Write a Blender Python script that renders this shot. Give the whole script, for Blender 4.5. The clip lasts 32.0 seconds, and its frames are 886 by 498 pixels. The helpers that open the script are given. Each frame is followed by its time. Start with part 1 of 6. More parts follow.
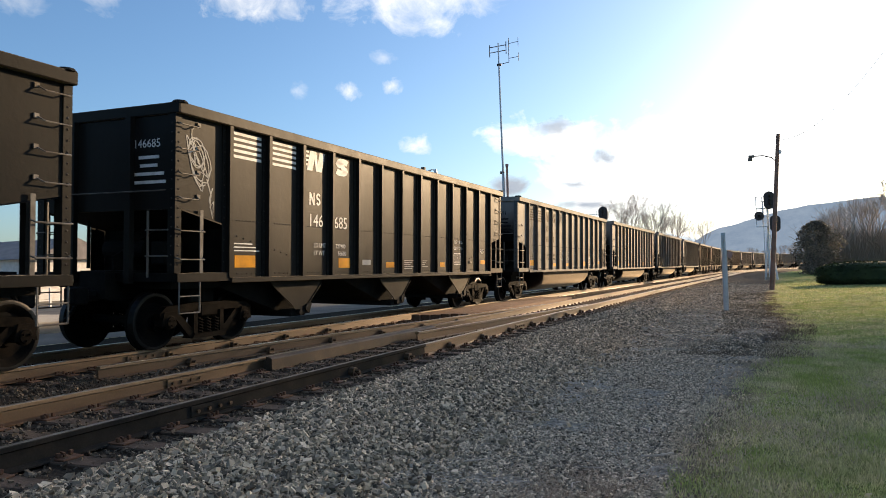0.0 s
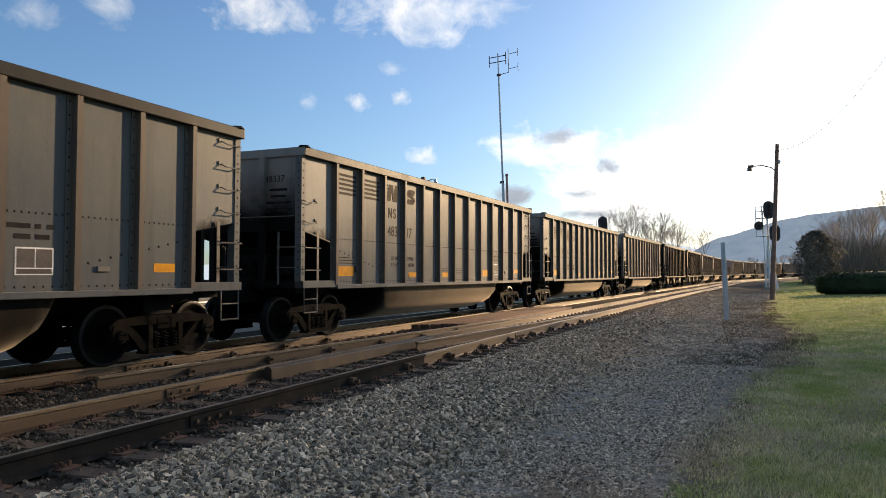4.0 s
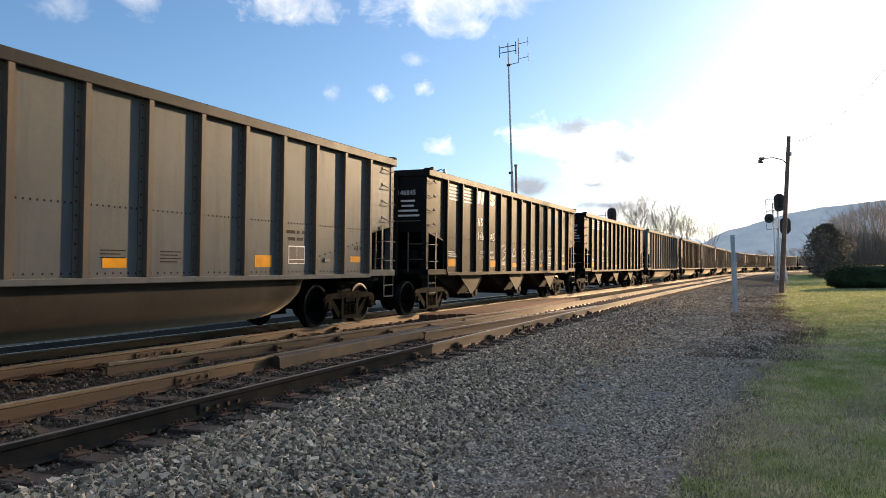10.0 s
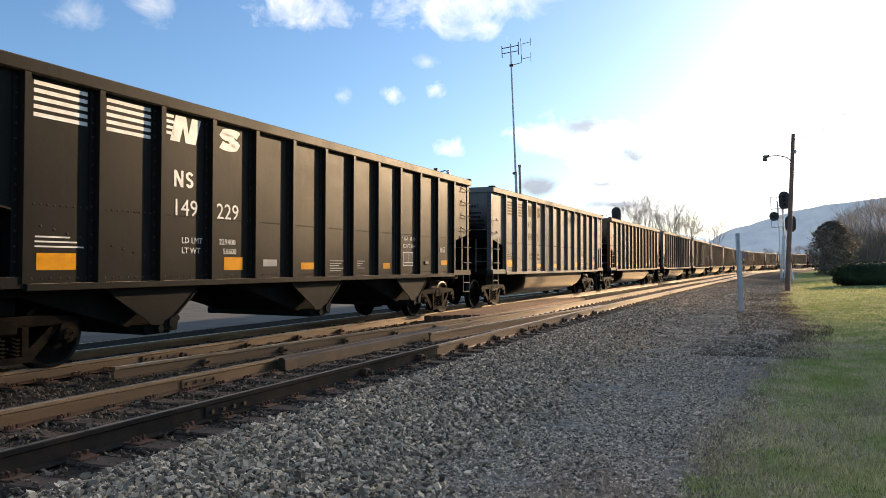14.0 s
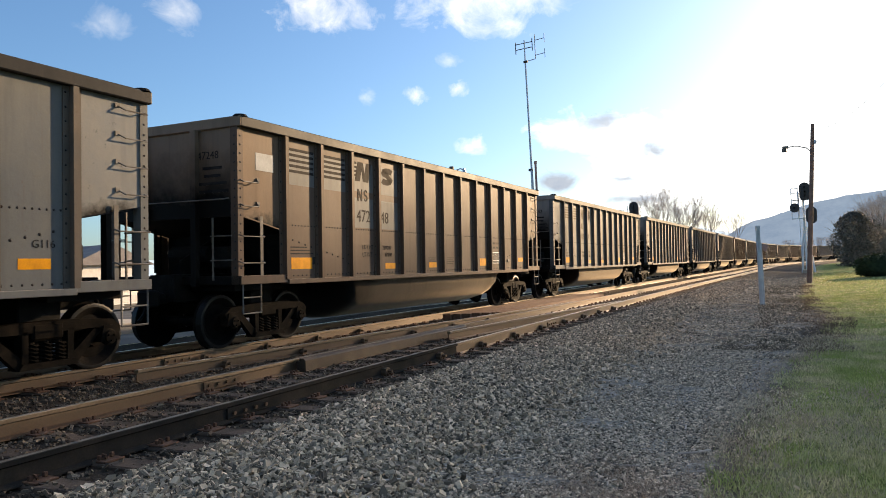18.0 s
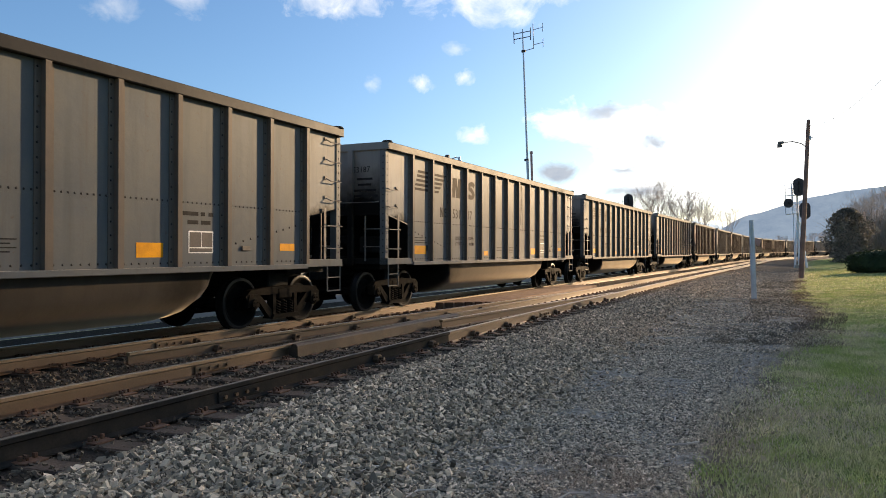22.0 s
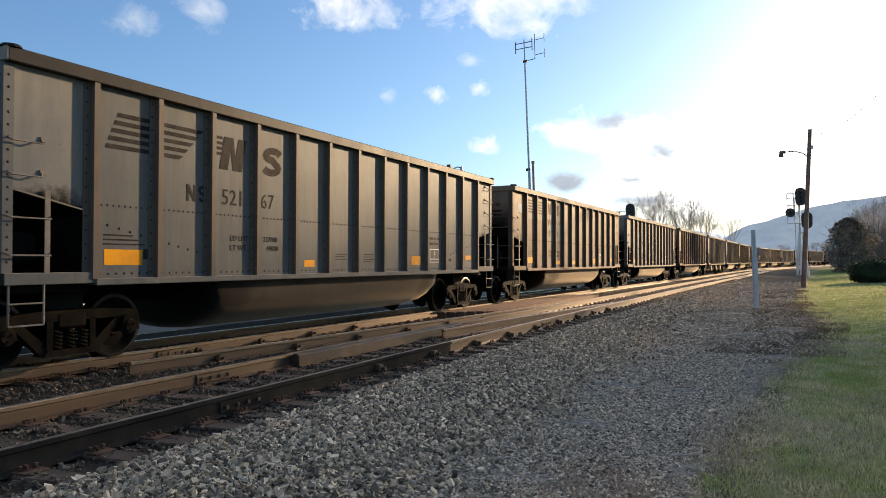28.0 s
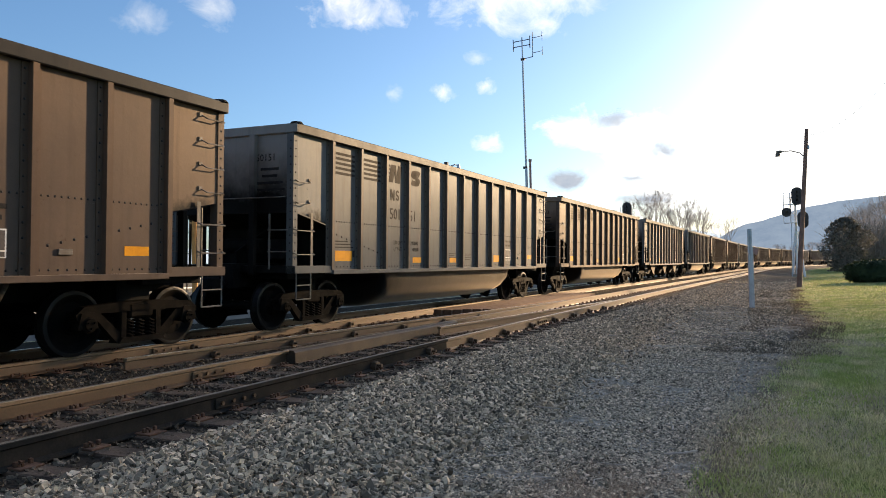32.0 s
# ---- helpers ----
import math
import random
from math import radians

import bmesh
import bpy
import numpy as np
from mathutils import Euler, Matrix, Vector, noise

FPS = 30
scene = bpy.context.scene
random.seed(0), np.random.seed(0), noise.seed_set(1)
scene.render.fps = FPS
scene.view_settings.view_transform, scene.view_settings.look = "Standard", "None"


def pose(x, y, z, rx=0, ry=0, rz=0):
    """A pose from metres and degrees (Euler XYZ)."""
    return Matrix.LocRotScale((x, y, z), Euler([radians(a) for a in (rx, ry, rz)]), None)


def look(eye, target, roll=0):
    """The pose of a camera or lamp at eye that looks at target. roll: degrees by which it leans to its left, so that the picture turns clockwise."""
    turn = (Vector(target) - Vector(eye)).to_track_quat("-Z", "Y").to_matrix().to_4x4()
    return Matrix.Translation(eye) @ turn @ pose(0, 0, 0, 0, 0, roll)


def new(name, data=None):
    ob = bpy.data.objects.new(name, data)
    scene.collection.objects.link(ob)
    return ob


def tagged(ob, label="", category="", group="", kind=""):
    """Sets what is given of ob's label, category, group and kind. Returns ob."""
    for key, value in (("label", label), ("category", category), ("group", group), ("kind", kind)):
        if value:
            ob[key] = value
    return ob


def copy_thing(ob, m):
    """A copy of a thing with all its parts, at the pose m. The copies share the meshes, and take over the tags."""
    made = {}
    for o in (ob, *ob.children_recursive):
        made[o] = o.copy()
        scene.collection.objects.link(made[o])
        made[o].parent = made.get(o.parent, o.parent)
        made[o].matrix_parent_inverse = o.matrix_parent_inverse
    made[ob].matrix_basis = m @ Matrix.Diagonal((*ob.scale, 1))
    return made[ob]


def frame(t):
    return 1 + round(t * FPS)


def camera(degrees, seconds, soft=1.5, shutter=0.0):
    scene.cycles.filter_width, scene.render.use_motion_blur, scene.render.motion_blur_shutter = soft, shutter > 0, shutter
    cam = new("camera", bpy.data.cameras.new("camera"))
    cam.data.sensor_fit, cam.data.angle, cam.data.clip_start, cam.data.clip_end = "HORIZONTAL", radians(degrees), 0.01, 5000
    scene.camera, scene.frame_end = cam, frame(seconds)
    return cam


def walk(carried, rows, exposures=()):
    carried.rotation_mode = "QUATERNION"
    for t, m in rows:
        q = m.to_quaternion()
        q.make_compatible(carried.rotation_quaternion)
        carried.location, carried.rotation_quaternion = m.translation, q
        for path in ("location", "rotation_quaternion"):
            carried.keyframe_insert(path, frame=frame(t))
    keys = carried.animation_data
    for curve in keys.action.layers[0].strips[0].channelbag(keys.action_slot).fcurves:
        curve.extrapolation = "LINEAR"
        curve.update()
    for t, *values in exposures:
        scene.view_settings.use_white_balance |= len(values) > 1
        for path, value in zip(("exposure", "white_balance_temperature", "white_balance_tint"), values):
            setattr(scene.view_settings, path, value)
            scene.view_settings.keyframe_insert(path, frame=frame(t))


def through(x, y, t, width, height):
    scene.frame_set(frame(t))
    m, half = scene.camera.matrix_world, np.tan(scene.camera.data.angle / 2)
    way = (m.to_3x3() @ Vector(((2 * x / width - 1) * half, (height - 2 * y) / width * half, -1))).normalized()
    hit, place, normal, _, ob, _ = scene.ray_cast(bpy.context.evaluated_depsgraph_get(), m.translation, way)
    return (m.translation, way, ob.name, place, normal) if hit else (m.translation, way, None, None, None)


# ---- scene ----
# camera: held by a standing person, turning a little; metres, z = 0 at the rail tops, y along the line
EYE = (0.0, 0.0, 1.10)
cam = camera(62.94, 32.0, soft=0.9, shutter=0.05)
PATH = [
    (0.0, pose(*EYE, 91.86, 1.45, 22.05)),
    (0.5, pose(*EYE, 91.65, 1.73, 22.16)),
    (1.0, pose(*EYE, 91.67, 2.13, 22.18)),
    (1.5, pose(*EYE, 91.77, 1.39, 22.13)),
    (2.0, pose(*EYE, 92.26, 1.27, 21.81)),
    (2.5, pose(*EYE, 92.42, 1.05, 21.85)),
    (3.0, pose(*EYE, 92.55, 1.39, 21.84)),
    (3.5, pose(*EYE, 92.64, 1.51, 21.99)),
    (5.5, pose(*EYE, 92.41, 1.12, 22.29)),
    (6.0, pose(*EYE, 92.29, 1.33, 22.23)),
    (6.5, pose(*EYE, 92.36, 1.48, 22.21)),
    (7.0, pose(*EYE, 92.35, 1.33, 22.20)),
    (7.5, pose(*EYE, 92.34, 1.51, 22.25)),
    (8.0, pose(*EYE, 92.21, 1.49, 22.63)),
    (8.5, pose(*EYE, 92.26, 1.51, 22.69)),
    (9.0, pose(*EYE, 92.30, 1.23, 22.66)),
    (9.5, pose(*EYE, 92.04, 1.10, 22.67)),
    (10.0, pose(*EYE, 91.87, 0.98, 22.68)),
    (10.5, pose(*EYE, 91.82, 1.16, 22.65)),
    (11.0, pose(*EYE, 91.78, 1.01, 22.87)),
    (11.5, pose(*EYE, 91.68, 1.37, 23.09)),
    (12.0, pose(*EYE, 91.62, 1.34, 23.07)),
    (12.5, pose(*EYE, 91.58, 1.23, 22.91)),
    (13.0, pose(*EYE, 92.09, 1.37, 22.31)),
    (13.5, pose(*EYE, 92.21, 1.54, 22.84)),
    (14.0, pose(*EYE, 91.96, 1.49, 23.05)),
    (14.5, pose(*EYE, 92.00, 1.40, 23.00)),
    (16.5, pose(*EYE, 92.19, 1.78, 25.06)),
    (17.0, pose(*EYE, 92.18, 2.53, 24.95)),
    (17.5, pose(*EYE, 92.08, 2.06, 24.46)),
    (18.0, pose(*EYE, 91.88, 2.52, 24.45)),
    (18.5, pose(*EYE, 91.83, 2.02, 24.02)),
    (19.0, pose(*EYE, 91.64, 2.34, 24.03)),
    (19.5, pose(*EYE, 91.37, 2.02, 23.93)),
    (20.0, pose(*EYE, 91.20, 1.88, 23.81)),
    (20.5, pose(*EYE, 91.12, 1.78, 23.57)),
    (21.0, pose(*EYE, 91.09, 1.56, 23.83)),
    (21.5, pose(*EYE, 90.93, 1.50, 23.84)),
    (22.0, pose(*EYE, 90.95, 1.43, 23.95)),
    (22.5, pose(*EYE, 90.98, 1.53, 23.92)),
    (23.0, pose(*EYE, 91.07, 1.32, 23.96)),
    (23.5, pose(*EYE, 91.32, 1.60, 24.11)),
    (24.0, pose(*EYE, 91.54, 1.57, 24.39)),
    (24.5, pose(*EYE, 91.61, 1.58, 24.19)),
    (25.0, pose(*EYE, 91.66, 1.62, 24.14)),
    (25.5, pose(*EYE, 91.68, 1.64, 24.20)),
    (27.5, pose(*EYE, 91.74, 1.65, 24.22)),
    (28.0, pose(*EYE, 91.71, 1.42, 24.09)),
    (28.5, pose(*EYE, 91.67, 1.31, 24.20)),
    (29.0, pose(*EYE, 91.65, 1.54, 24.22)),
    (29.5, pose(*EYE, 91.68, 1.33, 24.19)),
    (30.0, pose(*EYE, 91.68, 1.30, 24.05)),
    (30.5, pose(*EYE, 91.68, 1.51, 23.81)),
    (31.0, pose(*EYE, 91.62, 1.58, 23.76)),
    (31.5, pose(*EYE, 91.60, 1.31, 23.75)),
    (32.0, pose(*EYE, 91.51, 1.12, 23.82)),
]
walk(cam, PATH, exposures=[(0.0, 0.75), (2.0, 0.78), (3.2, 0.56), (6.0, 0.66), (9.0, 0.74), (13.0, 0.9), (18.0, 0.88), (21.0, 0.86), (24.0, 0.78), (28.0, 0.8), (32.0, 0.85)])

# ---- daylight: low sun ahead and to the right, clear blue sky with white cloud ----
SUN_AZ, SUN_EL = 23.5, 12.5          # degrees clockwise from +y, above the horizon
world = bpy.data.worlds.new("sky")
scene.world = world
world.use_nodes = True
wn, wl = world.node_tree.nodes, world.node_tree.links
sky = wn.new("ShaderNodeTexSky")
sky.sky_type = "NISHITA"
sky.sun_disc = False
sky.sun_elevation, sky.sun_rotation = radians(SUN_EL), radians(SUN_AZ)
sky.air_density, sky.dust_density, sky.ozone_density = 1.0, 1.3, 4.1
wl.new(sky.outputs["Color"], wn["Background"].inputs["Color"])
wn["Background"].inputs["Strength"].default_value = 0.13
sun_data = bpy.data.lights.new("sun", "SUN")
sun_data.energy, sun_data.angle, sun_data.color = 6.4, radians(1.2), (1.0, 0.70, 0.41)
sun_lamp = new("sun", sun_data)
_a, _e = radians(SUN_AZ), radians(SUN_EL)
SUN_DIR = Vector((math.sin(_a) * math.cos(_e), math.cos(_a) * math.cos(_e), math.sin(_e)))
sun_lamp.matrix_world = look(SUN_DIR * 200, (0, 0, 0))


# ---- materials ----
def nodes_of(name):
    m = bpy.data.materials.new(name)
    m.use_nodes = True
    t = m.node_tree
    return m, t.nodes, t.links, t.nodes["Principled BSDF"]


def noise_tex(n, l, vec, scale, detail=4.0, rough=0.6, dist=0.0):
    k = n.new("ShaderNodeTexNoise")
    k.inputs["Scale"].default_value, k.inputs["Detail"].default_value = scale, detail
    k.inputs["Roughness"].default_value, k.inputs["Distortion"].default_value = rough, dist
    l.new(vec, k.inputs["Vector"])
    return k.outputs["Fac"]


def ramp(n, l, fac, lo, hi, a=0.0, b=1.0):
    k = n.new("ShaderNodeMapRange")
    k.inputs[1].default_value, k.inputs[2].default_value = lo, hi
    k.inputs[3].default_value, k.inputs[4].default_value = a, b
    l.new(fac, k.inputs[0])
    return k.outputs[0]


def mixc(n, l, fac, a, b):
    k = n.new("ShaderNodeMix")
    k.data_type = "RGBA"
    for sock, v in ((k.inputs[0], fac), (k.inputs[6], a), (k.inputs[7], b)):
        if isinstance(v, (int, float)):
            sock.default_value = v
        elif isinstance(v, tuple):
            sock.default_value = (*v, 1.0)
        else:
            l.new(v, sock)
    return k.outputs[2]


def coords(n, l, scale=(1, 1, 1), shift=True):
    tc = n.new("ShaderNodeTexCoord")
    mp = n.new("ShaderNodeMapping")
    mp.inputs["Scale"].default_value = scale
    if shift:
        oi = n.new("ShaderNodeObjectInfo")
        mul = n.new("ShaderNodeMath")
        mul.operation = "MULTIPLY"
        mul.inputs[1].default_value = 61.0
        l.new(oi.outputs["Random"], mul.inputs[0])
        l.new(mul.outputs[0], mp.inputs["Location"])
    l.new(tc.outputs["Object"], mp.inputs["Vector"])
    return mp.outputs[0]


def bump(n, l, bsdf, height, strength=0.3, distance=0.01):
    k = n.new("ShaderNodeBump")
    k.inputs["Strength"].default_value, k.inputs["Distance"].default_value = strength, distance
    l.new(height, k.inputs["Height"])
    l.new(k.outputs[0], bsdf.inputs["Normal"])


def plain(name, base, other, rough=0.7, metal=0.0, scale=3.0, fine=40.0, relief=0.2, dist=0.005, spread=(0.4, 0.65), spec=0.3):
    """Two colours mixed by coarse noise, fine grain on top and in the relief."""
    m, n, l, b = nodes_of(name)
    v = coords(n, l)
    big, small = noise_tex(n, l, v, scale), noise_tex(n, l, v, fine, 3.0)
    c = mixc(n, l, ramp(n, l, big, *spread), base, other)
    c = mixc(n, l, ramp(n, l, small, 0.3, 0.7, 0.0, 0.35), c, tuple(x * 0.55 for x in base))
    l.new(c, b.inputs["Base Color"])
    l.new(ramp(n, l, small, 0.2, 0.8, rough - 0.12, min(1.0, rough + 0.12)), b.inputs["Roughness"])
    b.inputs["Metallic"].default_value = metal
    b.inputs["Specular IOR Level"].default_value = spec
    bump(n, l, b, small, relief, dist)
    return m


def car_paint(name, base, dust, rust, rough=0.5, gloss=0.045, dusting=0.22):
    """Weathered freight-car paint: dusty film, vertical streaks, rust specks."""
    m, n, l, b = nodes_of(name)
    v = coords(n, l)
    vs = coords(n, l, (2.6, 2.6, 0.22))
    film = noise_tex(n, l, v, 1.1, 6.0, 0.7)
    streak = noise_tex(n, l, vs, 1.6, 4.0, 0.6)
    grain = noise_tex(n, l, v, 55.0, 3.0)
    speck = noise_tex(n, l, v, 9.0, 6.0, 0.75)
    c = mixc(n, l, ramp(n, l, film, 0.35, 0.7, 0.15, 0.85), base, dust)
    c = mixc(n, l, ramp(n, l, streak, 0.50, 0.80, 0.0, 0.6), c, tuple(x * 0.6 for x in base))
    c = mixc(n, l, ramp(n, l, speck, 0.63, 0.71, 0.0, 0.75), c, rust)
    run = noise_tex(n, l, coords(n, l, (7.0, 7.0, 0.35)), 1.0, 5.0, 0.7)
    c = mixc(n, l, ramp(n, l, run, 0.56, 0.72, 0.0, 0.55), c, tuple(0.5 * (x + y) for x, y in zip(rust, base)))
    c = mixc(n, l, ramp(n, l, grain, 0.3, 0.75, 0.0, 0.25), c, tuple(x * 0.6 for x in dust))
    l.new(c, b.inputs["Base Color"])
    l.new(ramp(n, l, film, 0.3, 0.7, rough - 0.06, rough + 0.06), b.inputs["Roughness"])
    b.inputs["Specular IOR Level"].default_value = gloss
    # fine coal and road dust, brightest at a glancing view
    b.inputs["Sheen Weight"].default_value, b.inputs["Sheen Roughness"].default_value = dusting, 0.36
    b.inputs["Sheen Tint"].default_value = (1.0, 0.84, 0.64, 1)
    bump(n, l, b, film, 0.25, 0.03)
    return m


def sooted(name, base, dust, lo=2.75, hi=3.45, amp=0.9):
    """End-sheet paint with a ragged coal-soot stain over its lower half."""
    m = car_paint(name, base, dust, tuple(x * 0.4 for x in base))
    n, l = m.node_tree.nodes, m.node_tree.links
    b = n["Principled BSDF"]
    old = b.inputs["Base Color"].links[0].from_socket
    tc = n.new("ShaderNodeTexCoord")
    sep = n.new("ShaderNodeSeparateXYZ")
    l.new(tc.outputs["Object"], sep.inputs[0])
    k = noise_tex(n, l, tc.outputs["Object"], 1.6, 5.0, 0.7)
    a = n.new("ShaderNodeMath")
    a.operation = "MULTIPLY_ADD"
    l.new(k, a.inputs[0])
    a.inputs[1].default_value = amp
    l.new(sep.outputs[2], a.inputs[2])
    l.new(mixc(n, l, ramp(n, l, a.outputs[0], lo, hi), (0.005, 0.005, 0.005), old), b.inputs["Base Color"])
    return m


GREY = car_paint("grey_car_paint", (0.082, 0.092, 0.102), (0.118, 0.118, 0.107), (0.085, 0.05, 0.03))
PALE = car_paint("pale_grey_car_paint", (0.106, 0.115, 0.124), (0.15, 0.146, 0.13), (0.11, 0.068, 0.044))
TAN = car_paint("brown_dusted_car_paint", (0.088, 0.064, 0.050), (0.122, 0.087, 0.064), (0.07, 0.04, 0.025))
BLACK = car_paint("black_car_paint", (0.007, 0.0078, 0.0078), (0.0115, 0.0113, 0.0103), (0.02, 0.014, 0.0105), 0.5, 0.05, 0.33)
RIB_GREY = car_paint("rust_edged_grey_rib_paint", (0.088, 0.08, 0.072), (0.14, 0.11, 0.083), (0.07, 0.037, 0.022))
RIB_TAN = car_paint("rust_edged_brown_rib_paint", (0.08, 0.056, 0.042), (0.12, 0.08, 0.055), (0.065, 0.034, 0.02))
DUST = car_paint("dusty_tub_paint", (0.032, 0.028, 0.025), (0.058, 0.05, 0.04), (0.10, 0.066, 0.045), 0.5, 0.16, 0.36)
# shade on the belly tub's two ends, painted in as ragged black
_n, _l = DUST.node_tree.nodes, DUST.node_tree.links
_b = _n["Principled BSDF"]
_old = _b.inputs["Base Color"].links[0].from_socket
_tc, _sep, _abs, _add = _n.new("ShaderNodeTexCoord"), _n.new("ShaderNodeSeparateXYZ"), _n.new("ShaderNodeMath"), _n.new("ShaderNodeMath")
_l.new(_tc.outputs["Object"], _sep.inputs[0])
_abs.operation, _add.operation = "ABSOLUTE", "MULTIPLY_ADD"
_l.new(_sep.outputs[1], _abs.inputs[0])
_l.new(noise_tex(_n, _l, _tc.outputs["Object"], 2.2, 5.0, 0.7), _add.inputs[0])
_add.inputs[1].default_value = 0.7
_l.new(_abs.outputs[0], _add.inputs[2])
_l.new(mixc(_n, _l, ramp(_n, _l, _add.outputs[0], 3.3, 3.75), _old, (0.006, 0.006, 0.006)), _b.inputs["Base Color"])
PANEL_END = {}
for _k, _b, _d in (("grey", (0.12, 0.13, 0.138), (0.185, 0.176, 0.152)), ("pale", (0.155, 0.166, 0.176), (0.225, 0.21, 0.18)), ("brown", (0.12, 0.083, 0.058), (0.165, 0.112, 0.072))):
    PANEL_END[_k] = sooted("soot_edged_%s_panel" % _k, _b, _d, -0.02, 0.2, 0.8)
CHORD = car_paint("weathered_rim_paint", (0.016, 0.017, 0.019), (0.030, 0.029, 0.028), (0.06, 0.048, 0.04), 0.5, 0.05, 0.0)
RIVET = plain("dark_rivet_heads", (0.016, 0.014, 0.013), (0.03, 0.023, 0.018), 0.6)
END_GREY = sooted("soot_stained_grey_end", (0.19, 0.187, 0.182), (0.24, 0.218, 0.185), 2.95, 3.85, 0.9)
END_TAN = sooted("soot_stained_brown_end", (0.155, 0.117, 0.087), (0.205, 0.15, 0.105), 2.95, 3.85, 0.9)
SOOT = plain("sooty_black_steel", (0.006, 0.006, 0.006), (0.014, 0.013, 0.011), 0.8, spec=0.12)
TRUCK = plain("dusty_truck_casting", (0.004, 0.0036, 0.0032), (0.018, 0.0135, 0.0095), 0.7, relief=0.5, spec=0.025)
WHEEL = plain("greasy_wheel_steel", (0.004, 0.004, 0.004), (0.012, 0.009, 0.007), 0.8, spec=0.06)
TREAD = plain("polished_wheel_tread", (0.02, 0.019, 0.018), (0.012, 0.011, 0.01), 0.42, 0.3, spec=0.2)


def rail_mat(name, head, foot, web):
    """Rail steel: brown head, with foot and web darker by height."""
    m, n, l, b = nodes_of(name)
    tc = n.new("ShaderNodeTexCoord")
    v = tc.outputs["Object"]
    sep = n.new("ShaderNodeSeparateXYZ")
    l.new(v, sep.inputs[0])
    big, small = noise_tex(n, l, v, 1.3, 5.0, 0.65), noise_tex(n, l, v, 55.0, 3.0)
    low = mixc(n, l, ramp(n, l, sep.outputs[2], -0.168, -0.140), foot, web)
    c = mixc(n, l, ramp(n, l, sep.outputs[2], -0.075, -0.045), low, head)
    c = mixc(n, l, ramp(n, l, big, 0.45, 0.7, 0.0, 0.35), c, foot)
    c = mixc(n, l, ramp(n, l, small, 0.35, 0.7, 0.0, 0.4), c, tuple(x * 0.5 for x in web))
    l.new(c, b.inputs["Base Color"])
    b.inputs["Metallic"].default_value, b.inputs["Roughness"].default_value = 0.6, 0.42
    bump(n, l, b, small, 0.3, 0.004)
    return m


RAIL = rail_mat("rusty_rail_steel", (0.21, 0.152, 0.094), (0.13, 0.08, 0.048), (0.11, 0.075, 0.047))
SHADED_RAIL = plain("dark_oiled_rail_steel", (0.012, 0.013, 0.013), (0.03, 0.026, 0.022), 0.85, 0.0, 2.0, 60.0, spec=0.06)
FROG = plain("dark_oily_frog_steel", (0.035, 0.026, 0.019), (0.07, 0.048, 0.032), 0.55, 0.2, 2.0, 50.0, spec=0.2)
DULL = plain("dull_rail_head", (0.15, 0.132, 0.108), (0.10, 0.085, 0.066), 0.42, 0.4, 3.0, 90.0, 0.05)
SHINE = plain("worn_rail_head", (0.60, 0.54, 0.46), (0.48, 0.41, 0.33), 0.30, 0.9, 3.0, 90.0, 0.05)
TIE = plain("weathered_oak_tie", (0.05, 0.034, 0.024), (0.105, 0.07, 0.047), 0.9, 0.0, 4.0, 45.0, 0.7, 0.01)
PLATE = plain("rusty_tie_plate", (0.08, 0.04, 0.024), (0.125, 0.066, 0.039), 0.85, 0.1, 8.0, 70.0, 0.5)
PLANK = plain("rust_brown_crossing_board", (0.13, 0.065, 0.037), (0.18, 0.098, 0.058), 0.85, 0.0, 2.5, 40.0, 0.5)
FADEDRED = plain("faded_red_pipe_paint", (0.42, 0.27, 0.23), (0.34, 0.21, 0.17), 0.7)
GALV = plain("galvanised_steel", (0.48, 0.50, 0.52), (0.38, 0.40, 0.42), 0.45, 0.6, 5.0, 60.0, 0.1)
SILVER = plain("silver_painted_steel", (0.80, 0.81, 0.82), (0.68, 0.69, 0.70), 0.5, 0.0, 4.0, 60.0, 0.1)
WOODPOLE = plain("creosoted_pole_wood", (0.19, 0.112, 0.085), (0.27, 0.165, 0.125), 0.9, 0.0, 3.0, 50.0, 0.6)
SIGBLACK = plain("matt_black_signal_paint", (0.05, 0.043, 0.041), (0.075, 0.064, 0.06), 0.7)
RUNG = plain("bare_steel_rod", (0.17, 0.158, 0.14), (0.10, 0.082, 0.066), 0.65, 0.1, spec=0.15)
YELLOW = plain("yellow_reflective_sheet", (0.72, 0.31, 0.004), (0.54, 0.225, 0.006), 0.6, 0.0, 4.0, 60.0, 0.05, spec=0.08)
LINEPAINT = plain("worn_yellow_road_paint", (0.55, 0.50, 0.26), (0.38, 0.35, 0.2), 0.8)
WHITE = plain("white_stencil_paint", (0.80, 0.79, 0.76), (0.62, 0.60, 0.56), 0.7, 0.0, 6.0, 60.0, 0.05)
INK = plain("faded_black_stencil_paint", (0.012, 0.012, 0.014), (0.03, 0.029, 0.028), 0.8, 0.0, 5.0, 60.0, 0.05, spec=0.06)
_ink = INK.node_tree.nodes["Principled BSDF"].inputs
_ink["Sheen Weight"].default_value, _ink["Sheen Roughness"].default_value = 0.42, 0.36
_ink["Sheen Tint"].default_value = (1.0, 0.84, 0.64, 1)
CHALK = plain("chalky_spray_paint", (0.44, 0.44, 0.42), (0.32, 0.32, 0.3), 0.85, 0.0, 3.0, 30.0, 0.05)
ASPHALT = plain("grey_asphalt", (0.10, 0.098, 0.093), (0.145, 0.14, 0.128), 0.95, 0.0, 0.7, 60.0, 0.4, spec=0.03)
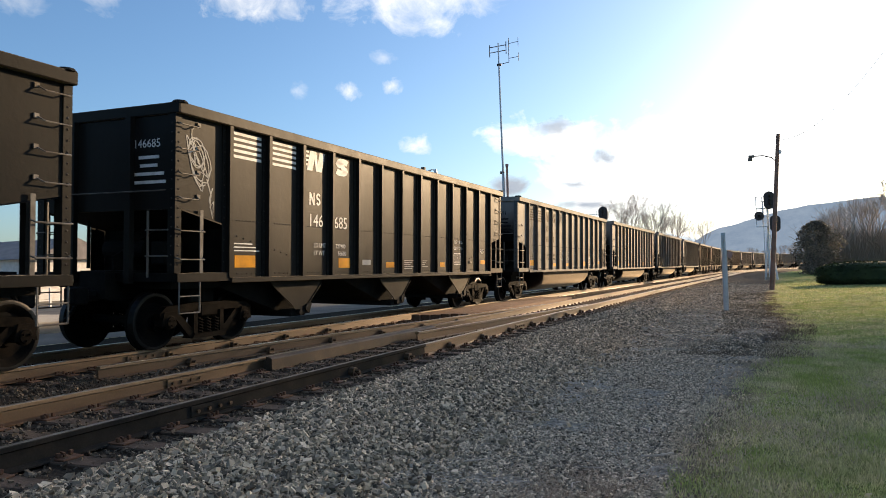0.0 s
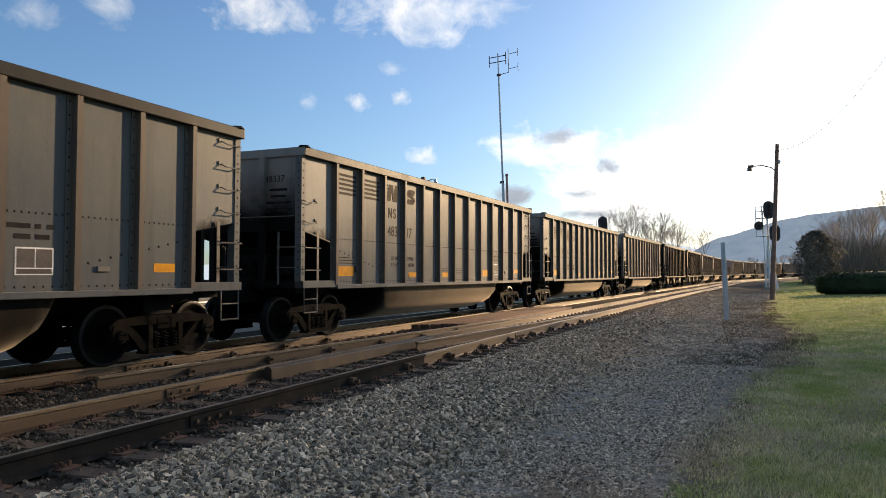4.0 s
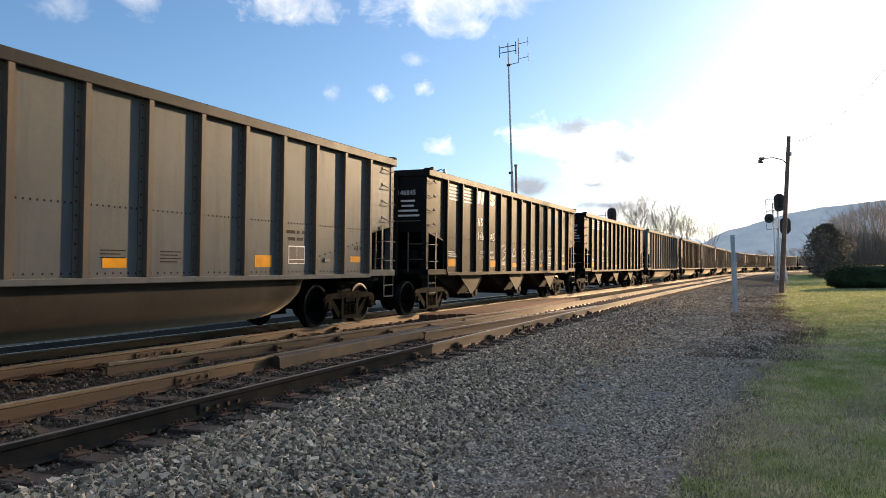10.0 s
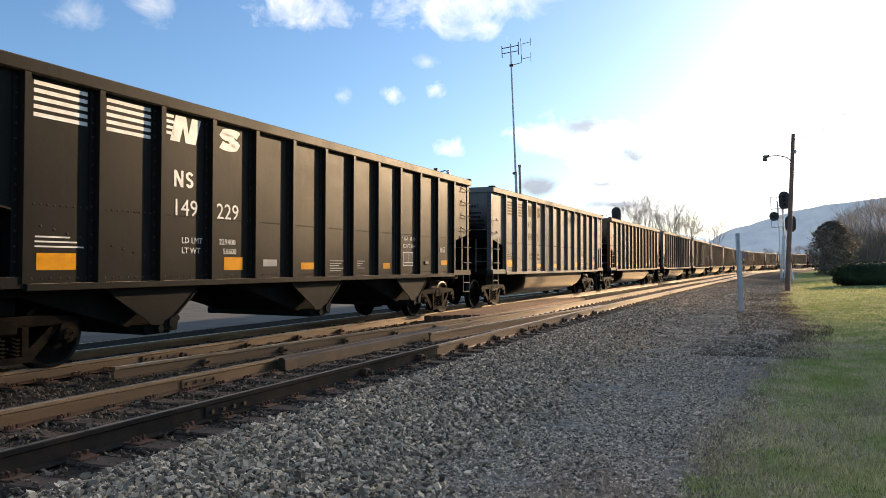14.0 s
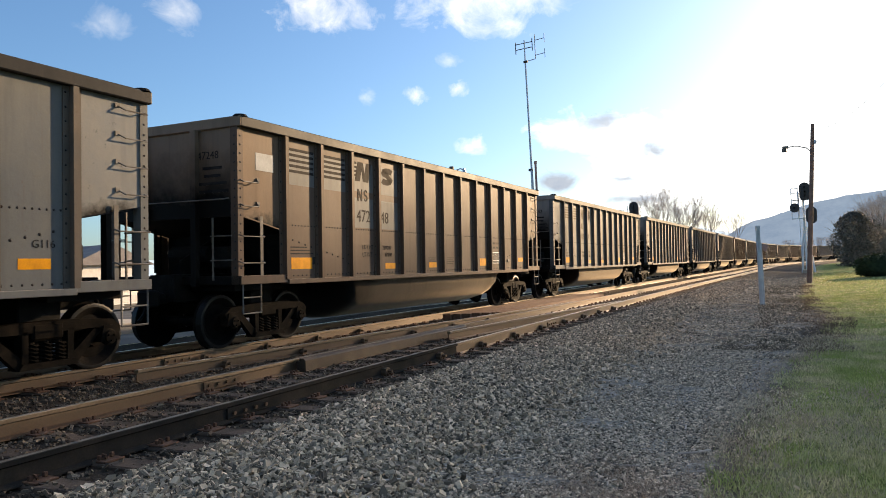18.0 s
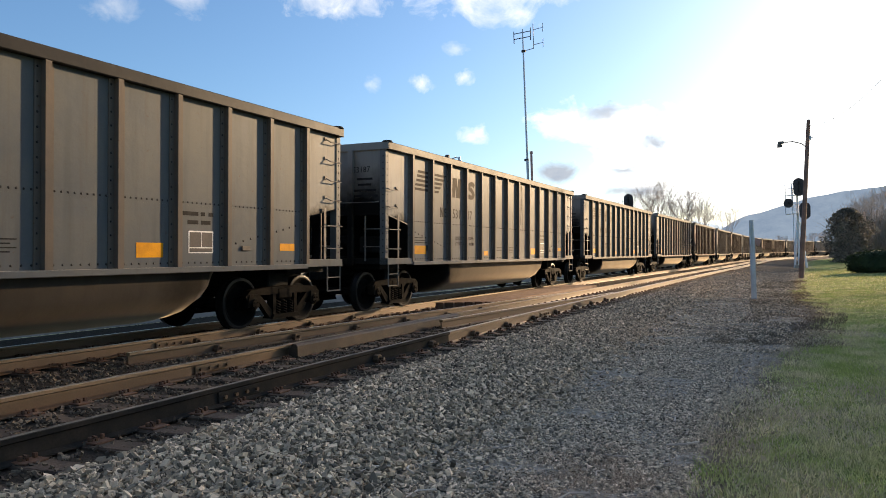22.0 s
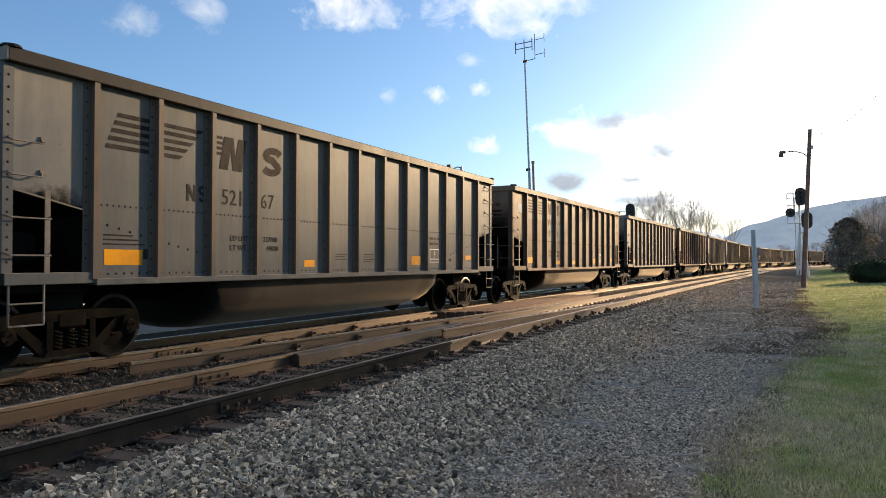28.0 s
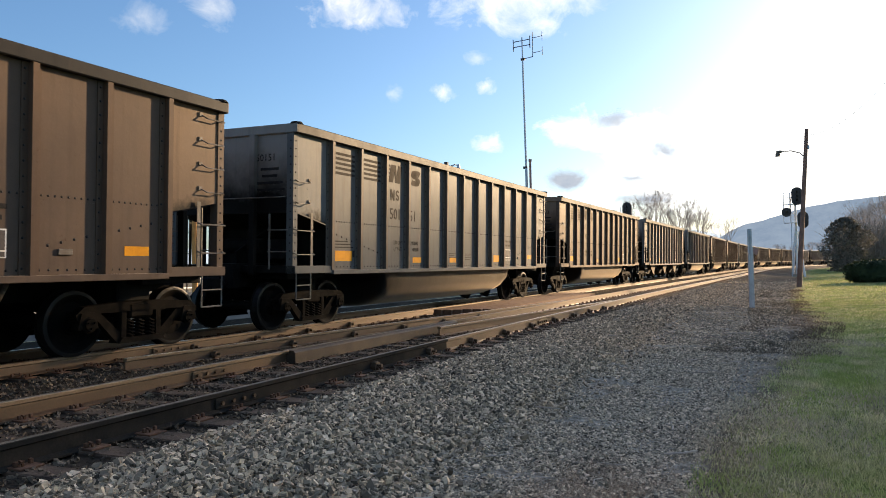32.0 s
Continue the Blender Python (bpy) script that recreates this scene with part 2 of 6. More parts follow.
CONCRETE = plain("pale_concrete", (0.44, 0.38, 0.29), (0.36, 0.30, 0.22), 0.85, 0.0, 1.5, 50.0, 0.3)
BARK = plain("grey_brown_bark", (0.15, 0.125, 0.105), (0.22, 0.185, 0.155), 0.95, 0.0, 2.0, 20.0, 0.5)
TWIG = plain("bare_twig_bark", (0.42, 0.36, 0.30), (0.50, 0.43, 0.36), 0.95, 0.0, 1.0, 10.0, 0.2)
STRAW = plain("dry_brush", (0.27, 0.23, 0.185), (0.21, 0.175, 0.14), 0.95, 0.0, 0.4, 6.0, 0.2)
BRICKWALL = plain("pale_stucco_wall", (0.62, 0.60, 0.57), (0.52, 0.50, 0.47), 0.85)
ROOFMAT = plain("grey_shingle_roof", (0.16, 0.15, 0.15), (0.22, 0.2, 0.2), 0.9, 0.0, 1.0, 12.0)
ORANGEWOOD = plain("new_timber_post", (0.55, 0.27, 0.08), (0.45, 0.21, 0.06), 0.8)


def leafy(name, base, other, through=0.4, scale=0.6):
    """Thin leaves: part of the light passes through them."""
    m, n, l, b = nodes_of(name)
    g = n.new("ShaderNodeNewGeometry")
    v = coords(n, l, shift=False)
    c = mixc(n, l, ramp(n, l, noise_tex(n, l, v, scale, 4.0), 0.38, 0.62), base, other)
    c = mixc(n, l, ramp(n, l, g.outputs["Random Per Island"], 0.0, 1.0, 0.0, 0.8), c, tuple(x * 0.3 for x in base))
    l.new(c, b.inputs["Base Color"])
    b.inputs["Roughness"].default_value, b.inputs["Specular IOR Level"].default_value = 0.8, 0.2
    t, mx = n.new("ShaderNodeBsdfTranslucent"), n.new("ShaderNodeMixShader")
    l.new(c, t.inputs["Color"])
    mx.inputs[0].default_value = through
    l.new(b.outputs[0], mx.inputs[1])
    l.new(t.outputs[0], mx.inputs[2])
    l.new(mx.outputs[0], n["Material Output"].inputs["Surface"])
    return m


HEDGE_LEAF = leafy("dark_yew_leaves", (0.028, 0.045, 0.02), (0.05, 0.07, 0.028), 0.15)
NEEDLE = leafy("dull_conifer_needles", (0.18, 0.17, 0.14), (0.24, 0.215, 0.18), 0.3)
BLADE = leafy("grass_blades", (0.36, 0.45, 0.135), (0.74, 0.66, 0.40), 0.3, 1.3)
RUSSET = leafy("flattened_brown_grass", (0.54, 0.42, 0.31), (0.40, 0.29, 0.21), 0.3)
DEADBLADE = leafy("dry_grass_blades", (0.66, 0.585, 0.44), (0.44, 0.37, 0.27), 0.4)

BROWNBLADE = leafy("withered_brown_blades", (0.17, 0.13, 0.095), (0.11, 0.10, 0.06), 0.3)


def stone_mat(name="crushed_stone", dirt=(0.075, 0.07, 0.065), amount=0.5, tint=(1.24, 1.05, 0.82)):
    m, n, l, b = nodes_of(name)
    g = n.new("ShaderNodeNewGeometry")
    k = n.new("ShaderNodeValToRGB")
    e = k.color_ramp.elements
    e[0].position, e[0].color = 0.0, (0.055, 0.053, 0.05, 1)
    e[1].position, e[1].color = 1.0, (0.62, 0.605, 0.575, 1)
    for p, c in ((0.3, (0.18, 0.176, 0.168, 1)), (0.7, (0.36, 0.35, 0.33, 1)), (0.9, (0.50, 0.47, 0.42, 1))):
        x = e.new(p)
        x.color = c
    for x in e:
        x.color = (*(a * b_ for a, b_ in zip(x.color[:3], tint)), 1)
    l.new(g.outputs["Random Per Island"], k.inputs[0])
    v = coords(n, l, shift=False)
    small = noise_tex(n, l, v, 70.0, 3.0)
    l.new(mixc(n, l, ramp(n, l, small, 0.35, 0.7, amount * 0.6, min(1.0, amount + 0.2)), k.outputs[0], dirt), b.inputs["Base Color"])
    b.inputs["Roughness"].default_value = 0.85
    b.inputs["Specular IOR Level"].default_value = 0.2
    bump(n, l, b, small, 0.4, 0.004)
    return m


STONE = stone_mat("crushed_stone", amount=0.12, tint=(1.46, 1.18, 0.86))
PATHSTONE = stone_mat("trodden_small_stone", (0.07, 0.062, 0.052), 0.12, (1.5, 1.26, 0.97))
CRIB = stone_mat("oily_crib_stone", (0.05, 0.036, 0.026), 0.6, (0.55, 0.45, 0.34))


def ground_mat():
    """Ballast, dark cinder path, brown verge and lawn, blended across the ground by ragged edges."""
    m, n, l, b = nodes_of("trackside_ground")
    tc = n.new("ShaderNodeTexCoord")
    v = tc.outputs["Object"]
    sep = n.new("ShaderNodeSeparateXYZ")
    l.new(tc.outputs["UV"], sep.inputs[0])
    wob, rag, fine = noise_tex(n, l, v, 0.5, 4.0), noise_tex(n, l, v, 2.6, 5.0, 0.7), noise_tex(n, l, v, 45.0, 4.0, 0.7)
    vo = n.new("ShaderNodeTexVoronoi")
    vo.inputs["Scale"].default_value = 26.0
    l.new(v, vo.inputs["Vector"])

    def edge(pos, width, amount):
        a = n.new("ShaderNodeMath")
        a.operation = "MULTIPLY_ADD"
        l.new(wob, a.inputs[0])
        a.inputs[1].default_value = amount
        l.new(sep.outputs[0], a.inputs[2])
        c = n.new("ShaderNodeMath")
        c.operation = "MULTIPLY_ADD"
        l.new(rag, c.inputs[0])
        c.inputs[1].default_value = amount * 0.7
        l.new(a.outputs[0], c.inputs[2])
        return ramp(n, l, c.outputs[0], pos + amount * 0.85 - width, pos + amount * 0.85 + width)

    sepc = n.new("ShaderNodeSeparateColor")
    l.new(vo.outputs["Color"], sepc.inputs[0])
    gravel = mixc(n, l, sepc.outputs[0], (0.11, 0.104, 0.095), (0.43, 0.41, 0.375))
    gravel = mixc(n, l, ramp(n, l, rag, 0.42, 0.62, 0.0, 0.45), gravel, (0.12, 0.11, 0.095))
    verge = mixc(n, l, ramp(n, l, rag, 0.35, 0.62), (0.065, 0.054, 0.042), (0.135, 0.11, 0.08))
    green = mixc(n, l, ramp(n, l, noise_tex(n, l, v, 30.0, 4.0, 0.75), 0.36, 0.66), (0.14, 0.20, 0.05), (0.30, 0.325, 0.115))
    olive = mixc(n, l, ramp(n, l, noise_tex(n, l, v, 22.0, 4.0, 0.75), 0.36, 0.66), (0.27, 0.255, 0.125), (0.43, 0.385, 0.235))
    far_in = n.new("ShaderNodeMath")
    far_in.operation = "MULTIPLY_ADD"
    l.new(sep.outputs[0], far_in.inputs[0])
    far_in.inputs[1].default_value = 0.16
    l.new(noise_tex(n, l, v, 1.1, 5.0, 0.65), far_in.inputs[2])
    lawn = mixc(n, l, ramp(n, l, far_in.outputs[0], 0.46, 0.62), olive, green)
    lawn = mixc(n, l, ramp(n, l, noise_tex(n, l, v, 9.0, 4.0, 0.75), 0.44, 0.64, 0.0, 0.7), lawn, (0.05, 0.07, 0.024))
    path = mixc(n, l, sepc.outputs[1], (0.125, 0.114, 0.099), (0.42, 0.39, 0.34))
    gravel = mixc(n, l, edge(-2.6, 0.3, 0.5), gravel, mixc(n, l, ramp(n, l, rag, 0.40, 0.66, 0.05, 0.6), path, (0.105, 0.09, 0.072)))
    cinder = n.new("ShaderNodeMath")
    cinder.operation = "MULTIPLY"
    sepp = n.new("ShaderNodeSeparateXYZ")
    l.new(v, sepp.inputs[0])
    l.new(ramp(n, l, sepp.outputs[1], 13.0, 16.5), cinder.inputs[0])
    l.new(ramp(n, l, noise_tex(n, l, v, 0.45, 4.0, 0.6), 0.42, 0.56, 0.0, 0.8), cinder.inputs[1])
    gravel = mixc(n, l, cinder.outputs[0], gravel, (0.05, 0.046, 0.044))
    sooty = mixc(n, l, ramp(n, l, noise_tex(n, l, v, 1.7, 5.0, 0.7), 0.4, 0.62), (0.042, 0.038, 0.036), (0.085, 0.072, 0.058))
    gravel = mixc(n, l, ramp(n, l, sepp.outputs[1], 20.0, 30.0, 0.0, 0.9), gravel, sooty)
    gravel = mixc(n, l, edge(-3.95, 0.08, 0.2), (0.042, 0.033, 0.026), gravel)
    c = mixc(n, l, edge(-0.55, 0.15, 0.5), gravel, verge)
    c = mixc(n, l, edge(-0.22, 0.25, 0.7), c, lawn)
    # the train's shade, painted near-black into the ground under and behind it
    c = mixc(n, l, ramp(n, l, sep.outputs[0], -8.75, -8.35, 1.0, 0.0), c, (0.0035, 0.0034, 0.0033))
    c = mixc(n, l, ramp(n, l, sep.outputs[0], -40.0, -37.0, 1.0, 0.0), c, mixc(n, l, rag, (0.20, 0.165, 0.115), (0.30, 0.26, 0.18)))
    c = mixc(n, l, ramp(n, l, fine, 0.40, 0.72, 0.0, 0.55), c, (0.05, 0.045, 0.035))
    l.new(c, b.inputs["Base Color"])
    b.inputs["Roughness"].default_value = 0.95
    b.inputs["Specular IOR Level"].default_value = 0.02
    bump(n, l, b, mixc(n, l, 0.5, vo.outputs["Distance"], fine), 0.7, 0.03)
    return m


GROUND = ground_mat()


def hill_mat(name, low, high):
    """Wooded ridge; miles of haze painted in as its own pale blue glow."""
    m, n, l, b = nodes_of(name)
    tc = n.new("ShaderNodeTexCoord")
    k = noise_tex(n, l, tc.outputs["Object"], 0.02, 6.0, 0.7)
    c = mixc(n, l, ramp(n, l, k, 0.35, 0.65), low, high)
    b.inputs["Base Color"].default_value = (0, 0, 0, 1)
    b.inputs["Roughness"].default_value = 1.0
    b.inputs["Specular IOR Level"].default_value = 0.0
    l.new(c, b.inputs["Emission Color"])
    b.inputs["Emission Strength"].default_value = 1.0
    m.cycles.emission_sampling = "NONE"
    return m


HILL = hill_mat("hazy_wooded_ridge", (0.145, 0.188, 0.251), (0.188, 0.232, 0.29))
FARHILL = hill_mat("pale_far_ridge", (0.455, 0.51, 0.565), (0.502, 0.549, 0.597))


def cloud_mat(name, colour, strength, seed, freq, soft, opacity=1.0):
    m, n, l, b = nodes_of(name)
    n.remove(b)
    tc = n.new("ShaderNodeTexCoord")
    mp = n.new("ShaderNodeMapping")
    mp.inputs["Location"].default_value = (-0.5, -0.5, 0)
    l.new(tc.outputs["UV"], mp.inputs["Vector"])
    ln = n.new("ShaderNodeVectorMath")
    ln.operation = "LENGTH"
    l.new(mp.outputs[0], ln.inputs[0])
    mp2 = n.new("ShaderNodeMapping")
    mp2.inputs["Location"].default_value = (seed * 7.3, seed * 3.1, seed)
    mp2.inputs["Scale"].default_value = freq
    l.new(tc.outputs["UV"], mp2.inputs["Vector"])
    k = noise_tex(n, l, mp2.outputs[0], 1.0, 7.0, 0.62, 0.4)
    a = n.new("ShaderNodeMath")
    a.operation = "MULTIPLY_ADD"
    l.new(ln.outputs["Value"], a.inputs[0])
    a.inputs[1].default_value = -1.15
    l.new(k, a.inputs[2])
    fac = ramp(n, l, a.outputs[0], 0.13, 0.13 + soft, 0.0, opacity)
    em, tr, mx = n.new("ShaderNodeEmission"), n.new("ShaderNodeBsdfTransparent"), n.new("ShaderNodeMixShader")
    shade = ramp(n, l, noise_tex(n, l, mp2.outputs[0], 1.7, 5.0, 0.6), 0.38, 0.62)
    l.new(mixc(n, l, shade, tuple(x * y for x, y in zip(colour, (0.80, 0.84, 0.90))), colour), em.inputs["Color"])
    em.inputs["Strength"].default_value = strength
    l.new(fac, mx.inputs[0])
    l.new(tr.outputs[0], mx.inputs[1])
    l.new(em.outputs[0], mx.inputs[2])
    l.new(mx.outputs[0], n["Material Output"].inputs["Surface"])
    m.cycles.emission_sampling = "NONE"
    return m


# ---- mesh helpers ----
def part(name, bm, material, parent=None, label=""):
    me = bpy.data.meshes.new(name)
    bm.to_mesh(me)
    bm.free()
    me.materials.append(material)
    if any(p.material_index for p in me.polygons):
        me.materials.append(RIVET)
    ob = new(name, me)
    ob.parent = parent
    if label:
        ob["label"] = label
    return ob


def twin(ob, m, parent=None):
    """Another object on the same mesh, at the pose m in its parent's space."""
    o = new(ob.name.split(".")[0], ob.data)
    o.parent = parent or ob.parent
    o.matrix_basis = m
    return o


def box(bm, x0, x1, y0, y1, z0, z1, chamfer=0.0):
    vs = [bm.verts.new((x, y, z)) for x in (x0, x1) for y in (y0, y1) for z in (z0, z1)]
    fs = [bm.faces.new([vs[i] for i in q]) for q in ((0, 1, 3, 2), (4, 6, 7, 5), (0, 4, 5, 1), (2, 3, 7, 6), (0, 2, 6, 4), (1, 5, 7, 3))]
    if chamfer:
        es = list({e for f in fs for e in f.edges})
        bmesh.ops.bevel(bm, geom=es, offset=chamfer, segments=1, affect="EDGES")


def prism(bm, pts, x0, x1):
    """A polygon of (y, z) points, thick from x0 to x1."""
    a = [bm.verts.new((x0, y, z)) for y, z in pts]
    b = [bm.verts.new((x1, y, z)) for y, z in pts]
    k = len(pts)
    bm.faces.new(a)
    bm.faces.new(b[::-1])
    for i in range(k):
        bm.faces.new((a[i], b[i], b[(i + 1) % k], a[(i + 1) % k]))
    bmesh.ops.recalc_face_normals(bm, faces=bm.faces[:])


def rod(bm, p, q, r, seg=6, r2=None):
    p, q = Vector(p), Vector(q)
    d = (q - p).normalized()
    u = d.orthogonal().normalized()
    w = d.cross(u)
    r2 = r if r2 is None else r2
    a = [bm.verts.new(p + r * (u * math.cos(i * math.tau / seg) + w * math.sin(i * math.tau / seg))) for i in range(seg)]
    b = [bm.verts.new(q + r2 * (u * math.cos(i * math.tau / seg) + w * math.sin(i * math.tau / seg))) for i in range(seg)]
    for i in range(seg):
        bm.faces.new((a[i], a[(i + 1) % seg], b[(i + 1) % seg], b[i]))
    bm.faces.new(a[::-1])
    bm.faces.new(b)


def rods(bm, pts, r, seg=5):
    for p, q in zip(pts, pts[1:]):
        rod(bm, p, q, r, seg)


def lathe(bm, prof, axis_x, y0, z0, seg=28):
    """(x, radius) profile turned round an axis along x through (y0, z0)."""
    rings = []
    for x, r in prof:
        rings.append([bm.verts.new((axis_x + x, y0 + r * math.cos(i * math.tau / seg), z0 + r * math.sin(i * math.tau / seg))) for i in range(seg)])
    for a, b in zip(rings, rings[1:]):
        for i in range(seg):
            bm.faces.new((a[i], a[(i + 1) % seg], b[(i + 1) % seg], b[i]))
    bm.faces.new(rings[0][::-1])
    bm.faces.new(rings[-1])
    bmesh.ops.recalc_face_normals(bm, faces=bm.faces[:])


def pydata(name, verts, faces, material, parent=None, smooth=False):
    me = bpy.data.meshes.new(name)
    me.from_pydata(verts if isinstance(verts, list) else verts.tolist(), [], faces if isinstance(faces, list) else faces.tolist())
    me.materials.append(material)
    if smooth:
        me.shade_smooth()
    ob = new(name, me)
    ob.parent = parent
    return ob


# ---- the line of the railway: gently bending right, then a steady curve ----
BEND_S = (-60, 0, 30, 60, 90, 120, 160, 220, 700)
BEND_K = (0.0012, 0.0020, 0.0009, -0.0003, 0.0, 0.0009, 0.0025, 0.0029, 0.0029)
_ss = np.arange(-120, 700, 0.5)
_th = np.cumsum(np.interp(_ss, BEND_S, BEND_K)) * 0.5
_i0 = int(np.argmin(abs(_ss)))
_th = _th - _th[_i0]
_px, _py = np.cumsum(np.sin(_th)) * 0.5, np.cumsum(np.cos(_th)) * 0.5
CENTRE_X = -9.43
_px, _py = _px - _px[_i0] + CENTRE_X, _py - _py[_i0]
CANT = 1.76


def line_at(s, off=0.0):
    """Place and heading (radians, clockwise from +y) on the train's line, off metres to its right."""
    h = float(np.interp(s, _ss, _th))
    return float(np.interp(s, _ss, _px)) + off * math.cos(h), float(np.interp(s, _ss, _py)) - off * math.sin(h), h


def train_off(s):
    """The train's own track swings a little wider behind the crossover."""
    return -0.068 - 0.0004 * max(0.0, 20.0 - s) ** 2


def line_offset(x, y):
    """Signed distance of points to the right of the train's line."""
    k = slice(0, None, 8)
    sx, sy, st = _px[k], _py[k], _th[k]
    x, y = np.asarray(x, float).ravel(), np.asarray(y, float).ravel()
    out = np.empty(len(x))
    for i in range(0, len(x), 4000):
        d = (x[i:i + 4000, None] - sx) ** 2 + (y[i:i + 4000, None] - sy) ** 2
        j = d.argmin(1)
        out[i:i + 4000] = (x[i:i + 4000] - sx[j]) * np.cos(st[j]) - (y[i:i + 4000] - sy[j]) * np.sin(st[j])
    return out


def sweep(name, profile, s_list, off, z, material, parent):
    """A profile of (across, up) points drawn along the line; off and z may be functions of s."""
    vs, fs, k = [], [], len(profile)
    for s in s_list:
        o = off(s) if callable(off) else off
        zz = z(s) if callable(z) else z
        for u, w in profile:
            x, y, h = line_at(s, o + u)
            vs.append((x, y, zz + w))
    for j in range(len(s_list) - 1):
        for i in range(k):
            a, b = j * k + i, j * k + (i + 1) % k
            fs.append((a, b, b + k, a + k))
    fs.append(tuple(range(k))[::-1])
    fs.append(tuple(range(len(vs) - k, len(vs))))
    return pydata(name, vs, fs, material, parent)


def ground_z(off):
    """Height of the ground by its distance from the train's line."""
    return np.interp(off, (-60, -7, -4.2, -3.0, -1.6, 5.6, 6.1, 7.3, 8.4, 10.5, 14.0, 60.0), (-0.32, -0.32, -0.30, -0.22, -0.20, -0.215, -0.235, -0.44, -0.50, -0.52, -0.48, -0.45))


# ---- ground ----
def verge_shift(s):
    """The lawn's edge swings away from the track and back further along."""
    return np.interp(s, (0.0, 7.0, 9.5, 12.0, 14.5, 21.0, 27.0, 34.0), (0.0, 0.0, 0.25, 0.5, 0.85, 1.3, 0.9, 0.45))


def build_ground():
    xs = np.unique(np.concatenate([np.linspace(-4000, -60, 16), np.linspace(-60, -12, 13), np.arange(-12, 6, 0.3), np.linspace(6, 30, 17), np.linspace(30, 120, 10), np.linspace(120, 4000, 14)]))
    ys = np.unique(np.concatenate([np.linspace(-600, -20, 8), np.arange(-20, 2, 2.0), np.arange(2, 40, 0.4), np.arange(40, 120, 2.0), np.arange(120, 330, 5.0), np.linspace(330, 4500, 16)]))
    X, Y = np.meshgrid(xs, ys)
    off = line_offset(X, Y)
    Z = ground_z(off)
    near = (abs(X.ravel()) < 14) & (Y.ravel() < 45) & (Y.ravel() > 1)
    for i in np.nonzero(near & (off > 5.8))[0]:
        p = Vector((X.ravel()[i], Y.ravel()[i], 0))
        Z[i] += 0.035 * noise.noise(p * 1.3) + 0.02 * noise.noise(p * 4.1)
    V = np.stack([X.ravel(), Y.ravel(), Z], 1)
    w = len(xs)
    idx = np.arange(len(V)).reshape(len(ys), w)
    F = np.stack([idx[:-1, :-1], idx[:-1, 1:], idx[1:, 1:], idx[1:, :-1]], -1).reshape(-1, 4)
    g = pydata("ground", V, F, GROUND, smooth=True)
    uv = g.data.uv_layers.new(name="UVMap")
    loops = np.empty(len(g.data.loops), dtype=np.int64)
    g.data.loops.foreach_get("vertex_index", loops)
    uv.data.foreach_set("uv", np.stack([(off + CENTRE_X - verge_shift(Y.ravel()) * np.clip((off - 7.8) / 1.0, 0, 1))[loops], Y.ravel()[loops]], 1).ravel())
    tagged(g, "grey ballast, dark cinder path, brown verge and patchy green lawn", "ground", kind="structure")


build_ground()
S_YARD = list(np.arange(-40, 120, 4.0))
lot = sweep("pavement", [(-29, -0.10), (-4.52, -0.10), (-4.52, 0.03), (-29, 0.03)], S_YARD, 0.0, -0.30, ASPHALT, None)
tagged(lot, "grey asphalt yard behind the railway", "pavement", kind="structure")
line = sweep("road_marking", [(-4.74, 0.03), (-4.5, 0.03), (-4.5, 0.034), (-4.74, 0.034)], S_YARD, 0.0, -0.30, LINEPAINT, None)
tagged(line, "worn yellow edge line on the asphalt", "road marking", kind="structure")
dock = sweep("kerb", [(-13.0, -0.02), (-7.95, -0.02), (-7.95, 0.31), (-7.98, 0.34), (-13.0, 0.34)], list(np.arange(-40, 17.1, 3.0)), 0.0, -0.30, CONCRETE, None)
tagged(dock, "low tan concrete platform edge across the yard", "platform", kind="structure")

# ---- rails and ties ----
RAIL_PROFILE = [(-0.07, -0.18), (0.07, -0.18), (0.07, -0.168), (0.012, -0.150), (0.010, -0.048), (0.036, -0.036), (0.036, -0.004), (0.030, 0.0), (-0.030, 0.0), (-0.036, -0.004), (-0.036, -0.036), (-0.010, -0.048), (-0.012, -0.150), (-0.07, -0.168)]
HEAD_PROFILE = [(-0.027, 0.0005), (0.027, 0.0005), (0.024, 0.0025), (-0.024, 0.0025)]
S_LONG = list(np.arange(-30, 60, 1.5)) + list(np.arange(60, 400, 5.0))


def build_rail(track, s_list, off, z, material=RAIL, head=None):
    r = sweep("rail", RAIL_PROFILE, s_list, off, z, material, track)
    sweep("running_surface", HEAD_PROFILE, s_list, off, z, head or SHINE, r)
    return r


def tie_meshes():
    bm = bmesh.new()
    box(bm, -1.31, 1.31, -0.115, 0.115, -0.36, -0.186, 0.012)
    tie = part("tie", bm, TIE)
    bm = bmesh.new()
    box(bm, -0.19, 0.19, -0.09, 0.09, -0.186, -0.170, 0.004)
    for sx in (-1, 1):
        for sy in (-1, 1):
            box(bm, sx * 0.095 - 0.014, sx * 0.095 + 0.014, sy * 0.055 - 0.014, sy * 0.055 + 0.014, -0.17, -0.135, 0.004)
        rods(bm, [(sx * 0.12, -0.02, -0.17), (sx * 0.135, -0.035, -0.142), (sx * 0.085, -0.02, -0.138), (sx * 0.06, 0.03, -0.155)], 0.010, 4)
    plate = part("tie_plate", bm, PLATE)
    return tie, plate


TIE_OB, PLATE_OB = tie_meshes()


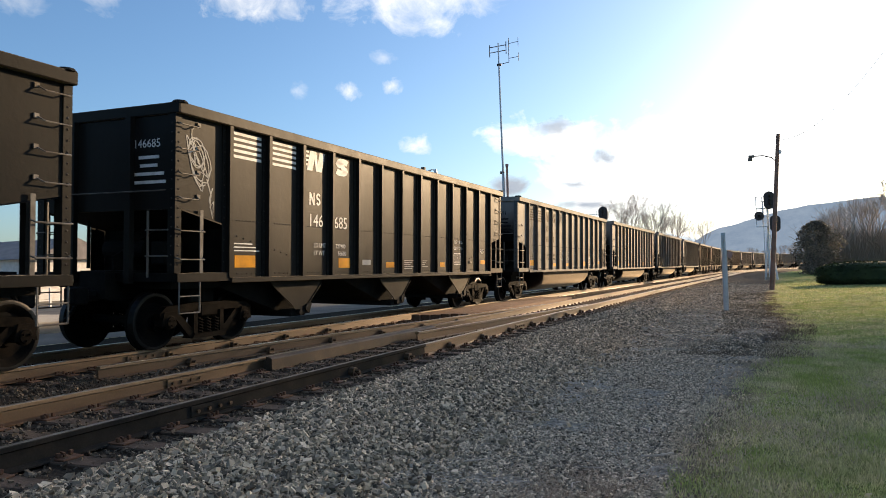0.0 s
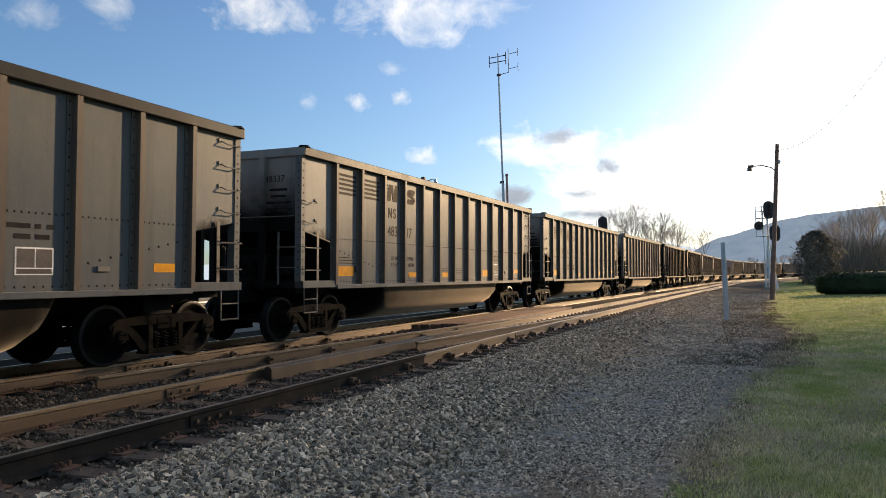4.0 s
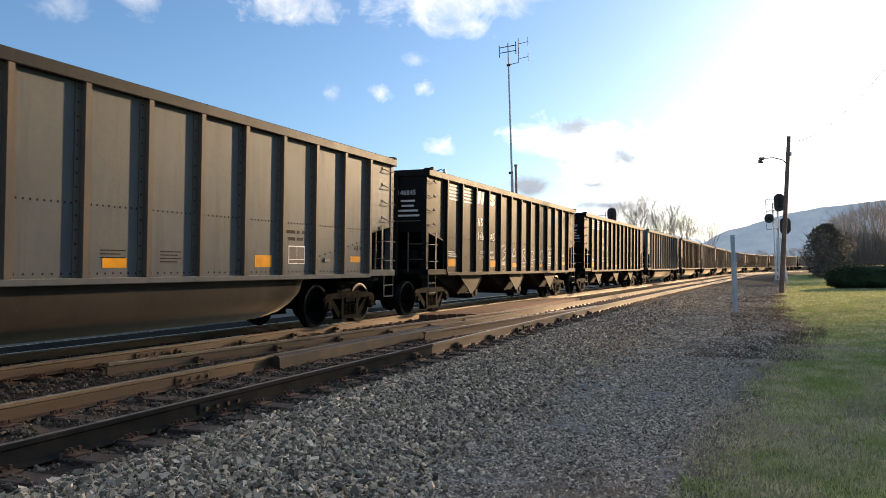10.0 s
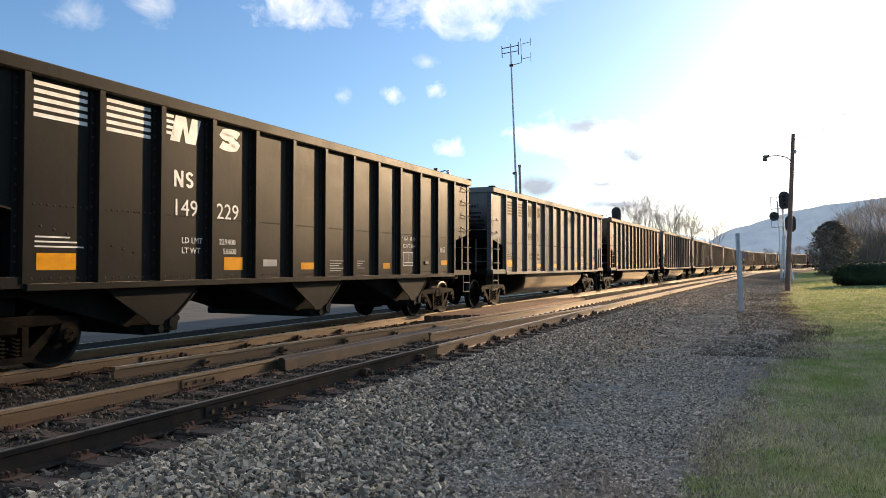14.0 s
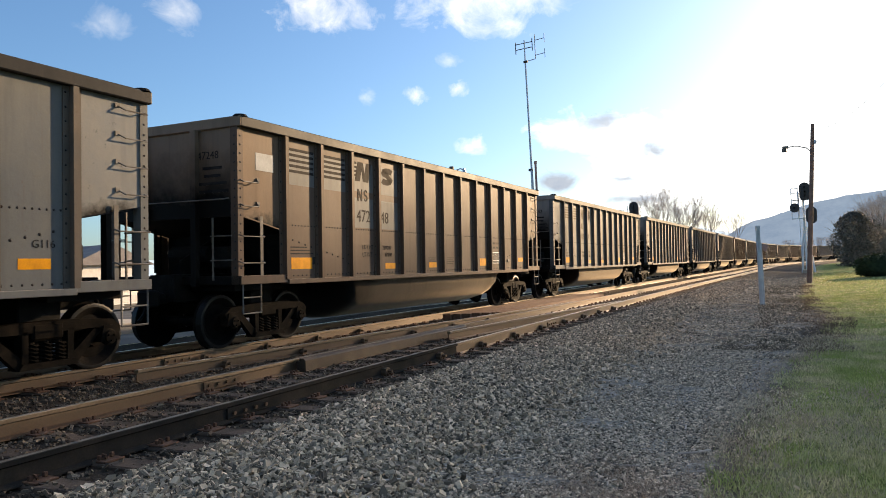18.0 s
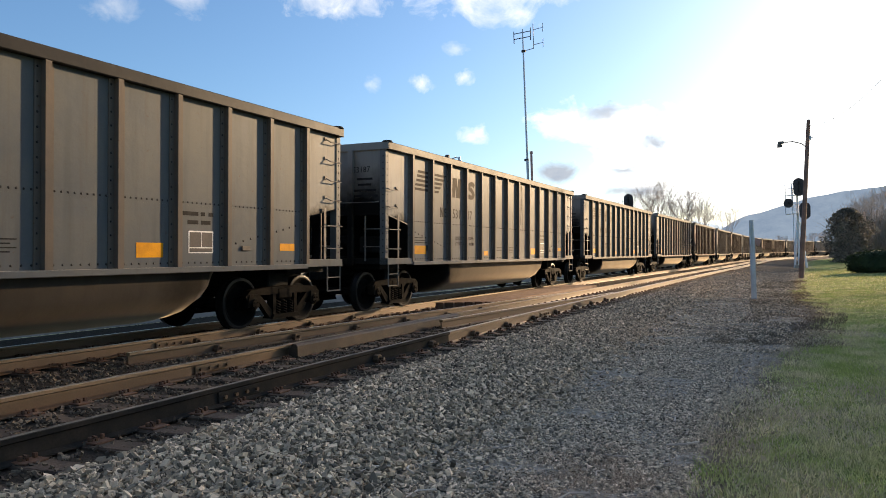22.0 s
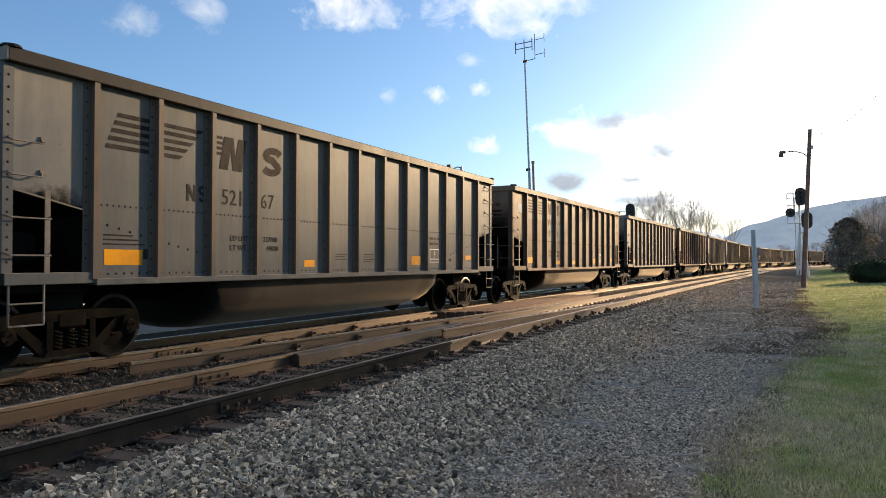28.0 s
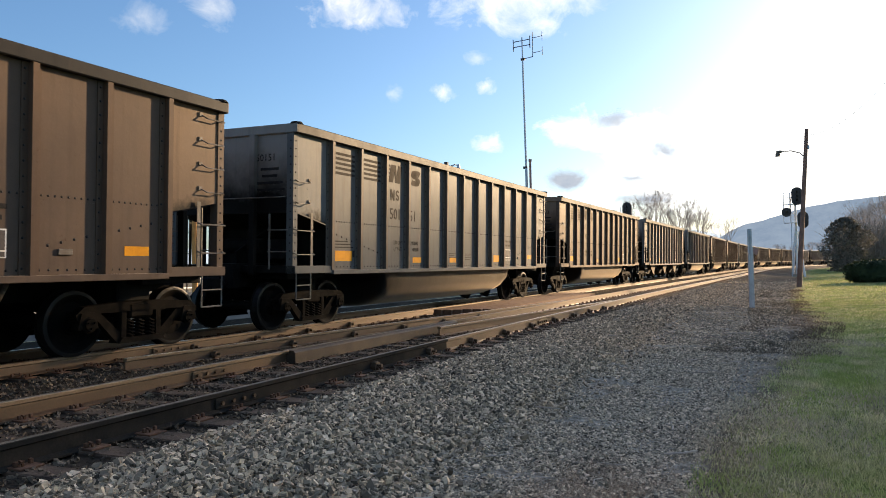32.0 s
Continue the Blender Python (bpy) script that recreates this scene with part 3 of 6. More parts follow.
def lay_ties(track, off, s0, s1, first):
    s, i = s0, 0
    while s < s1:
        x, y, h = line_at(s, off + random.uniform(-0.03, 0.03))
        m = pose(x, y, random.uniform(-0.006, 0.004), 0, 0, -math.degrees(h) + random.uniform(-1.2, 1.2))
        if first and i == 0:
            t = TIE_OB
            t.parent = track
            t.matrix_basis = m
        else:
            t = twin(TIE_OB, m, track)
        for k in (-0.752, 0.752):
            if first and i == 0 and k < 0:
                PLATE_OB.parent = t
                PLATE_OB.matrix_basis = pose(k, 0, 0)
            else:
                twin(PLATE_OB, pose(k, 0, 0), t)
        s += 0.54
        i += 1


def far_ties(track, off, s0, s1):
    vs, fs = [], []
    q = ((0, 1, 3, 2), (4, 6, 7, 5), (0, 4, 5, 1), (2, 3, 7, 6), (0, 2, 6, 4), (1, 5, 7, 3))
    s = s0
    while s < s1:
        n0 = len(vs)
        for u in (-1.3, 1.3):
            for v in (-0.115, 0.115):
                x, y, h = line_at(s + v, off + u)
                vs += [(x, y, -0.36), (x, y, -0.186)]
        fs += [tuple(n0 + i for i in f) for f in q]
        s += 0.54
    o = pydata("ties", vs, fs, TIE, track)
    o["kind"] = "stuff"


near_track = tagged(new("railway_track"), "rusty railway track with oak ties beside the ballast path", "railway track", kind="structure")
train_track = tagged(new("railway_track"), "rusty railway track that the coal train runs on", "railway track", kind="structure")
crossover = tagged(new("crossover_track"), "rusty crossover rails with dark frog between two tracks", "railway track", kind="structure")
OFF_A = 4.0
# outer near rail: shade painted in to 10.5 m, sunlit copy beyond
build_rail(near_track, [s for s in S_LONG if s <= 10.5], OFF_A + 0.752, -0.01, SHADED_RAIL, DULL)
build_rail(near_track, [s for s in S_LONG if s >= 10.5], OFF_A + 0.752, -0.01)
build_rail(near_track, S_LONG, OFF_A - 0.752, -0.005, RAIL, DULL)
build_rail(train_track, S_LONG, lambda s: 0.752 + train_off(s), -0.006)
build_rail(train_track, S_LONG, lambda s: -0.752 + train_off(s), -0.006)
lay_ties(near_track, OFF_A, 1.2, 62.0, True)
lay_ties(train_track, 0.0, 3.0, 34.0, False)
far_ties(near_track, OFF_A, 62.2, 140.0)
far_ties(train_track, 0.0, 34.5, 140.0)


def cross_off(s):
    return 1.62 + (s - 7.0) * 0.094


build_rail(crossover, list(np.arange(7.1, 23.6, 0.8)), cross_off, -0.012)
build_rail(crossover, list(np.arange(12.6, 23.6, 0.8)), lambda s: cross_off(s) + 1.5, -0.012)
# frog casting in the near track's inner rail
frog_pts = list(np.arange(8.4, 14.01, 0.7))
frog = sweep("frog_casting", [(-0.15, -0.18), (0.15, -0.18), (0.15, -0.03), (0.12, -0.002), (0.05, 0.004), (0.045, -0.045), (-0.045, -0.045), (-0.05, 0.004), (-0.12, -0.002), (-0.15, -0.03)], frog_pts, OFF_A - 0.752 + 0.02, -0.004, FROG, crossover)
frog["label"] = "dark oily cast frog"


def rail_brace():
    bm = bmesh.new()
    prism(bm, [(-0.06, -0.17), (0.06, -0.17), (0.07, -0.12), (0.045, -0.075), (0.0, -0.06), (-0.045, -0.075), (-0.07, -0.12)], 0.02, 0.09)
    box(bm, 0.0, 0.18, -0.09, 0.09, -0.186, -0.165, 0.004)
    rod(bm, (0.08, 0, -0.11), (0.15, 0, -0.11), 0.022, 6)
    return part("rail_brace", bm, RAIL)


BRACE = rail_brace()
_first = True
for s0, n, step, off, side, z in ((8.2, 9, 1.62, OFF_A + 0.752, 1, -0.01), (8.6, 6, 1.7, None, 1, -0.012), (9.3, 4, 1.6, 0.68, 1, -0.006)):
    for i in range(n):
        s = s0 + i * step
        o = cross_off(s) if off is None else off
        x, y, h = line_at(s, o)
        m = pose(x, y, z, 0, 0, -math.degrees(h))
        if _first:
            BRACE.parent, BRACE.matrix_basis, _first = crossover, m, False
        else:
            twin(BRACE, m, crossover)
# bolted joint bars on the near rails
for s0, off, z in ((5.6, OFF_A + 0.752, -0.01), (6.9, OFF_A - 0.752, -0.005), (8.8, 0.64, -0.006), (15.5, OFF_A + 0.752, -0.01)):
    x, y, h = line_at(s0, off)
    joint = new("joint_bar")
    joint.parent = near_track if off > 1 else train_track
    joint.matrix_basis = pose(x, y, z, 0, 0, -math.degrees(h))
    bm = bmesh.new()
    box(bm, 0.012, 0.032, -0.30, 0.30, -0.15, -0.05, 0.006)
    part("splice_plate", bm, RAIL if s0 > 6 else SHADED_RAIL, joint)
    for k in range(4):
        bm = bmesh.new()
        rod(bm, (0.03, -0.225 + 0.15 * k, -0.10), (0.055, -0.225 + 0.15 * k, -0.10), 0.02, 6)
        part("bolt", bm, RAIL, joint)
# painted mark on the frog
bm = bmesh.new()
x, y, h = line_at(13.2, OFF_A - 0.752 + 0.175)
box(bm, x - 0.004, x + 0.004, y - 0.09, y + 0.09, -0.14, -0.05)
part("paint_mark", bm, WHITE, crossover, "white painted mark")
# boards between the rails further along
boards = tagged(new("crossing_panel"), "rust-brown timber boards laid between the rails", "crossing panel", kind="structure")
for i in range(6):
    o0 = 0.90 + i * 0.24
    bm = bmesh.new()
    s_a, s_b = 18.0 + i * 0.12, 30.0
    for j in range(8):
        sa, sb = s_a + (s_b - s_a) * j / 8, s_a + (s_b - s_a) * (j + 1) / 8
        v = []
        for s, o in ((sa, o0), (sa, o0 + 0.225), (sb, o0 + 0.225), (sb, o0)):
            x, y, h = line_at(s, o)
            v.append((x, y))
        lo = [bm.verts.new((*p, -0.2)) for p in v]
        hi = [bm.verts.new((*p, -0.03 - 0.004 * (i % 3))) for p in v]
        bm.faces.new(hi)
        for k in range(4):
            bm.faces.new((lo[k], lo[(k + 1) % 4], hi[(k + 1) % 4], hi[k]))
    part("board", bm, PLANK, boards)


# ---- loose stone ----
def stone_field(name, count, area, size, material, label, dense=1.0, heap=0.02, bare=0.0, flat_cut=False):
    """Sharp-edged crushed stones scattered over a stretch given in metres along and across the line."""
    rng = np.random.default_rng(7 + count)
    base = np.array([(x, y, z) for x in (-1, 1) for y in (-1, 1) for z in (-1, 1)], float) * 0.62
    tri = np.array([(0, 1, 3), (0, 3, 2), (4, 6, 7), (4, 7, 5), (0, 4, 5), (0, 5, 1), (2, 3, 7), (2, 7, 6), (0, 2, 6), (0, 6, 4), (1, 5, 7), (1, 7, 3)])
    if flat_cut:
        base = np.array([(1, 0, 0), (-1, 0, 0), (0, 1, 0), (0, -1, 0), (0.2, 0.1, 1), (-0.1, -0.2, -1)], float) * 0.85
        tri = np.array([(0, 2, 4), (2, 1, 4), (1, 3, 4), (3, 0, 4), (2, 0, 5), (1, 2, 5), (3, 1, 5), (0, 3, 5)])
    nv, nt = len(base), len(tri)
    s0, s1, o0, o1 = area
    s = s0 + (s1 - s0) * rng.random(count) ** dense
    o = o0 + (o1 - o0) * rng.random(count) + np.where(rng.random(count) < 0.3, rng.normal(0, 0.35, count), 0.0)
    o = np.maximum(o, o0)
    s = s + np.where(rng.random(count) < 0.3, rng.exponential(2.5, count), 0.0)
    if bare:
        field = np.sin(s * 1.7 + 2.0 * np.sin(o * 2.3)) + np.sin(s * 0.63 - o * 1.9 + 1.0) + 0.8 * np.sin(s * 3.9 + o * 5.1)
        keep = rng.random(count) > bare * np.clip(field + 0.1, 0, 1)
        s, o = s[keep], o[keep]
        count = len(s)
    hx, hy, hh = np.interp(s, _ss, _px), np.interp(s, _ss, _py), np.interp(s, _ss, _th)
    x, y = hx + o * np.cos(hh), hy - o * np.sin(hh)
    r = size * (0.5 + 1.0 * rng.random(count) ** 2.2)
    z = ground_z(o) + r * 0.15 + heap * rng.random(count)
    q, _ = np.linalg.qr(rng.normal(size=(count, 3, 3)))
    V = base[None] * (0.62 + 0.55 * rng.random((count, nv, 3)))
    V = V * np.stack([1.0 + 0.35 * rng.random(count), 0.6 + 0.35 * rng.random(count), 0.35 + 0.3 * rng.random(count)], 1)[:, None, :]
    # most lie nearly flat
    turn = rng.random(count) * math.tau
    flat = np.zeros((count, 3, 3))
    flat[:, 0, 0], flat[:, 0, 1], flat[:, 1, 0], flat[:, 1, 1], flat[:, 2, 2] = np.cos(turn), -np.sin(turn), np.sin(turn), np.cos(turn), 1.0
    tip = rng.normal(0, 0.35, (count, 2))
    flat[:, 2, 0], flat[:, 2, 1] = tip[:, 0], tip[:, 1]
    q = np.where((rng.random(count) < (0.12 if flat_cut else 0.45))[:, None, None], q, flat)
    V = np.einsum("nij,nkj->nki", q, V) * r[:, None, None] + np.stack([x, y, z], 1)[:, None, :]
    F = tri[None] + (np.arange(count) * nv)[:, None, None]
    me = bpy.data.meshes.new(name)
    me.vertices.add(count * nv)
    me.vertices.foreach_set("co", V.astype(np.float32).ravel())
    me.loops.add(count * nt * 3)
    me.loops.foreach_set("vertex_index", F.astype(np.int32).ravel())
    me.polygons.add(count * nt)
    me.polygons.foreach_set("loop_start", np.arange(0, count * nt * 3, 3, dtype=np.int32))
    me.update(calc_edges=True)
    me.shade_flat()
    me.materials.append(material)
    ob = new(name, me)
    return tagged(ob, label, "gravel", kind="stuff")


stone_field("ballast_stones", 66000, (1.5, 16.0, 5.35, 7.0), 0.029, STONE, "crushed grey ballast stones beside the track", 1.25, 0.045)
stone_field("ballast_stones", 20000, (14.0, 46.0, 5.35, 6.7), 0.044, STONE, "crushed grey ballast stones beside the track", 1.2)
stone_field("path_stones", 105000, (3.6, 15.0, 6.7, 8.9), 0.021, PATHSTONE, "small grey stones trodden into the path", 1.35, 0.006, 0.22, True)
stone_field("path_stones", 30000, (13.0, 36.0, 6.5, 9.6), 0.032, PATHSTONE, "small grey stones trodden into the path", 1.2, 0.008, 0.7, True)
stone_field("path_stones", 9000, (33.0, 62.0, 6.5, 9.4), 0.05, PATHSTONE, "small grey stones trodden into the path", 1.1, 0.008, 0.5, True)
stone_field("tie_crib_stones", 26000, (2.0, 26.0, 1.0, 5.4), 0.026, CRIB, "dirty stones between the ties", 1.3, 0.03)


# ---- coal cars ----
LEN, HALF_W, TOP, SILL = 15.02, 1.50, 3.86, 1.07
HALF = LEN / 2
RIBS = [-HALF + 1.19 + i * (LEN - 2.38) / 12 for i in range(13)]
TRUCK_Y, AXLE = 6.28, 0.9


def text_meshes(words):
    """Flat lettering in the built-in font, all made in one go: text -> mesh."""
    made = {}
    for w, size in words:
        c = bpy.data.curves.new("lettering", "FONT")
        c.body, c.size, c.extrude, c.resolution_u = w, size, 0.0015, 2
        made[(w, size)] = new("lettering", c)
    dg = bpy.context.evaluated_depsgraph_get()
    out = {}
    for k, o in made.items():
        out[k] = bpy.data.meshes.new_from_object(o.evaluated_get(dg))
    for o in made.values():
        c = o.data
        bpy.data.objects.remove(o)
        bpy.data.curves.remove(c)
    return out


def truck_parts(car, yc):
    """A two-axle truck: two cast side frames with spring groups, a bolster, two wheelsets."""
    sets = []
    for side in (-1, 1):
        x0, x1 = side * 0.97, side * 1.11
        bm = bmesh.new()
        prism(bm, [(yc - 1.22, 0.60), (yc - 1.08, 0.70), (yc - 0.45, 0.74), (yc + 0.45, 0.74), (yc + 1.08, 0.70), (yc + 1.22, 0.60), (yc + 1.20, 0.52), (yc + 0.80, 0.60), (yc - 0.80, 0.60), (yc - 1.20, 0.52)], x0, x1)
        for d in (-1, 1):
            prism(bm, [(yc + d * 0.80, 0.62), (yc + d * 0.94, 0.60), (yc + d * 0.46, 0.16), (yc + d * 0.32, 0.17), (yc + d * 0.34, 0.26)], x0 + side * 0.02, x1 - side * 0.02)
            prism(bm, [(yc + d * 0.30, 0.18), (yc + d * 0.40, 0.20), (yc + d * 0.40, 0.63), (yc + d * 0.30, 0.63)], x0, x1)
            prism(bm, [(yc + d * 0.84, 0.40), (yc + d * 0.90, 0.62), (yc + d * 1.14, 0.62), (yc + d * 1.20, 0.40), (yc + d * 1.13, 0.40), (yc + d * 1.09, 0.53), (yc + d * 0.93, 0.53), (yc + d * 0.90, 0.40)], x0, x1 + side * 0.02)
        prism(bm, [(yc - 0.46, 0.155), (yc + 0.46, 0.155), (yc + 0.40, 0.235), (yc - 0.40, 0.235)], x0 - side * 0.06, x1 + side * 0.03)
        for v in bm.verts:
            v.co.y = yc + (v.co.y - yc) * 0.9
        fr = part("side_frame", bm, TRUCK, car)
        for d in (-0.19, 0.0, 0.19):
            bm = bmesh.new()
            for k in range(5):
                z = 0.265 + k * 0.048
                lathe_ring(bm, side * 1.04, yc + d, z, 0.075, 0.019)
            rod(bm, (side * 1.04, yc + d, 0.24), (side * 1.04, yc + d, 0.49), 0.04, 8)
            part("coil_spring", bm, TRUCK, fr)
        for d in (-1, 1):
            bm = bmesh.new()
            lathe(bm, [(side * 0.0, 0.115), (side * 0.05, 0.115), (side * 0.06, 0.09), (side * 0.085, 0.085)], side * 1.08, yc + d * AXLE, 0.457, 14)
            for k in range(3):
                a = k * math.tau / 3 + 0.5
                rod(bm, (side * 1.16, yc + d * AXLE + 0.05 * math.cos(a), 0.457 + 0.05 * math.sin(a)), (side * 1.185, yc + d * AXLE + 0.05 * math.cos(a), 0.457 + 0.05 * math.sin(a)), 0.014, 6)
            part("bearing_cap", bm, TRUCK, fr)
    bm = bmesh.new()
    box(bm, -1.12, 1.12, yc - 0.22, yc + 0.22, 0.50, 0.72, 0.03)
    box(bm, -0.5, 0.5, yc - 0.3, yc + 0.3, 0.72, 0.95)
    part("bolster", bm, TRUCK, car)
    for d in (-1, 1):
        axle = wheelset(car)
        axle.matrix_basis = pose(0, yc + d * AXLE, 0.457)
        sets.append(axle)
    return sets


def lathe_ring(bm, x, y, z, R, r, seg=10):
    """A flat coil: a ring lying level."""
    rings = []
    for i in range(seg):
        a = i * math.tau / seg
        c, s = math.cos(a), math.sin(a)
        rings.append([bm.verts.new((x + (R + du) * c, y + (R + du) * s, z + dz + 0.03 * (i / seg - 0.5))) for du, dz in ((-r, 0), (0, r), (r, 0), (0, -r))])
    for i in range(seg):
        a, b = rings[i], rings[(i + 1) % seg]
        for k in range(4):
            bm.faces.new((a[k], a[(k + 1) % 4], b[(k + 1) % 4], b[k]))


_wheel_cache = []


def wheelset(car):
    if not _wheel_cache:
        bm = bmesh.new()
        rod(bm, (-1.04, 0, 0), (1.04, 0, 0), 0.085, 12)
        for s in (-1, 1):
            rod(bm, (s * 0.60, 0, 0), (s * 0.86, 0, 0), 0.14, 14)
        _wheel_cache.append(bm_mesh("wheelset", bm, WHEEL))
        for s in (-1, 1):
            bm = bmesh.new()
            prof = [(-0.075, 0.16), (-0.07, 0.30), (-0.085, 0.38), (-0.085, 0.482), (-0.06, 0.482), (-0.045, 0.462), (0.065, 0.455), (0.07, 0.40), (0.055, 0.37), (0.0, 0.30), (0.02, 0.16), (0.06, 0.13), (0.06, 0.01)]
            lathe(bm, [(s * a, b) for a, b in prof], s * 0.745, 0, 0, 32)
            _wheel_cache.append(bm_mesh("wheel", bm, WHEEL))
            bm = bmesh.new()
            lathe_tube(bm, s * 0.745, [(s * -0.045, 0.464), (s * 0.067, 0.457), (s * 0.073, 0.43), (s * 0.0735, 0.405)], 32)
            _wheel_cache.append(bm_mesh("tread", bm, TREAD))
    ax = new("wheelset", _wheel_cache[0])
    ax.parent = car
    for i in (1, 3):
        w = new("wheel", _wheel_cache[i])
        w.parent = ax
        w2 = new("tread", _wheel_cache[i + 1])
        w2.parent = ax
    return ax


def lathe_tube(bm, x0, prof, seg):
    rings = [[bm.verts.new((x0 + x, r * math.cos(i * math.tau / seg), r * math.sin(i * math.tau / seg))) for i in range(seg)] for x, r in prof]
    for a, b in zip(rings, rings[1:]):
        for i in range(seg):
            bm.faces.new((a[i], a[(i + 1) % seg], b[(i + 1) % seg], b[i]))


def bm_mesh(name, bm, material):
    me = bpy.data.meshes.new(name)
    bm.to_mesh(me)
    bm.free()
    me.materials.append(material)
    return me


def rivet(bm, x, y, z, r, s=1):
    """A low rivet head on the side (s = 1) or, with s = 0, on the end sheet."""
    if s:
        c = bm.verts.new((x + s * r * 0.7, y, z))
        ring = [bm.verts.new((x, y + r * math.cos(i * math.tau / 5), z + r * math.sin(i * math.tau / 5))) for i in range(5)]
    else:
        c = bm.verts.new((x, y - r * 0.7, z))
        ring = [bm.verts.new((x + r * math.cos(i * math.tau / 5), y, z + r * math.sin(i * math.tau / 5))) for i in range(5)]
    for i in range(5):
        bm.faces.new((ring[i], ring[(i + 1) % 5], c)).material_index = 1


def car_body(kind):
    """One open coal car on its trucks, centred on the line, near end at -y."""
    car = new("coal_gondola" if kind == "gon" else "coal_hopper")
    paint = GREY if kind == "gon" else BLACK
    xo = HALF_W + 0.10
    # side panels
    shared = {}
    for side in (-1, 1):
        for i in range(14):
            y0 = -HALF if i == 0 else RIBS[i - 1]
            y1 = HALF if i == 13 else RIBS[i]
            key = i if i in (0, 13) else 1
            if (key, side) not in shared:
                bm = bmesh.new()
                w = (y1 - y0) / 2
                lo = SILL + 0.075 - 2.5
                if i == 0:
                    pts = [(-w, 2.27 - 2.5), (w, 2.03 - 2.5), (w, 1.25), (-w, 1.25)]
                elif i == 13:
                    pts = [(-w, 2.03 - 2.5), (w, 2.27 - 2.5), (w, 1.25), (-w, 1.25)]
                else:
                    pts = [(-w, lo), (w, lo), (w, 1.25), (-w, 1.25)]
                prism(bm, pts, side * (HALF_W - 0.012), side * HALF_W)
                if key == 1:
                    for k in range(11):
                        rivet(bm, side * HALF_W, -w + 0.06 + k * 0.0935, 2.125 - 2.5, 0.019, side)
                    for k in range(7):
                        rivet(bm, side * HALF_W, -w + 0.14 + k * 0.128, 1.215 - 2.5, 0.019, side)
                    if kind == "gon":
                        box(bm, side * (HALF_W - 0.001) - 0.004, side * (HALF_W - 0.001) + 0.004, -w, w, 2.075 - 2.5, 2.10 - 2.5)
                p = part("side_panel", bm, paint, car)
                shared[(key, side)] = p
            else:
                p = twin(shared[(key, side)], Matrix(), car)
            p.location = (0, (y0 + y1) / 2, 2.5)
        # hat-shaped ribs
        bm = bmesh.new()
        a, b = side * (HALF_W + 0.002), side * xo
        zt, zb = TOP - 0.17, SILL + 0.085
        box(bm, min(a, b), max(a, b), -0.042, -0.032, zb, zt)
        box(bm, min(a, b), max(a, b), 0.032, 0.042, zb, zt)
        box(bm, min(side * (xo - 0.012), b), max(side * (xo - 0.012), b), -0.032, 0.032, zb, zt)
        fl = side * (HALF_W + 0.014)
        box(bm, min(a, fl), max(a, fl), -0.13, -0.042, zb, zt)
        box(bm, min(a, fl), max(a, fl), 0.042, 0.13, zb, zt)
        for k in range(14):
            z = zb + 0.08 + k * (zt - zb - 0.16) / 13
            rivet(bm, fl, -0.088, z, 0.019, side)
        rib = part("rib", bm, paint, car)
        rib.location = (0, RIBS[0], 0)
        for y in RIBS[1:]:
            twin(rib, pose(0, y, 0), car)
        # top chord and side sill
        bm = bmesh.new()
        c0, c1 = side * (HALF_W - 0.06), side * (xo + 0.005)
        box(bm, min(c0, c1), max(c0, c1), -HALF, HALF, TOP - 0.17, TOP, 0.012)
        part("top_chord", bm, paint, car)
        bm = bmesh.new()
        c0, c1 = side * (HALF_W - 0.10), side * (xo + 0.01)
        box(bm, min(c0, c1), max(c0, c1), -HALF + 1.2, HALF - 1.2, SILL, SILL + 0.085, 0.008)
        c1 = side * (xo - 0.02)
        box(bm, min(c0, c1), max(c0, c1), -HALF, -HALF + 1.2, SILL + 0.03, SILL + 0.17, 0.006)
        box(bm, min(c0, c1), max(c0, c1), HALF - 1.2, HALF, SILL + 0.03, SILL + 0.17, 0.006)
        part("side_sill", bm, paint, car)
        for end in (-1, 1):
            ye = end * HALF
            bm = bmesh.new()
            yp0, yp1 = (ye, ye - end * 0.13)
            p0, p1 = side * (HALF_W - 0.13), side * (HALF_W + 0.02)
            box(bm, min(p0, p1), max(p0, p1), min(yp0, yp1), max(yp0, yp1), SILL + 0.03, TOP - 0.16)
            for k in range(16):
                z = SILL + 0.3 + k * 0.145
                rivet(bm, p1, ye - end * 0.065, z, 0.02, side)
                if end < 0:
                    rivet(bm, side * (HALF_W - 0.05), ye, z, 0.02, 0)
            part("corner_post", bm, paint, car)
            # ladder in the cut-out, grab irons above, step below
            bm = bmesh.new()
            xs = side * (HALF_W + 0.03)
            box(bm, min(xs, xs + side * 0.012), max(xs, xs + side * 0.012), min(ye - end * 0.52, ye - end * 0.59), max(ye - end * 0.52, ye - end * 0.59), SILL + 0.08, 2.24)
            for z in (1.48, 1.92):
                rods(bm, [(side * (HALF_W + 0.01), ye - end * 0.02, z), (side * (HALF_W + 0.10), ye - end * 0.04, z - 0.03), (side * (HALF_W + 0.10), ye - end * 0.56, z - 0.03), (side * (HALF_W + 0.03), ye - end * 0.58, z)], 0.012)
            part("ladder", bm, RUNG, car)
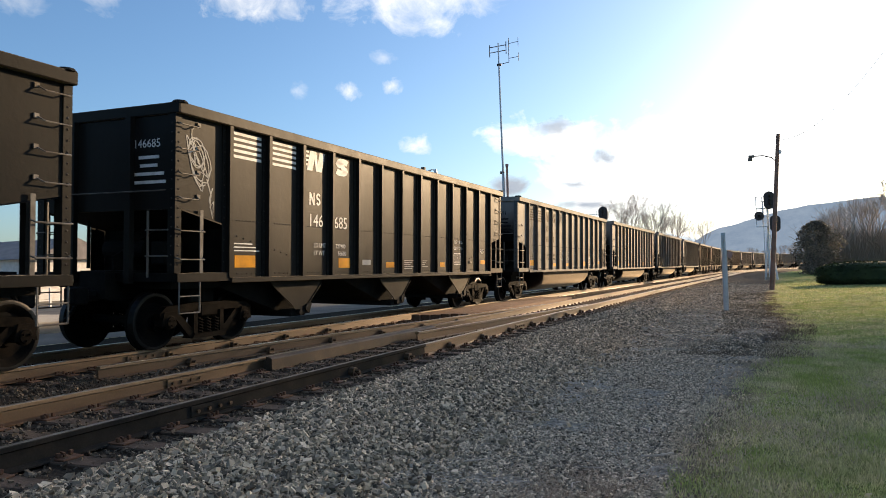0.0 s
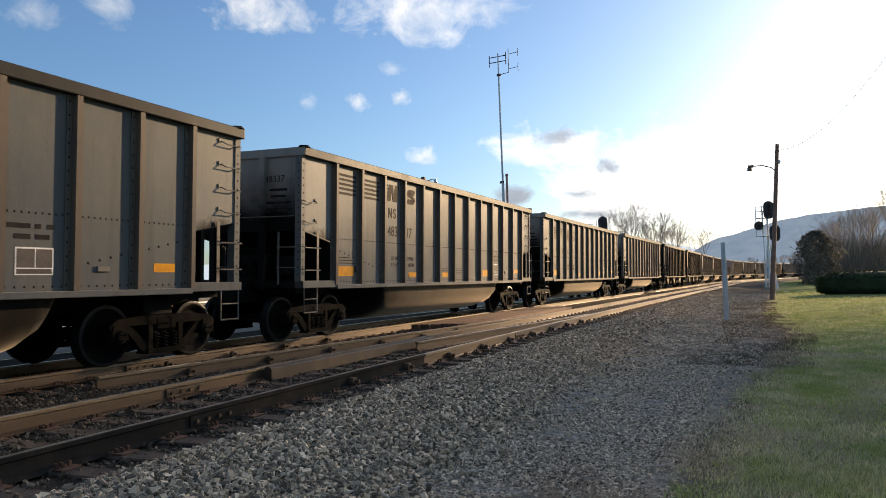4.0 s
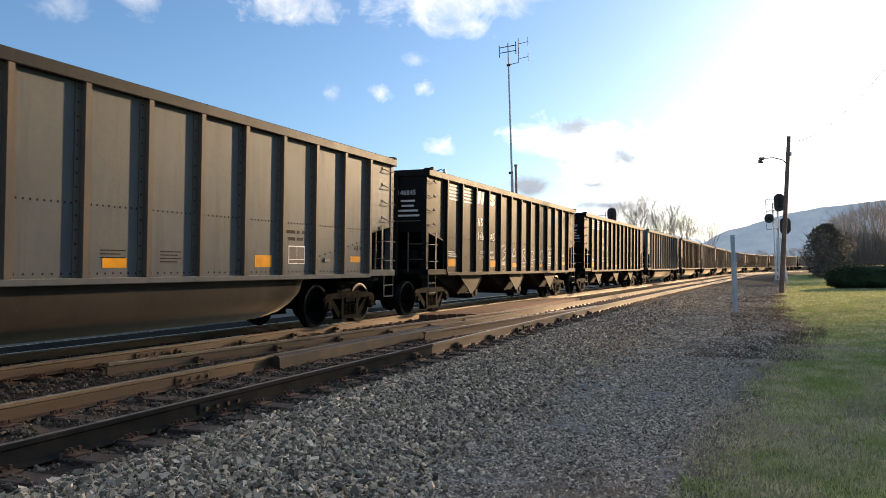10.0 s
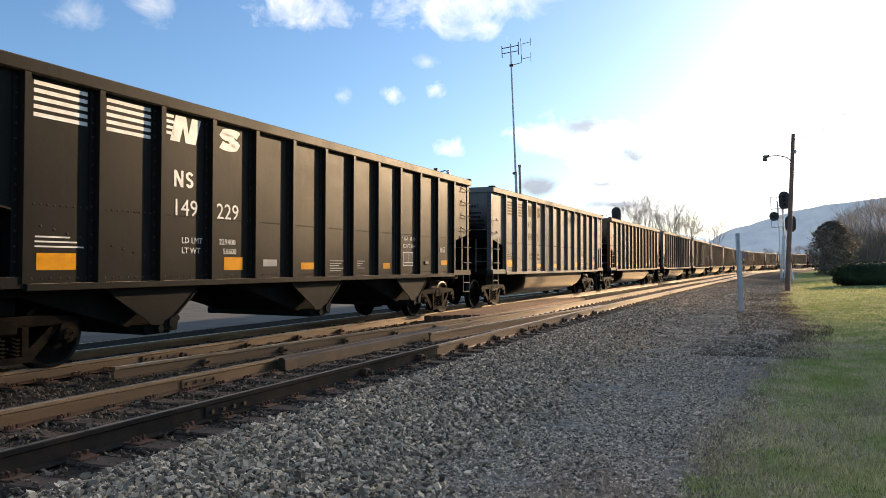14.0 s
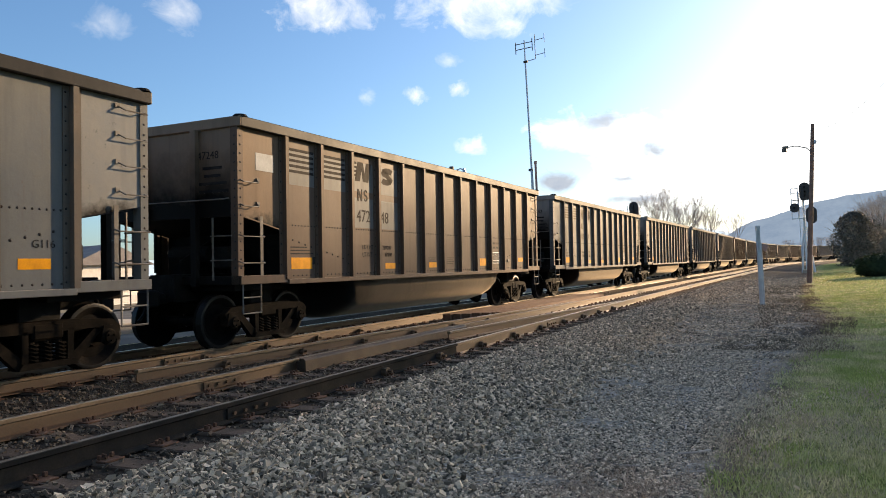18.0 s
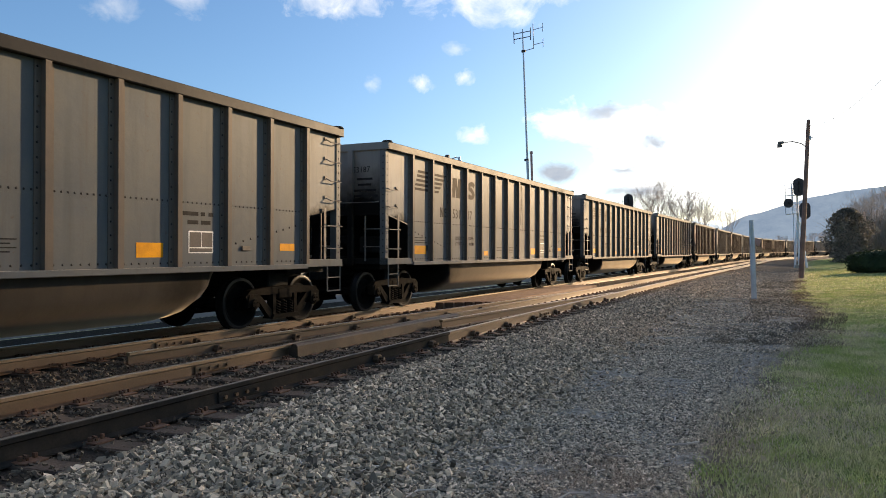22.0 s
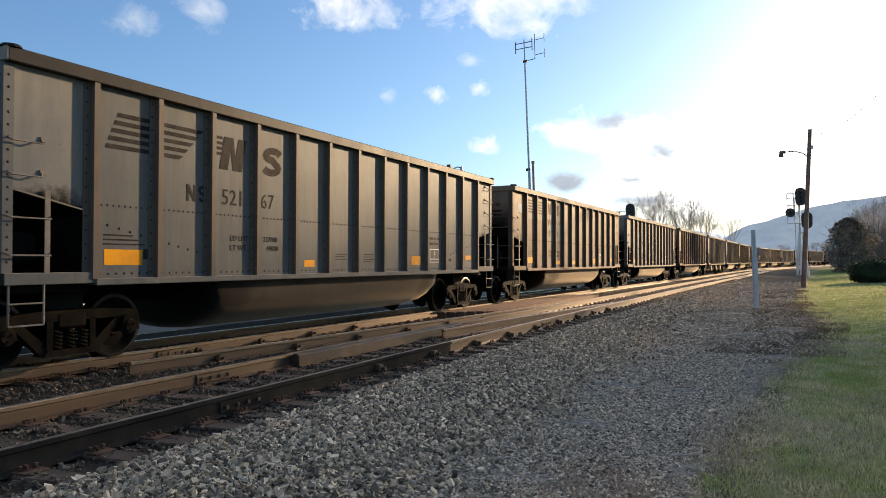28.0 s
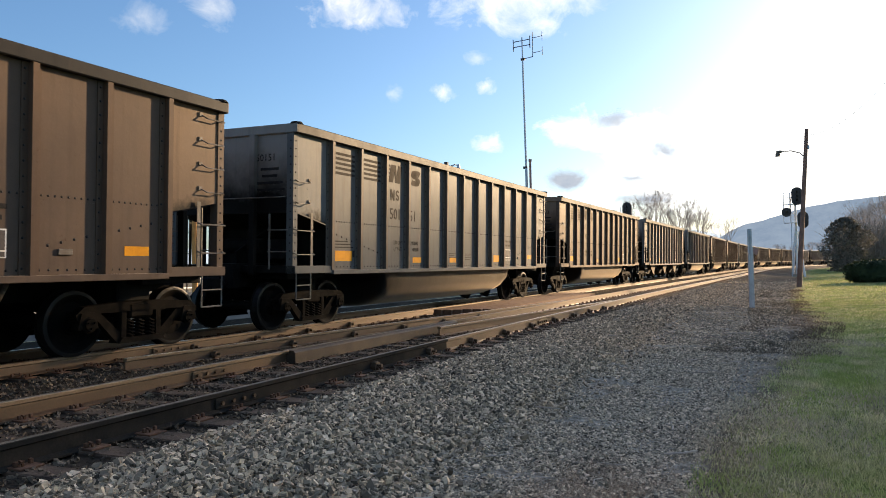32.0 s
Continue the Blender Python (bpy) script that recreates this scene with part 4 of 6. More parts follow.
            for z in ((2.42, 2.82) if kind == "gon" and end < 0 else (2.42, 2.80, 3.18, 3.56)):
                bm = bmesh.new()
                rods(bm, [(side * (HALF_W + 0.02), ye - end * 0.06, z), (side * (HALF_W + 0.085), ye - end * 0.06, z - 0.03), (side * (HALF_W + 0.085), ye - end * 0.44, z - 0.03), (side * HALF_W, ye - end * 0.50, z + 0.03)], 0.011)
                box(bm, min(side * HALF_W, side * (HALF_W + 0.02)), max(side * HALF_W, side * (HALF_W + 0.02)), min(ye - end * 0.47, ye - end * 0.54), max(ye - end * 0.47, ye - end * 0.54), z, z + 0.06)
                part("grab_iron", bm, RUNG, car)
            bm = bmesh.new()
            rods(bm, [(side * (xo - 0.04), ye - end * 0.06, SILL + 0.05), (side * (xo - 0.04), ye - end * 0.06, 0.62), (side * (xo - 0.04), ye - end * 0.50, 0.62), (side * (xo - 0.04), ye - end * 0.50, SILL + 0.05)], 0.014)
            rod(bm, (side * (xo - 0.04), ye - end * 0.06, 0.88), (side * (xo - 0.04), ye - end * 0.50, 0.88), 0.012)
            part("sill_step", bm, RUNG, car)
    for end, (pa, pb) in ((-1, (1, 2)), (1, (12, 11))):
        bm = bmesh.new()
        for k, p in enumerate((pa, pb)):
            y, w = panel_y(p)
            for j in range(4):
                u = (j + 0.5) / 4
                rivet(bm, HALF_W, y + w * (u if end < 0 else 1 - u), (1.88 if k == 0 else 1.66) - 0.16 * u, 0.024, 1)
        part("rivet_line", bm, paint, car)["kind"] = "stuff"
    for end in (-1, 1):
        ye = end * HALF
        # end sheet above, slope sheet running inward below
        bm = bmesh.new()
        box(bm, -HALF_W, HALF_W, min(ye - end * 0.03, ye - end * 0.045), max(ye - end * 0.03, ye - end * 0.045), 2.22, TOP - 0.1)
        part("end_sheet", bm, paint, car)
        bm = bmesh.new()
        yin = ye - end * 1.35
        v = [bm.verts.new(p) for p in ((-HALF_W + 0.02, ye - end * 0.04, 2.24), (HALF_W - 0.02, ye - end * 0.04, 2.24), (HALF_W - 0.02, yin, 1.98), (-HALF_W + 0.02, yin, 1.98), (-HALF_W + 0.02, yin, SILL), (HALF_W - 0.02, yin, SILL))]
        bm.faces.new((v[0], v[1], v[2], v[3]))
        bm.faces.new((v[3], v[2], v[5], v[4]))
        part("slope_sheet", bm, SOOT, car)
        bm = bmesh.new()
        box(bm, -xo, xo, min(ye + end * 0.02, ye - end * 0.12), max(ye + end * 0.02, ye - end * 0.12), TOP - 0.17, TOP + 0.002, 0.012)
        part("end_chord", bm, paint, car)
        bm = bmesh.new()
        for sx in (-0.62, 0.62):
            box(bm, sx - 0.06, sx + 0.06, min(ye, ye + end * 0.09), max(ye, ye + end * 0.09), SILL, TOP - 0.17)
        part("end_post", bm, paint, car)
        bm = bmesh.new()
        box(bm, -xo + 0.03, xo - 0.03, min(ye, ye - end * 0.2), max(ye, ye - end * 0.2), SILL + 0.032, SILL + 0.168)
        box(bm, -0.28, 0.28, min(ye + end * 0.18, yin), max(ye + end * 0.18, yin), 0.82, SILL + 0.2)
        part("end_sill", bm, SOOT, car)
        bm = bmesh.new()
        rods(bm, [(-1.35, ye + end * 0.02, 2.52), (-1.3, ye + end * 0.12, 2.5), (1.3, ye + end * 0.12, 2.5), (1.35, ye + end * 0.02, 2.52)], 0.012)
        for sx in (-1, 1):
            rods(bm, [(sx * 1.02, ye + end * 0.05, SILL + 0.1), (sx * 1.02, ye + end * 0.05, 2.2)], 0.02)
            for z in (1.5, 1.9):
                rods(bm, [(sx * 1.44, ye + end * 0.06, z), (sx * 0.98, ye + end * 0.06, z)], 0.012)
        part("end_handrail", bm, RUNG, car)
        bm = bmesh.new()
        rod(bm, (0, ye + end * 0.1, 0.88), (0, ye + end * 0.36, 0.88), 0.10, 8)
        box(bm, -0.14, 0.14, min(ye + end * 0.34, ye + end * 0.60), max(ye + end * 0.34, ye + end * 0.60), 0.74, 1.02, 0.03)
        part("coupler", bm, SOOT, car)
        bm = bmesh.new()
        rods(bm, [(0.45 * end, ye, 0.95), (0.42 * end, ye + end * 0.2, 0.6), (0.2 * end, ye + end * 0.5, 0.5)], 0.03)
        part("brake_hose", bm, SOOT, car)
        bm = bmesh.new()
        rod(bm, (-0.55, ye - end * 0.62, 1.62), (0.35, ye - end * 0.62, 1.62), 0.16, 12)
        box(bm, 0.5, 0.85, min(ye - end * 0.5, ye - end * 0.9), max(ye - end * 0.5, ye - end * 0.9), 1.36, 1.75, 0.03)
        rod(bm, (-0.9, ye - end * 0.5, 1.3), (-0.9, ye - end * 0.5, 2.1), 0.03)
        part("brake_gear", bm, SOOT, car)
        # curved corner caps on the rim
        for sx in (-1, 1):
            bm = bmesh.new()
            rod(bm, (sx * (xo - 0.09), ye - end * 0.09, TOP - 0.005), (sx * (xo - 0.09), ye - end * 0.09, TOP + 0.035), 0.13, 12, 0.10)
            part("corner_cap", bm, SOOT, car)
    # floor and centre sill
    bm = bmesh.new()
    box(bm, -HALF_W + 0.03, HALF_W - 0.03, -HALF + 1.36, HALF - 1.36, SILL + 0.02, SILL + 0.06)
    box(bm, -0.25, 0.25, -HALF + 1.3, HALF - 1.3, 0.75, SILL + 0.02)
    part("underframe", bm, SOOT, car)
    for end in (-1, 1):
        bm = bmesh.new()
        ya, yb = sorted((end * (HALF - 1.36), end * (HALF - 0.2)))
        box(bm, -1.25, 1.25, ya, yb, 0.98, 1.10, 0.01)
        box(bm, -0.95, 0.95, end * TRUCK_Y - 0.3, end * TRUCK_Y + 0.3, 0.725, 1.08, 0.02)
        part("body_bolster", bm, SOOT, car)
        bm = bmesh.new()
        prism(bm, [(ya, 1.0), (yb, 1.0), (yb, 1.5), (ya, 2.1)] if end > 0 else [(ya, 1.0), (yb, 1.0), (yb, 2.1), (ya, 1.5)], -0.02, 0.02)
        part("centre_web", bm, SOOT, car)
    if kind == "gon":
        bm = bmesh.new()
        prof = []
        for k in range(13):
            a = math.pi * k / 12
            prof.append((1.42 * math.cos(a), SILL + 0.01 - 0.85 * math.sin(a) ** 0.7))
        rings = []
        for y, sc in ((-4.05, 0.25), (-3.95, 0.80), (-3.78, 0.96), (-3.5, 1.0), (3.5, 1.0), (3.78, 0.96), (3.95, 0.80), (4.05, 0.25)):
            rings.append([bm.verts.new((x, y, SILL + 0.01 - (SILL + 0.01 - z) * sc)) for x, z in prof])
        for a, b in zip(rings, rings[1:]):
            for i in range(12):
                bm.faces.new((a[i], a[i + 1], b[i + 1], b[i]))
        bm.faces.new(rings[0])
        bm.faces.new(rings[-1][::-1])
        bmesh.ops.recalc_face_normals(bm, faces=bm.faces[:])
        tub = part("tub", bm, DUST, car, "rounded dusty belly tub")
        tub.data.shade_smooth()
    else:
        for yc in (-4.17, -0.03, 4.11):
            # dark slope sheets deep under the car, running down to the outlet
            bm = bmesh.new()
            top = [(-1.2, yc - 2.25), (1.2, yc - 2.25), (1.2, yc + 1.1), (-1.2, yc + 1.1)]
            bot = [(-1.05, yc - 0.12), (1.05, yc - 0.12), (1.05, yc + 0.40), (-1.05, yc + 0.40)]
            rs = [[bm.verts.new((x, y, z)) for x, y in r] for r, z in ((top, SILL), (bot, 0.46))]
            for i in range(4):
                bm.faces.new((rs[0][i], rs[0][(i + 1) % 4], rs[1][(i + 1) % 4], rs[1][i]))
            bm.faces.new(rs[-1])
            bmesh.ops.recalc_face_normals(bm, faces=bm.faces[:])
            bay = part("hopper_bay", bm, SOOT, car, "soot-black hopper slope")
            # folded outer plates at the sides
            for sx in (-1, 1):
                bm = bmesh.new()
                pts = [(yc - 0.85, SILL), (yc + 0.86, SILL), (yc + 0.82, SILL - 0.09), (yc + 0.40, 0.62), (yc + 0.30, 0.50), (yc - 0.04, 0.50), (yc - 0.16, 0.60), (yc - 0.72, SILL - 0.12)]
                x0, x1 = sorted((sx * 1.38, sx * 1.405))
                prism(bm, pts, x0, x1)
                for (ya, za), (yb, zb) in zip(pts[1:4], pts[2:5]):
                    rod(bm, (sx * 1.40, ya, za), (sx * 1.40, yb, zb), 0.028, 5)
                part("bay_side_plate", bm, BLACK, bay)
            bm = bmesh.new()
            box(bm, -1.33, 1.33, yc - 0.10, yc + 0.40, 0.36, 0.50, 0.02)
            for sx in (-1, 1):
                rod(bm, (sx * 1.28, yc + 0.34, 0.52), (sx * 1.44, yc + 0.34, 0.52), 0.085, 10)
                rod(bm, (sx * 1.28, yc + 0.12, 0.44), (sx * 1.42, yc + 0.12, 0.44), 0.06, 8)
                rod(bm, (sx * 1.30, yc + 0.44, 0.58), (sx * 1.42, yc + 0.44, 0.58), 0.045, 8)
                box(bm, sx * 1.36 - 0.05, sx * 1.36 + 0.05, yc + 0.18, yc + 0.46, 0.40, 0.58, 0.02)
            part("discharge_gate", bm, SOOT, bay)
    sets = []
    for yc in (-TRUCK_Y, TRUCK_Y):
        sets += truck_parts(car, yc)
    return car


# ---- markings ----
def side_plate(bm, y0, y1, z0, z1, x=HALF_W + 0.002, t=0.003):
    box(bm, x, x + t, y0, y1, z0, z1)


def poly_plate(bm, pts, x=HALF_W + 0.002, t=0.003):
    prism(bm, pts, x, x + t)


def panel_y(i):
    """Start of the flat part of side panel i, and its width."""
    y0 = (-HALF + 0.14) if i == 0 else RIBS[i - 1] + 0.16
    y1 = (HALF - 0.14) if i == 13 else RIBS[i] - 0.16
    return y0, y1 - y0


def zigzag(bm, y, z, w, h, lean, thick):
    """One slanted zigzag block with two wedge-shaped notches."""
    k = lean / h
    low, high = z + h * 0.62, z + h * 0.38
    poly_plate(bm, [(y, z), (y + thick, z), (y + thick + k * (low - z), low), (y + w - thick * 1.1, z), (y + w, z), (y + w + lean, z + h), (y + w - thick + lean, z + h), (y + w - thick + k * (high - z), high), (y + thick * 1.1 + lean, z + h), (y + lean, z + h)])


def curl(bm, y, z, w, h, lean, thick):
    """One slanted curling block of even thickness."""
    left, right = [], []
    line = []
    for k in range(19):
        up = k <= 9
        a = radians(15 + 255 * k / 9) if up else radians(90 - 255 * (k - 9) / 9)
        cz = z + h * (0.715 if up else 0.285)
        line.append((y + w / 2 + (w - thick * 1.25) / 2 * math.cos(a), cz + (h * 0.57 - thick) / 2 * math.sin(a)))
    for k in range(19):
        a, b = line[max(k - 1, 0)], line[min(k + 1, 18)]
        d = math.hypot(b[0] - a[0], b[1] - a[1])
        ny, nz = -(b[1] - a[1]) / d * thick * 0.62, (b[0] - a[0]) / d * thick * 0.5
        p, q = line[k]
        left.append((p + ny + lean * (q + nz - z) / h, q + nz))
        right.append((p - ny + lean * (q - nz - z) / h, q - nz))
    x = HALF_W + 0.004
    va = [bm.verts.new((x, *p)) for p in left]
    vb = [bm.verts.new((x, *p)) for p in right]
    for k in range(18):
        bm.faces.new((va[k], vb[k], vb[k + 1], va[k + 1]))


def emblem(car, style, ink, drop=0.0):
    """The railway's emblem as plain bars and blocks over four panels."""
    def bar(pts):
        b = bmesh.new()
        poly_plate(b, pts)
        part("emblem_bar", b, ink, car)

    if style == "bars":
        for p in (1, 2):
            y, w = panel_y(p)
            for k in range(5):
                z = 3.585 - drop - k * 0.098
                bar([(y - 0.02, z), (y + w, z), (y + w, z + 0.05), (y - 0.02, z + 0.05)])
    else:
        y, w = panel_y(1)
        for k in range(5):
            z = 3.325 - k * 0.109
            bar([(y + 0.22 - k * 0.045, z), (y + w + 0.1, z), (y + w + 0.1, z + 0.06), (y + 0.24 - k * 0.045, z + 0.06)])
        y, w = panel_y(2)
        for k in range(5):
            z = 3.325 - k * 0.109
            bar([(y - 0.08, z), (y + w * (1.0 - 0.14 * k) - 0.05, z), (y + w * (1.04 - 0.14 * k), z + 0.06), (y - 0.08, z + 0.06)])
    z0, z1 = (3.24 - drop, 3.635 - drop * 0.9) if style == "bars" else (2.85, 3.38)
    y, w = panel_y(3)
    bm = bmesh.new()
    zigzag(bm, y + 0.05, z0, 0.52, z1 - z0, 0.11, 0.19)
    part("emblem", bm, ink, car, "slanted zigzag block of the railway's emblem")
    for k in range(4):
        z = z1 - 0.055 - k * 0.085
        bar([(y - 0.05 - 0.012 * k, z), (y + 0.12, z), (y + 0.12, z + 0.045), (y - 0.03 - 0.012 * k, z + 0.045)])
    y, w = panel_y(4)
    bm = bmesh.new()
    curl(bm, y - 0.02, z0 + 0.01, 0.54, z1 - z0 - 0.02, 0.09, 0.125)
    part("emblem", bm, ink, car, "slanted curling block of the railway's emblem")


WORDS = {}


def word(car, text, size, y, z, ink, end=False):
    o = new("lettering", WORDS[(text, size)])
    if not o.data.materials:
        o.data.materials.append(ink)
    else:
        o.material_slots[0].link = "OBJECT"
        o.material_slots[0].material = ink
    o.parent = car
    if end:
        o.matrix_basis = Matrix.Translation((y, -HALF + 0.027, z)) @ Matrix(((1, 0, 0, 0), (0, 0, -1, 0), (0, 1, 0, 0), (0, 0, 0, 1)))
    else:
        o.matrix_basis = Matrix.Translation((HALF_W + 0.004, y, z)) @ Matrix(((0, 0, 1, 0), (1, 0, 0, 0), (0, 1, 0, 0), (0, 0, 0, 1)))
    return o


def mark_car(car, spec):
    """Emblem, running number, load data and reflective patches of one car."""
    ink = spec["ink"]
    if spec.get("patch"):
        for p, z0, z1 in ((3, 2.16, 2.78), (4, 2.16, 2.78), (3, 2.92, 3.52), (4, 2.92, 3.52), (1, 2.86, 3.50), (2, 2.86, 3.50)):
            bm = bmesh.new()
            y, w = panel_y(p)
            box(bm, HALF_W + 0.0005, HALF_W + 0.0018, y - 0.05, y + w + 0.02, z0, z1)
            part("paint_patch", bm, PALE, car, "pale repainted patch")
    gon = spec["kind"] == "gon"
    emblem(car, spec["style"], ink, 0.11 if gon else 0.0)
    a, b = spec["num"]
    high = 2.29 if gon else 2.13
    y3, w3 = panel_y(3)
    y4, w4 = panel_y(4)
    word(car, a, 0.36, y3 + (0.10 if len(a) > 2 else 0.3), high, ink)
    word(car, b, 0.36, y4 - 0.01, high, ink)
    yy = y3 + 0.14 if spec["style"] == "bars" else panel_y(2)[0] + 0.42
    zz = (2.72 if gon else 2.56) if spec["style"] == "bars" else high
    bm = bmesh.new()
    zigzag(bm, yy, zz, 0.185, 0.25, 0.0, 0.045)
    part("initial_block", bm, ink, car, "small painted zigzag block")
    bm = bmesh.new()
    curl(bm, yy + 0.235, zz, 0.16, 0.25, 0.0, 0.042)
    part("initial_block", bm, ink, car, "small painted curling block")
    for k, (t, v) in enumerate((("LD LMT", spec["ld"]), ("LT WT", spec["lt"]))):
        word(car, t, 0.13, y3 + 0.30, 1.715 - k * 0.155, ink)
        word(car, v, 0.13, y4 + (0.06 if len(v) > 5 else 0.15), 1.715 - k * 0.155, ink)
    for p, w, zz in spec["yellow"]:
        bm = bmesh.new()
        y, ww = panel_y(p)
        side_plate(bm, y + 0.04 if p == 1 else y + 0.18, (y + 0.04 if p == 1 else y + 0.18) + w, zz, zz + (0.21 if w > 0.45 else 0.13))
        part("reflector", bm, YELLOW, car, "yellow reflective patch")
    y, w = panel_y(10)
    bm = bmesh.new()
    side_plate(bm, y + 0.1, y + 0.62, 1.36, 1.70)
    board = part("data_panel", bm, WHITE, car, "white-framed black data panel")
    for y0, y1, z0, z1 in ((0.12, 0.36, 1.45, 1.68), (0.375, 0.60, 1.45, 1.68), (0.12, 0.60, 1.375, 1.435)):
        bm = bmesh.new()
        side_plate(bm, y + y0, y + y1, z0, z1, HALF_W + 0.005, 0.002)
        part("data_field", bm, SIGBLACK, board)
    for k, (y0, y1) in () if spec["kind"] == "hop" else enumerate(((-0.05, 0.30), (0.36, 0.44), (0.52, 0.62), (0.08, 0.30), (0.36, 0.56))):
        bm = bmesh.new()
        z0 = 1.93 if k < 3 else 1.80
        side_plate(bm, y + y0, y + y1, z0, z0 + 0.06)
        part("stencil_line", bm, ink, car)
    if spec["kind"] == "gon":
        y, w = panel_y(1)
        bm = bmesh.new()
        side_plate(bm, y + 0.68, y + w + 0.02, 1.41, 1.55)
        part("data_field", bm, INK, car, "small dark stencil box")
        for p, rows in ((6, 3), (7, 4)):
            y, w = panel_y(p)
            for k in range(rows):
                bm = bmesh.new()
                side_plate(bm, y + 0.14, y + 0.56 - 0.08 * (k % 2), 1.52 - k * 0.05, 1.535 - k * 0.05)
                part("stencil_line", bm, ink, car)
    y, w = panel_y(11)
    bm = bmesh.new()
    box(bm, HALF_W, HALF_W + 0.03, y + 0.22, y + 0.42, 1.40, 1.48, 0.008)
    part("card_holder", bm, RUNG, car, "small steel card holder")
    if spec["kind"] == "hop" and ink is WHITE:
        y, w = panel_y(5)
        bm = bmesh.new()
        side_plate(bm, y + 0.12, y + 0.50, 1.36, 1.48)
        part("notice_plate", bm, CHALK, car, "dirty white notice plate")
        for p, rows in ((7, 5), (8, 4)):
            y, w = panel_y(p)
            for k in range(rows):
                bm = bmesh.new()
                side_plate(bm, y + 0.1, y + (0.62 if p == 7 else 0.42) - 0.09 * (k % 3), 1.46 - k * 0.05, 1.475 - k * 0.05)
                part("stencil_line", bm, CHALK, car)
    y, w = panel_y(1)
    for k in range(3):
        bm = bmesh.new()
        side_plate(bm, y + 0.02, y + 0.7 - 0.1 * k, 1.60 + k * 0.06, 1.62 + k * 0.06)
        part("stencil_line", bm, ink, car)
    bm = bmesh.new()
    for k in range(4):
        wk = (0.42, 0.36, 0.62, 0.70)[k]
        box(bm, 0.95 - wk / 2, 0.95 + wk / 2, -HALF + 0.022, -HALF + 0.028, 3.02 - k * 0.13, 3.07 - k * 0.13)
    part("end_data", bm, ink if ink is WHITE else INK, car, "stencilled lines on the end")
    word(car, a + b, 0.19, 0.62, 3.2, ink, True)
    if spec.get("extra"):
        for t, size, y, z in spec["extra"]:
            word(car, t, size, y, z, ink)


# ---- the train ----
Y_GON = ((1, 0.62, 1.33), (5, 0.32, 1.28), (9, 0.48, 1.30), (12, 0.40, 1.42))
Y_BARS = ((1, 0.62, 1.33), (4, 0.44, 1.29), (6, 0.40, 1.29), (9, 0.48, 1.30), (12, 0.42, 1.40))
Y_HOP = ((1, 0.55, 1.32), (4, 0.46, 1.30), (6, 0.42, 1.30), (9, 0.32, 1.30), (12, 0.40, 1.38))
CARS = {
    0: dict(kind="hop", num=("146", "702"), ink=WHITE, style="bars", ld="229400", lt="56600"),
    1: dict(kind="hop", num=("146", "685"), ink=WHITE, style="bars", ld="229400", lt="56600", ghost=True),
    2: dict(kind="gon", paint=GREY, num=("485", "91"), ink=INK, style="bars", ld="237800", lt="48200"),
    3: dict(kind="gon", paint=PALE, num=("483", "37"), ink=INK, style="bars", ld="237800", lt="48200"),
    4: dict(kind="gon", paint=GREY, num=("513", "27"), ink=INK, style="wing", ld="237100", lt="48900"),
    5: dict(kind="gon", paint=GREY, num=("474", "28"), ink=INK, style="bars", ld="237800", lt="48200"),
    6: dict(kind="hop", num=("146", "845"), ink=WHITE, style="bars", ld="229400", lt="56600", scrawl=True),
    7: dict(kind="hop", num=("149", "229"), ink=WHITE, style="bars", ld="229400", lt="56600"),
    8: dict(kind="gon", paint=PALE, num=("484", "45"), ink=INK, style="bars", ld="237800", lt="48200"),
    9: dict(kind="gon", paint=TAN, num=("472", "48"), ink=INK, style="bars", ld="238200", lt="47800", patch=True),
    10: dict(kind="gon", paint=GREY, num=("483", "82"), ink=INK, style="bars", ld="237200", lt="48800"),
    11: dict(kind="gon", paint=PALE, num=("531", "87"), ink=INK, style="wing", ld="237000", lt="49000"),
    12: dict(kind="gon", paint=GREY, num=("526", "50"), ink=INK, style="wing", ld="236800", lt="49200"),
    13: dict(kind="gon", paint=GREY, num=("521", "67"), ink=INK, style="wing", ld="237000", lt="49000"),
    14: dict(kind="gon", paint=TAN, num=("471", "60"), ink=INK, style="bars", ld="236100", lt="47900", patch=True),
    15: dict(kind="gon", paint=GREY, num=("501", "51"), ink=INK, style="bars", ld="237800", lt="48200"),
    16: dict(kind="gon", paint=TAN, num=("470", "93"), ink=INK, style="bars", ld="237800", lt="48200"),
    17: dict(kind="hop", paint=PALE, num=("145", "310"), ink=INK, style="bars", ld="229400", lt="56600"),
}
KINDS = "gghgggghgghgggghghg"
for i in range(18, 36):
    CARS[i] = dict(kind="hop" if KINDS[i - 18] == "h" else "gon", paint=(TAN, GREY, TAN, PALE, TAN)[i % 5])
_words = set()
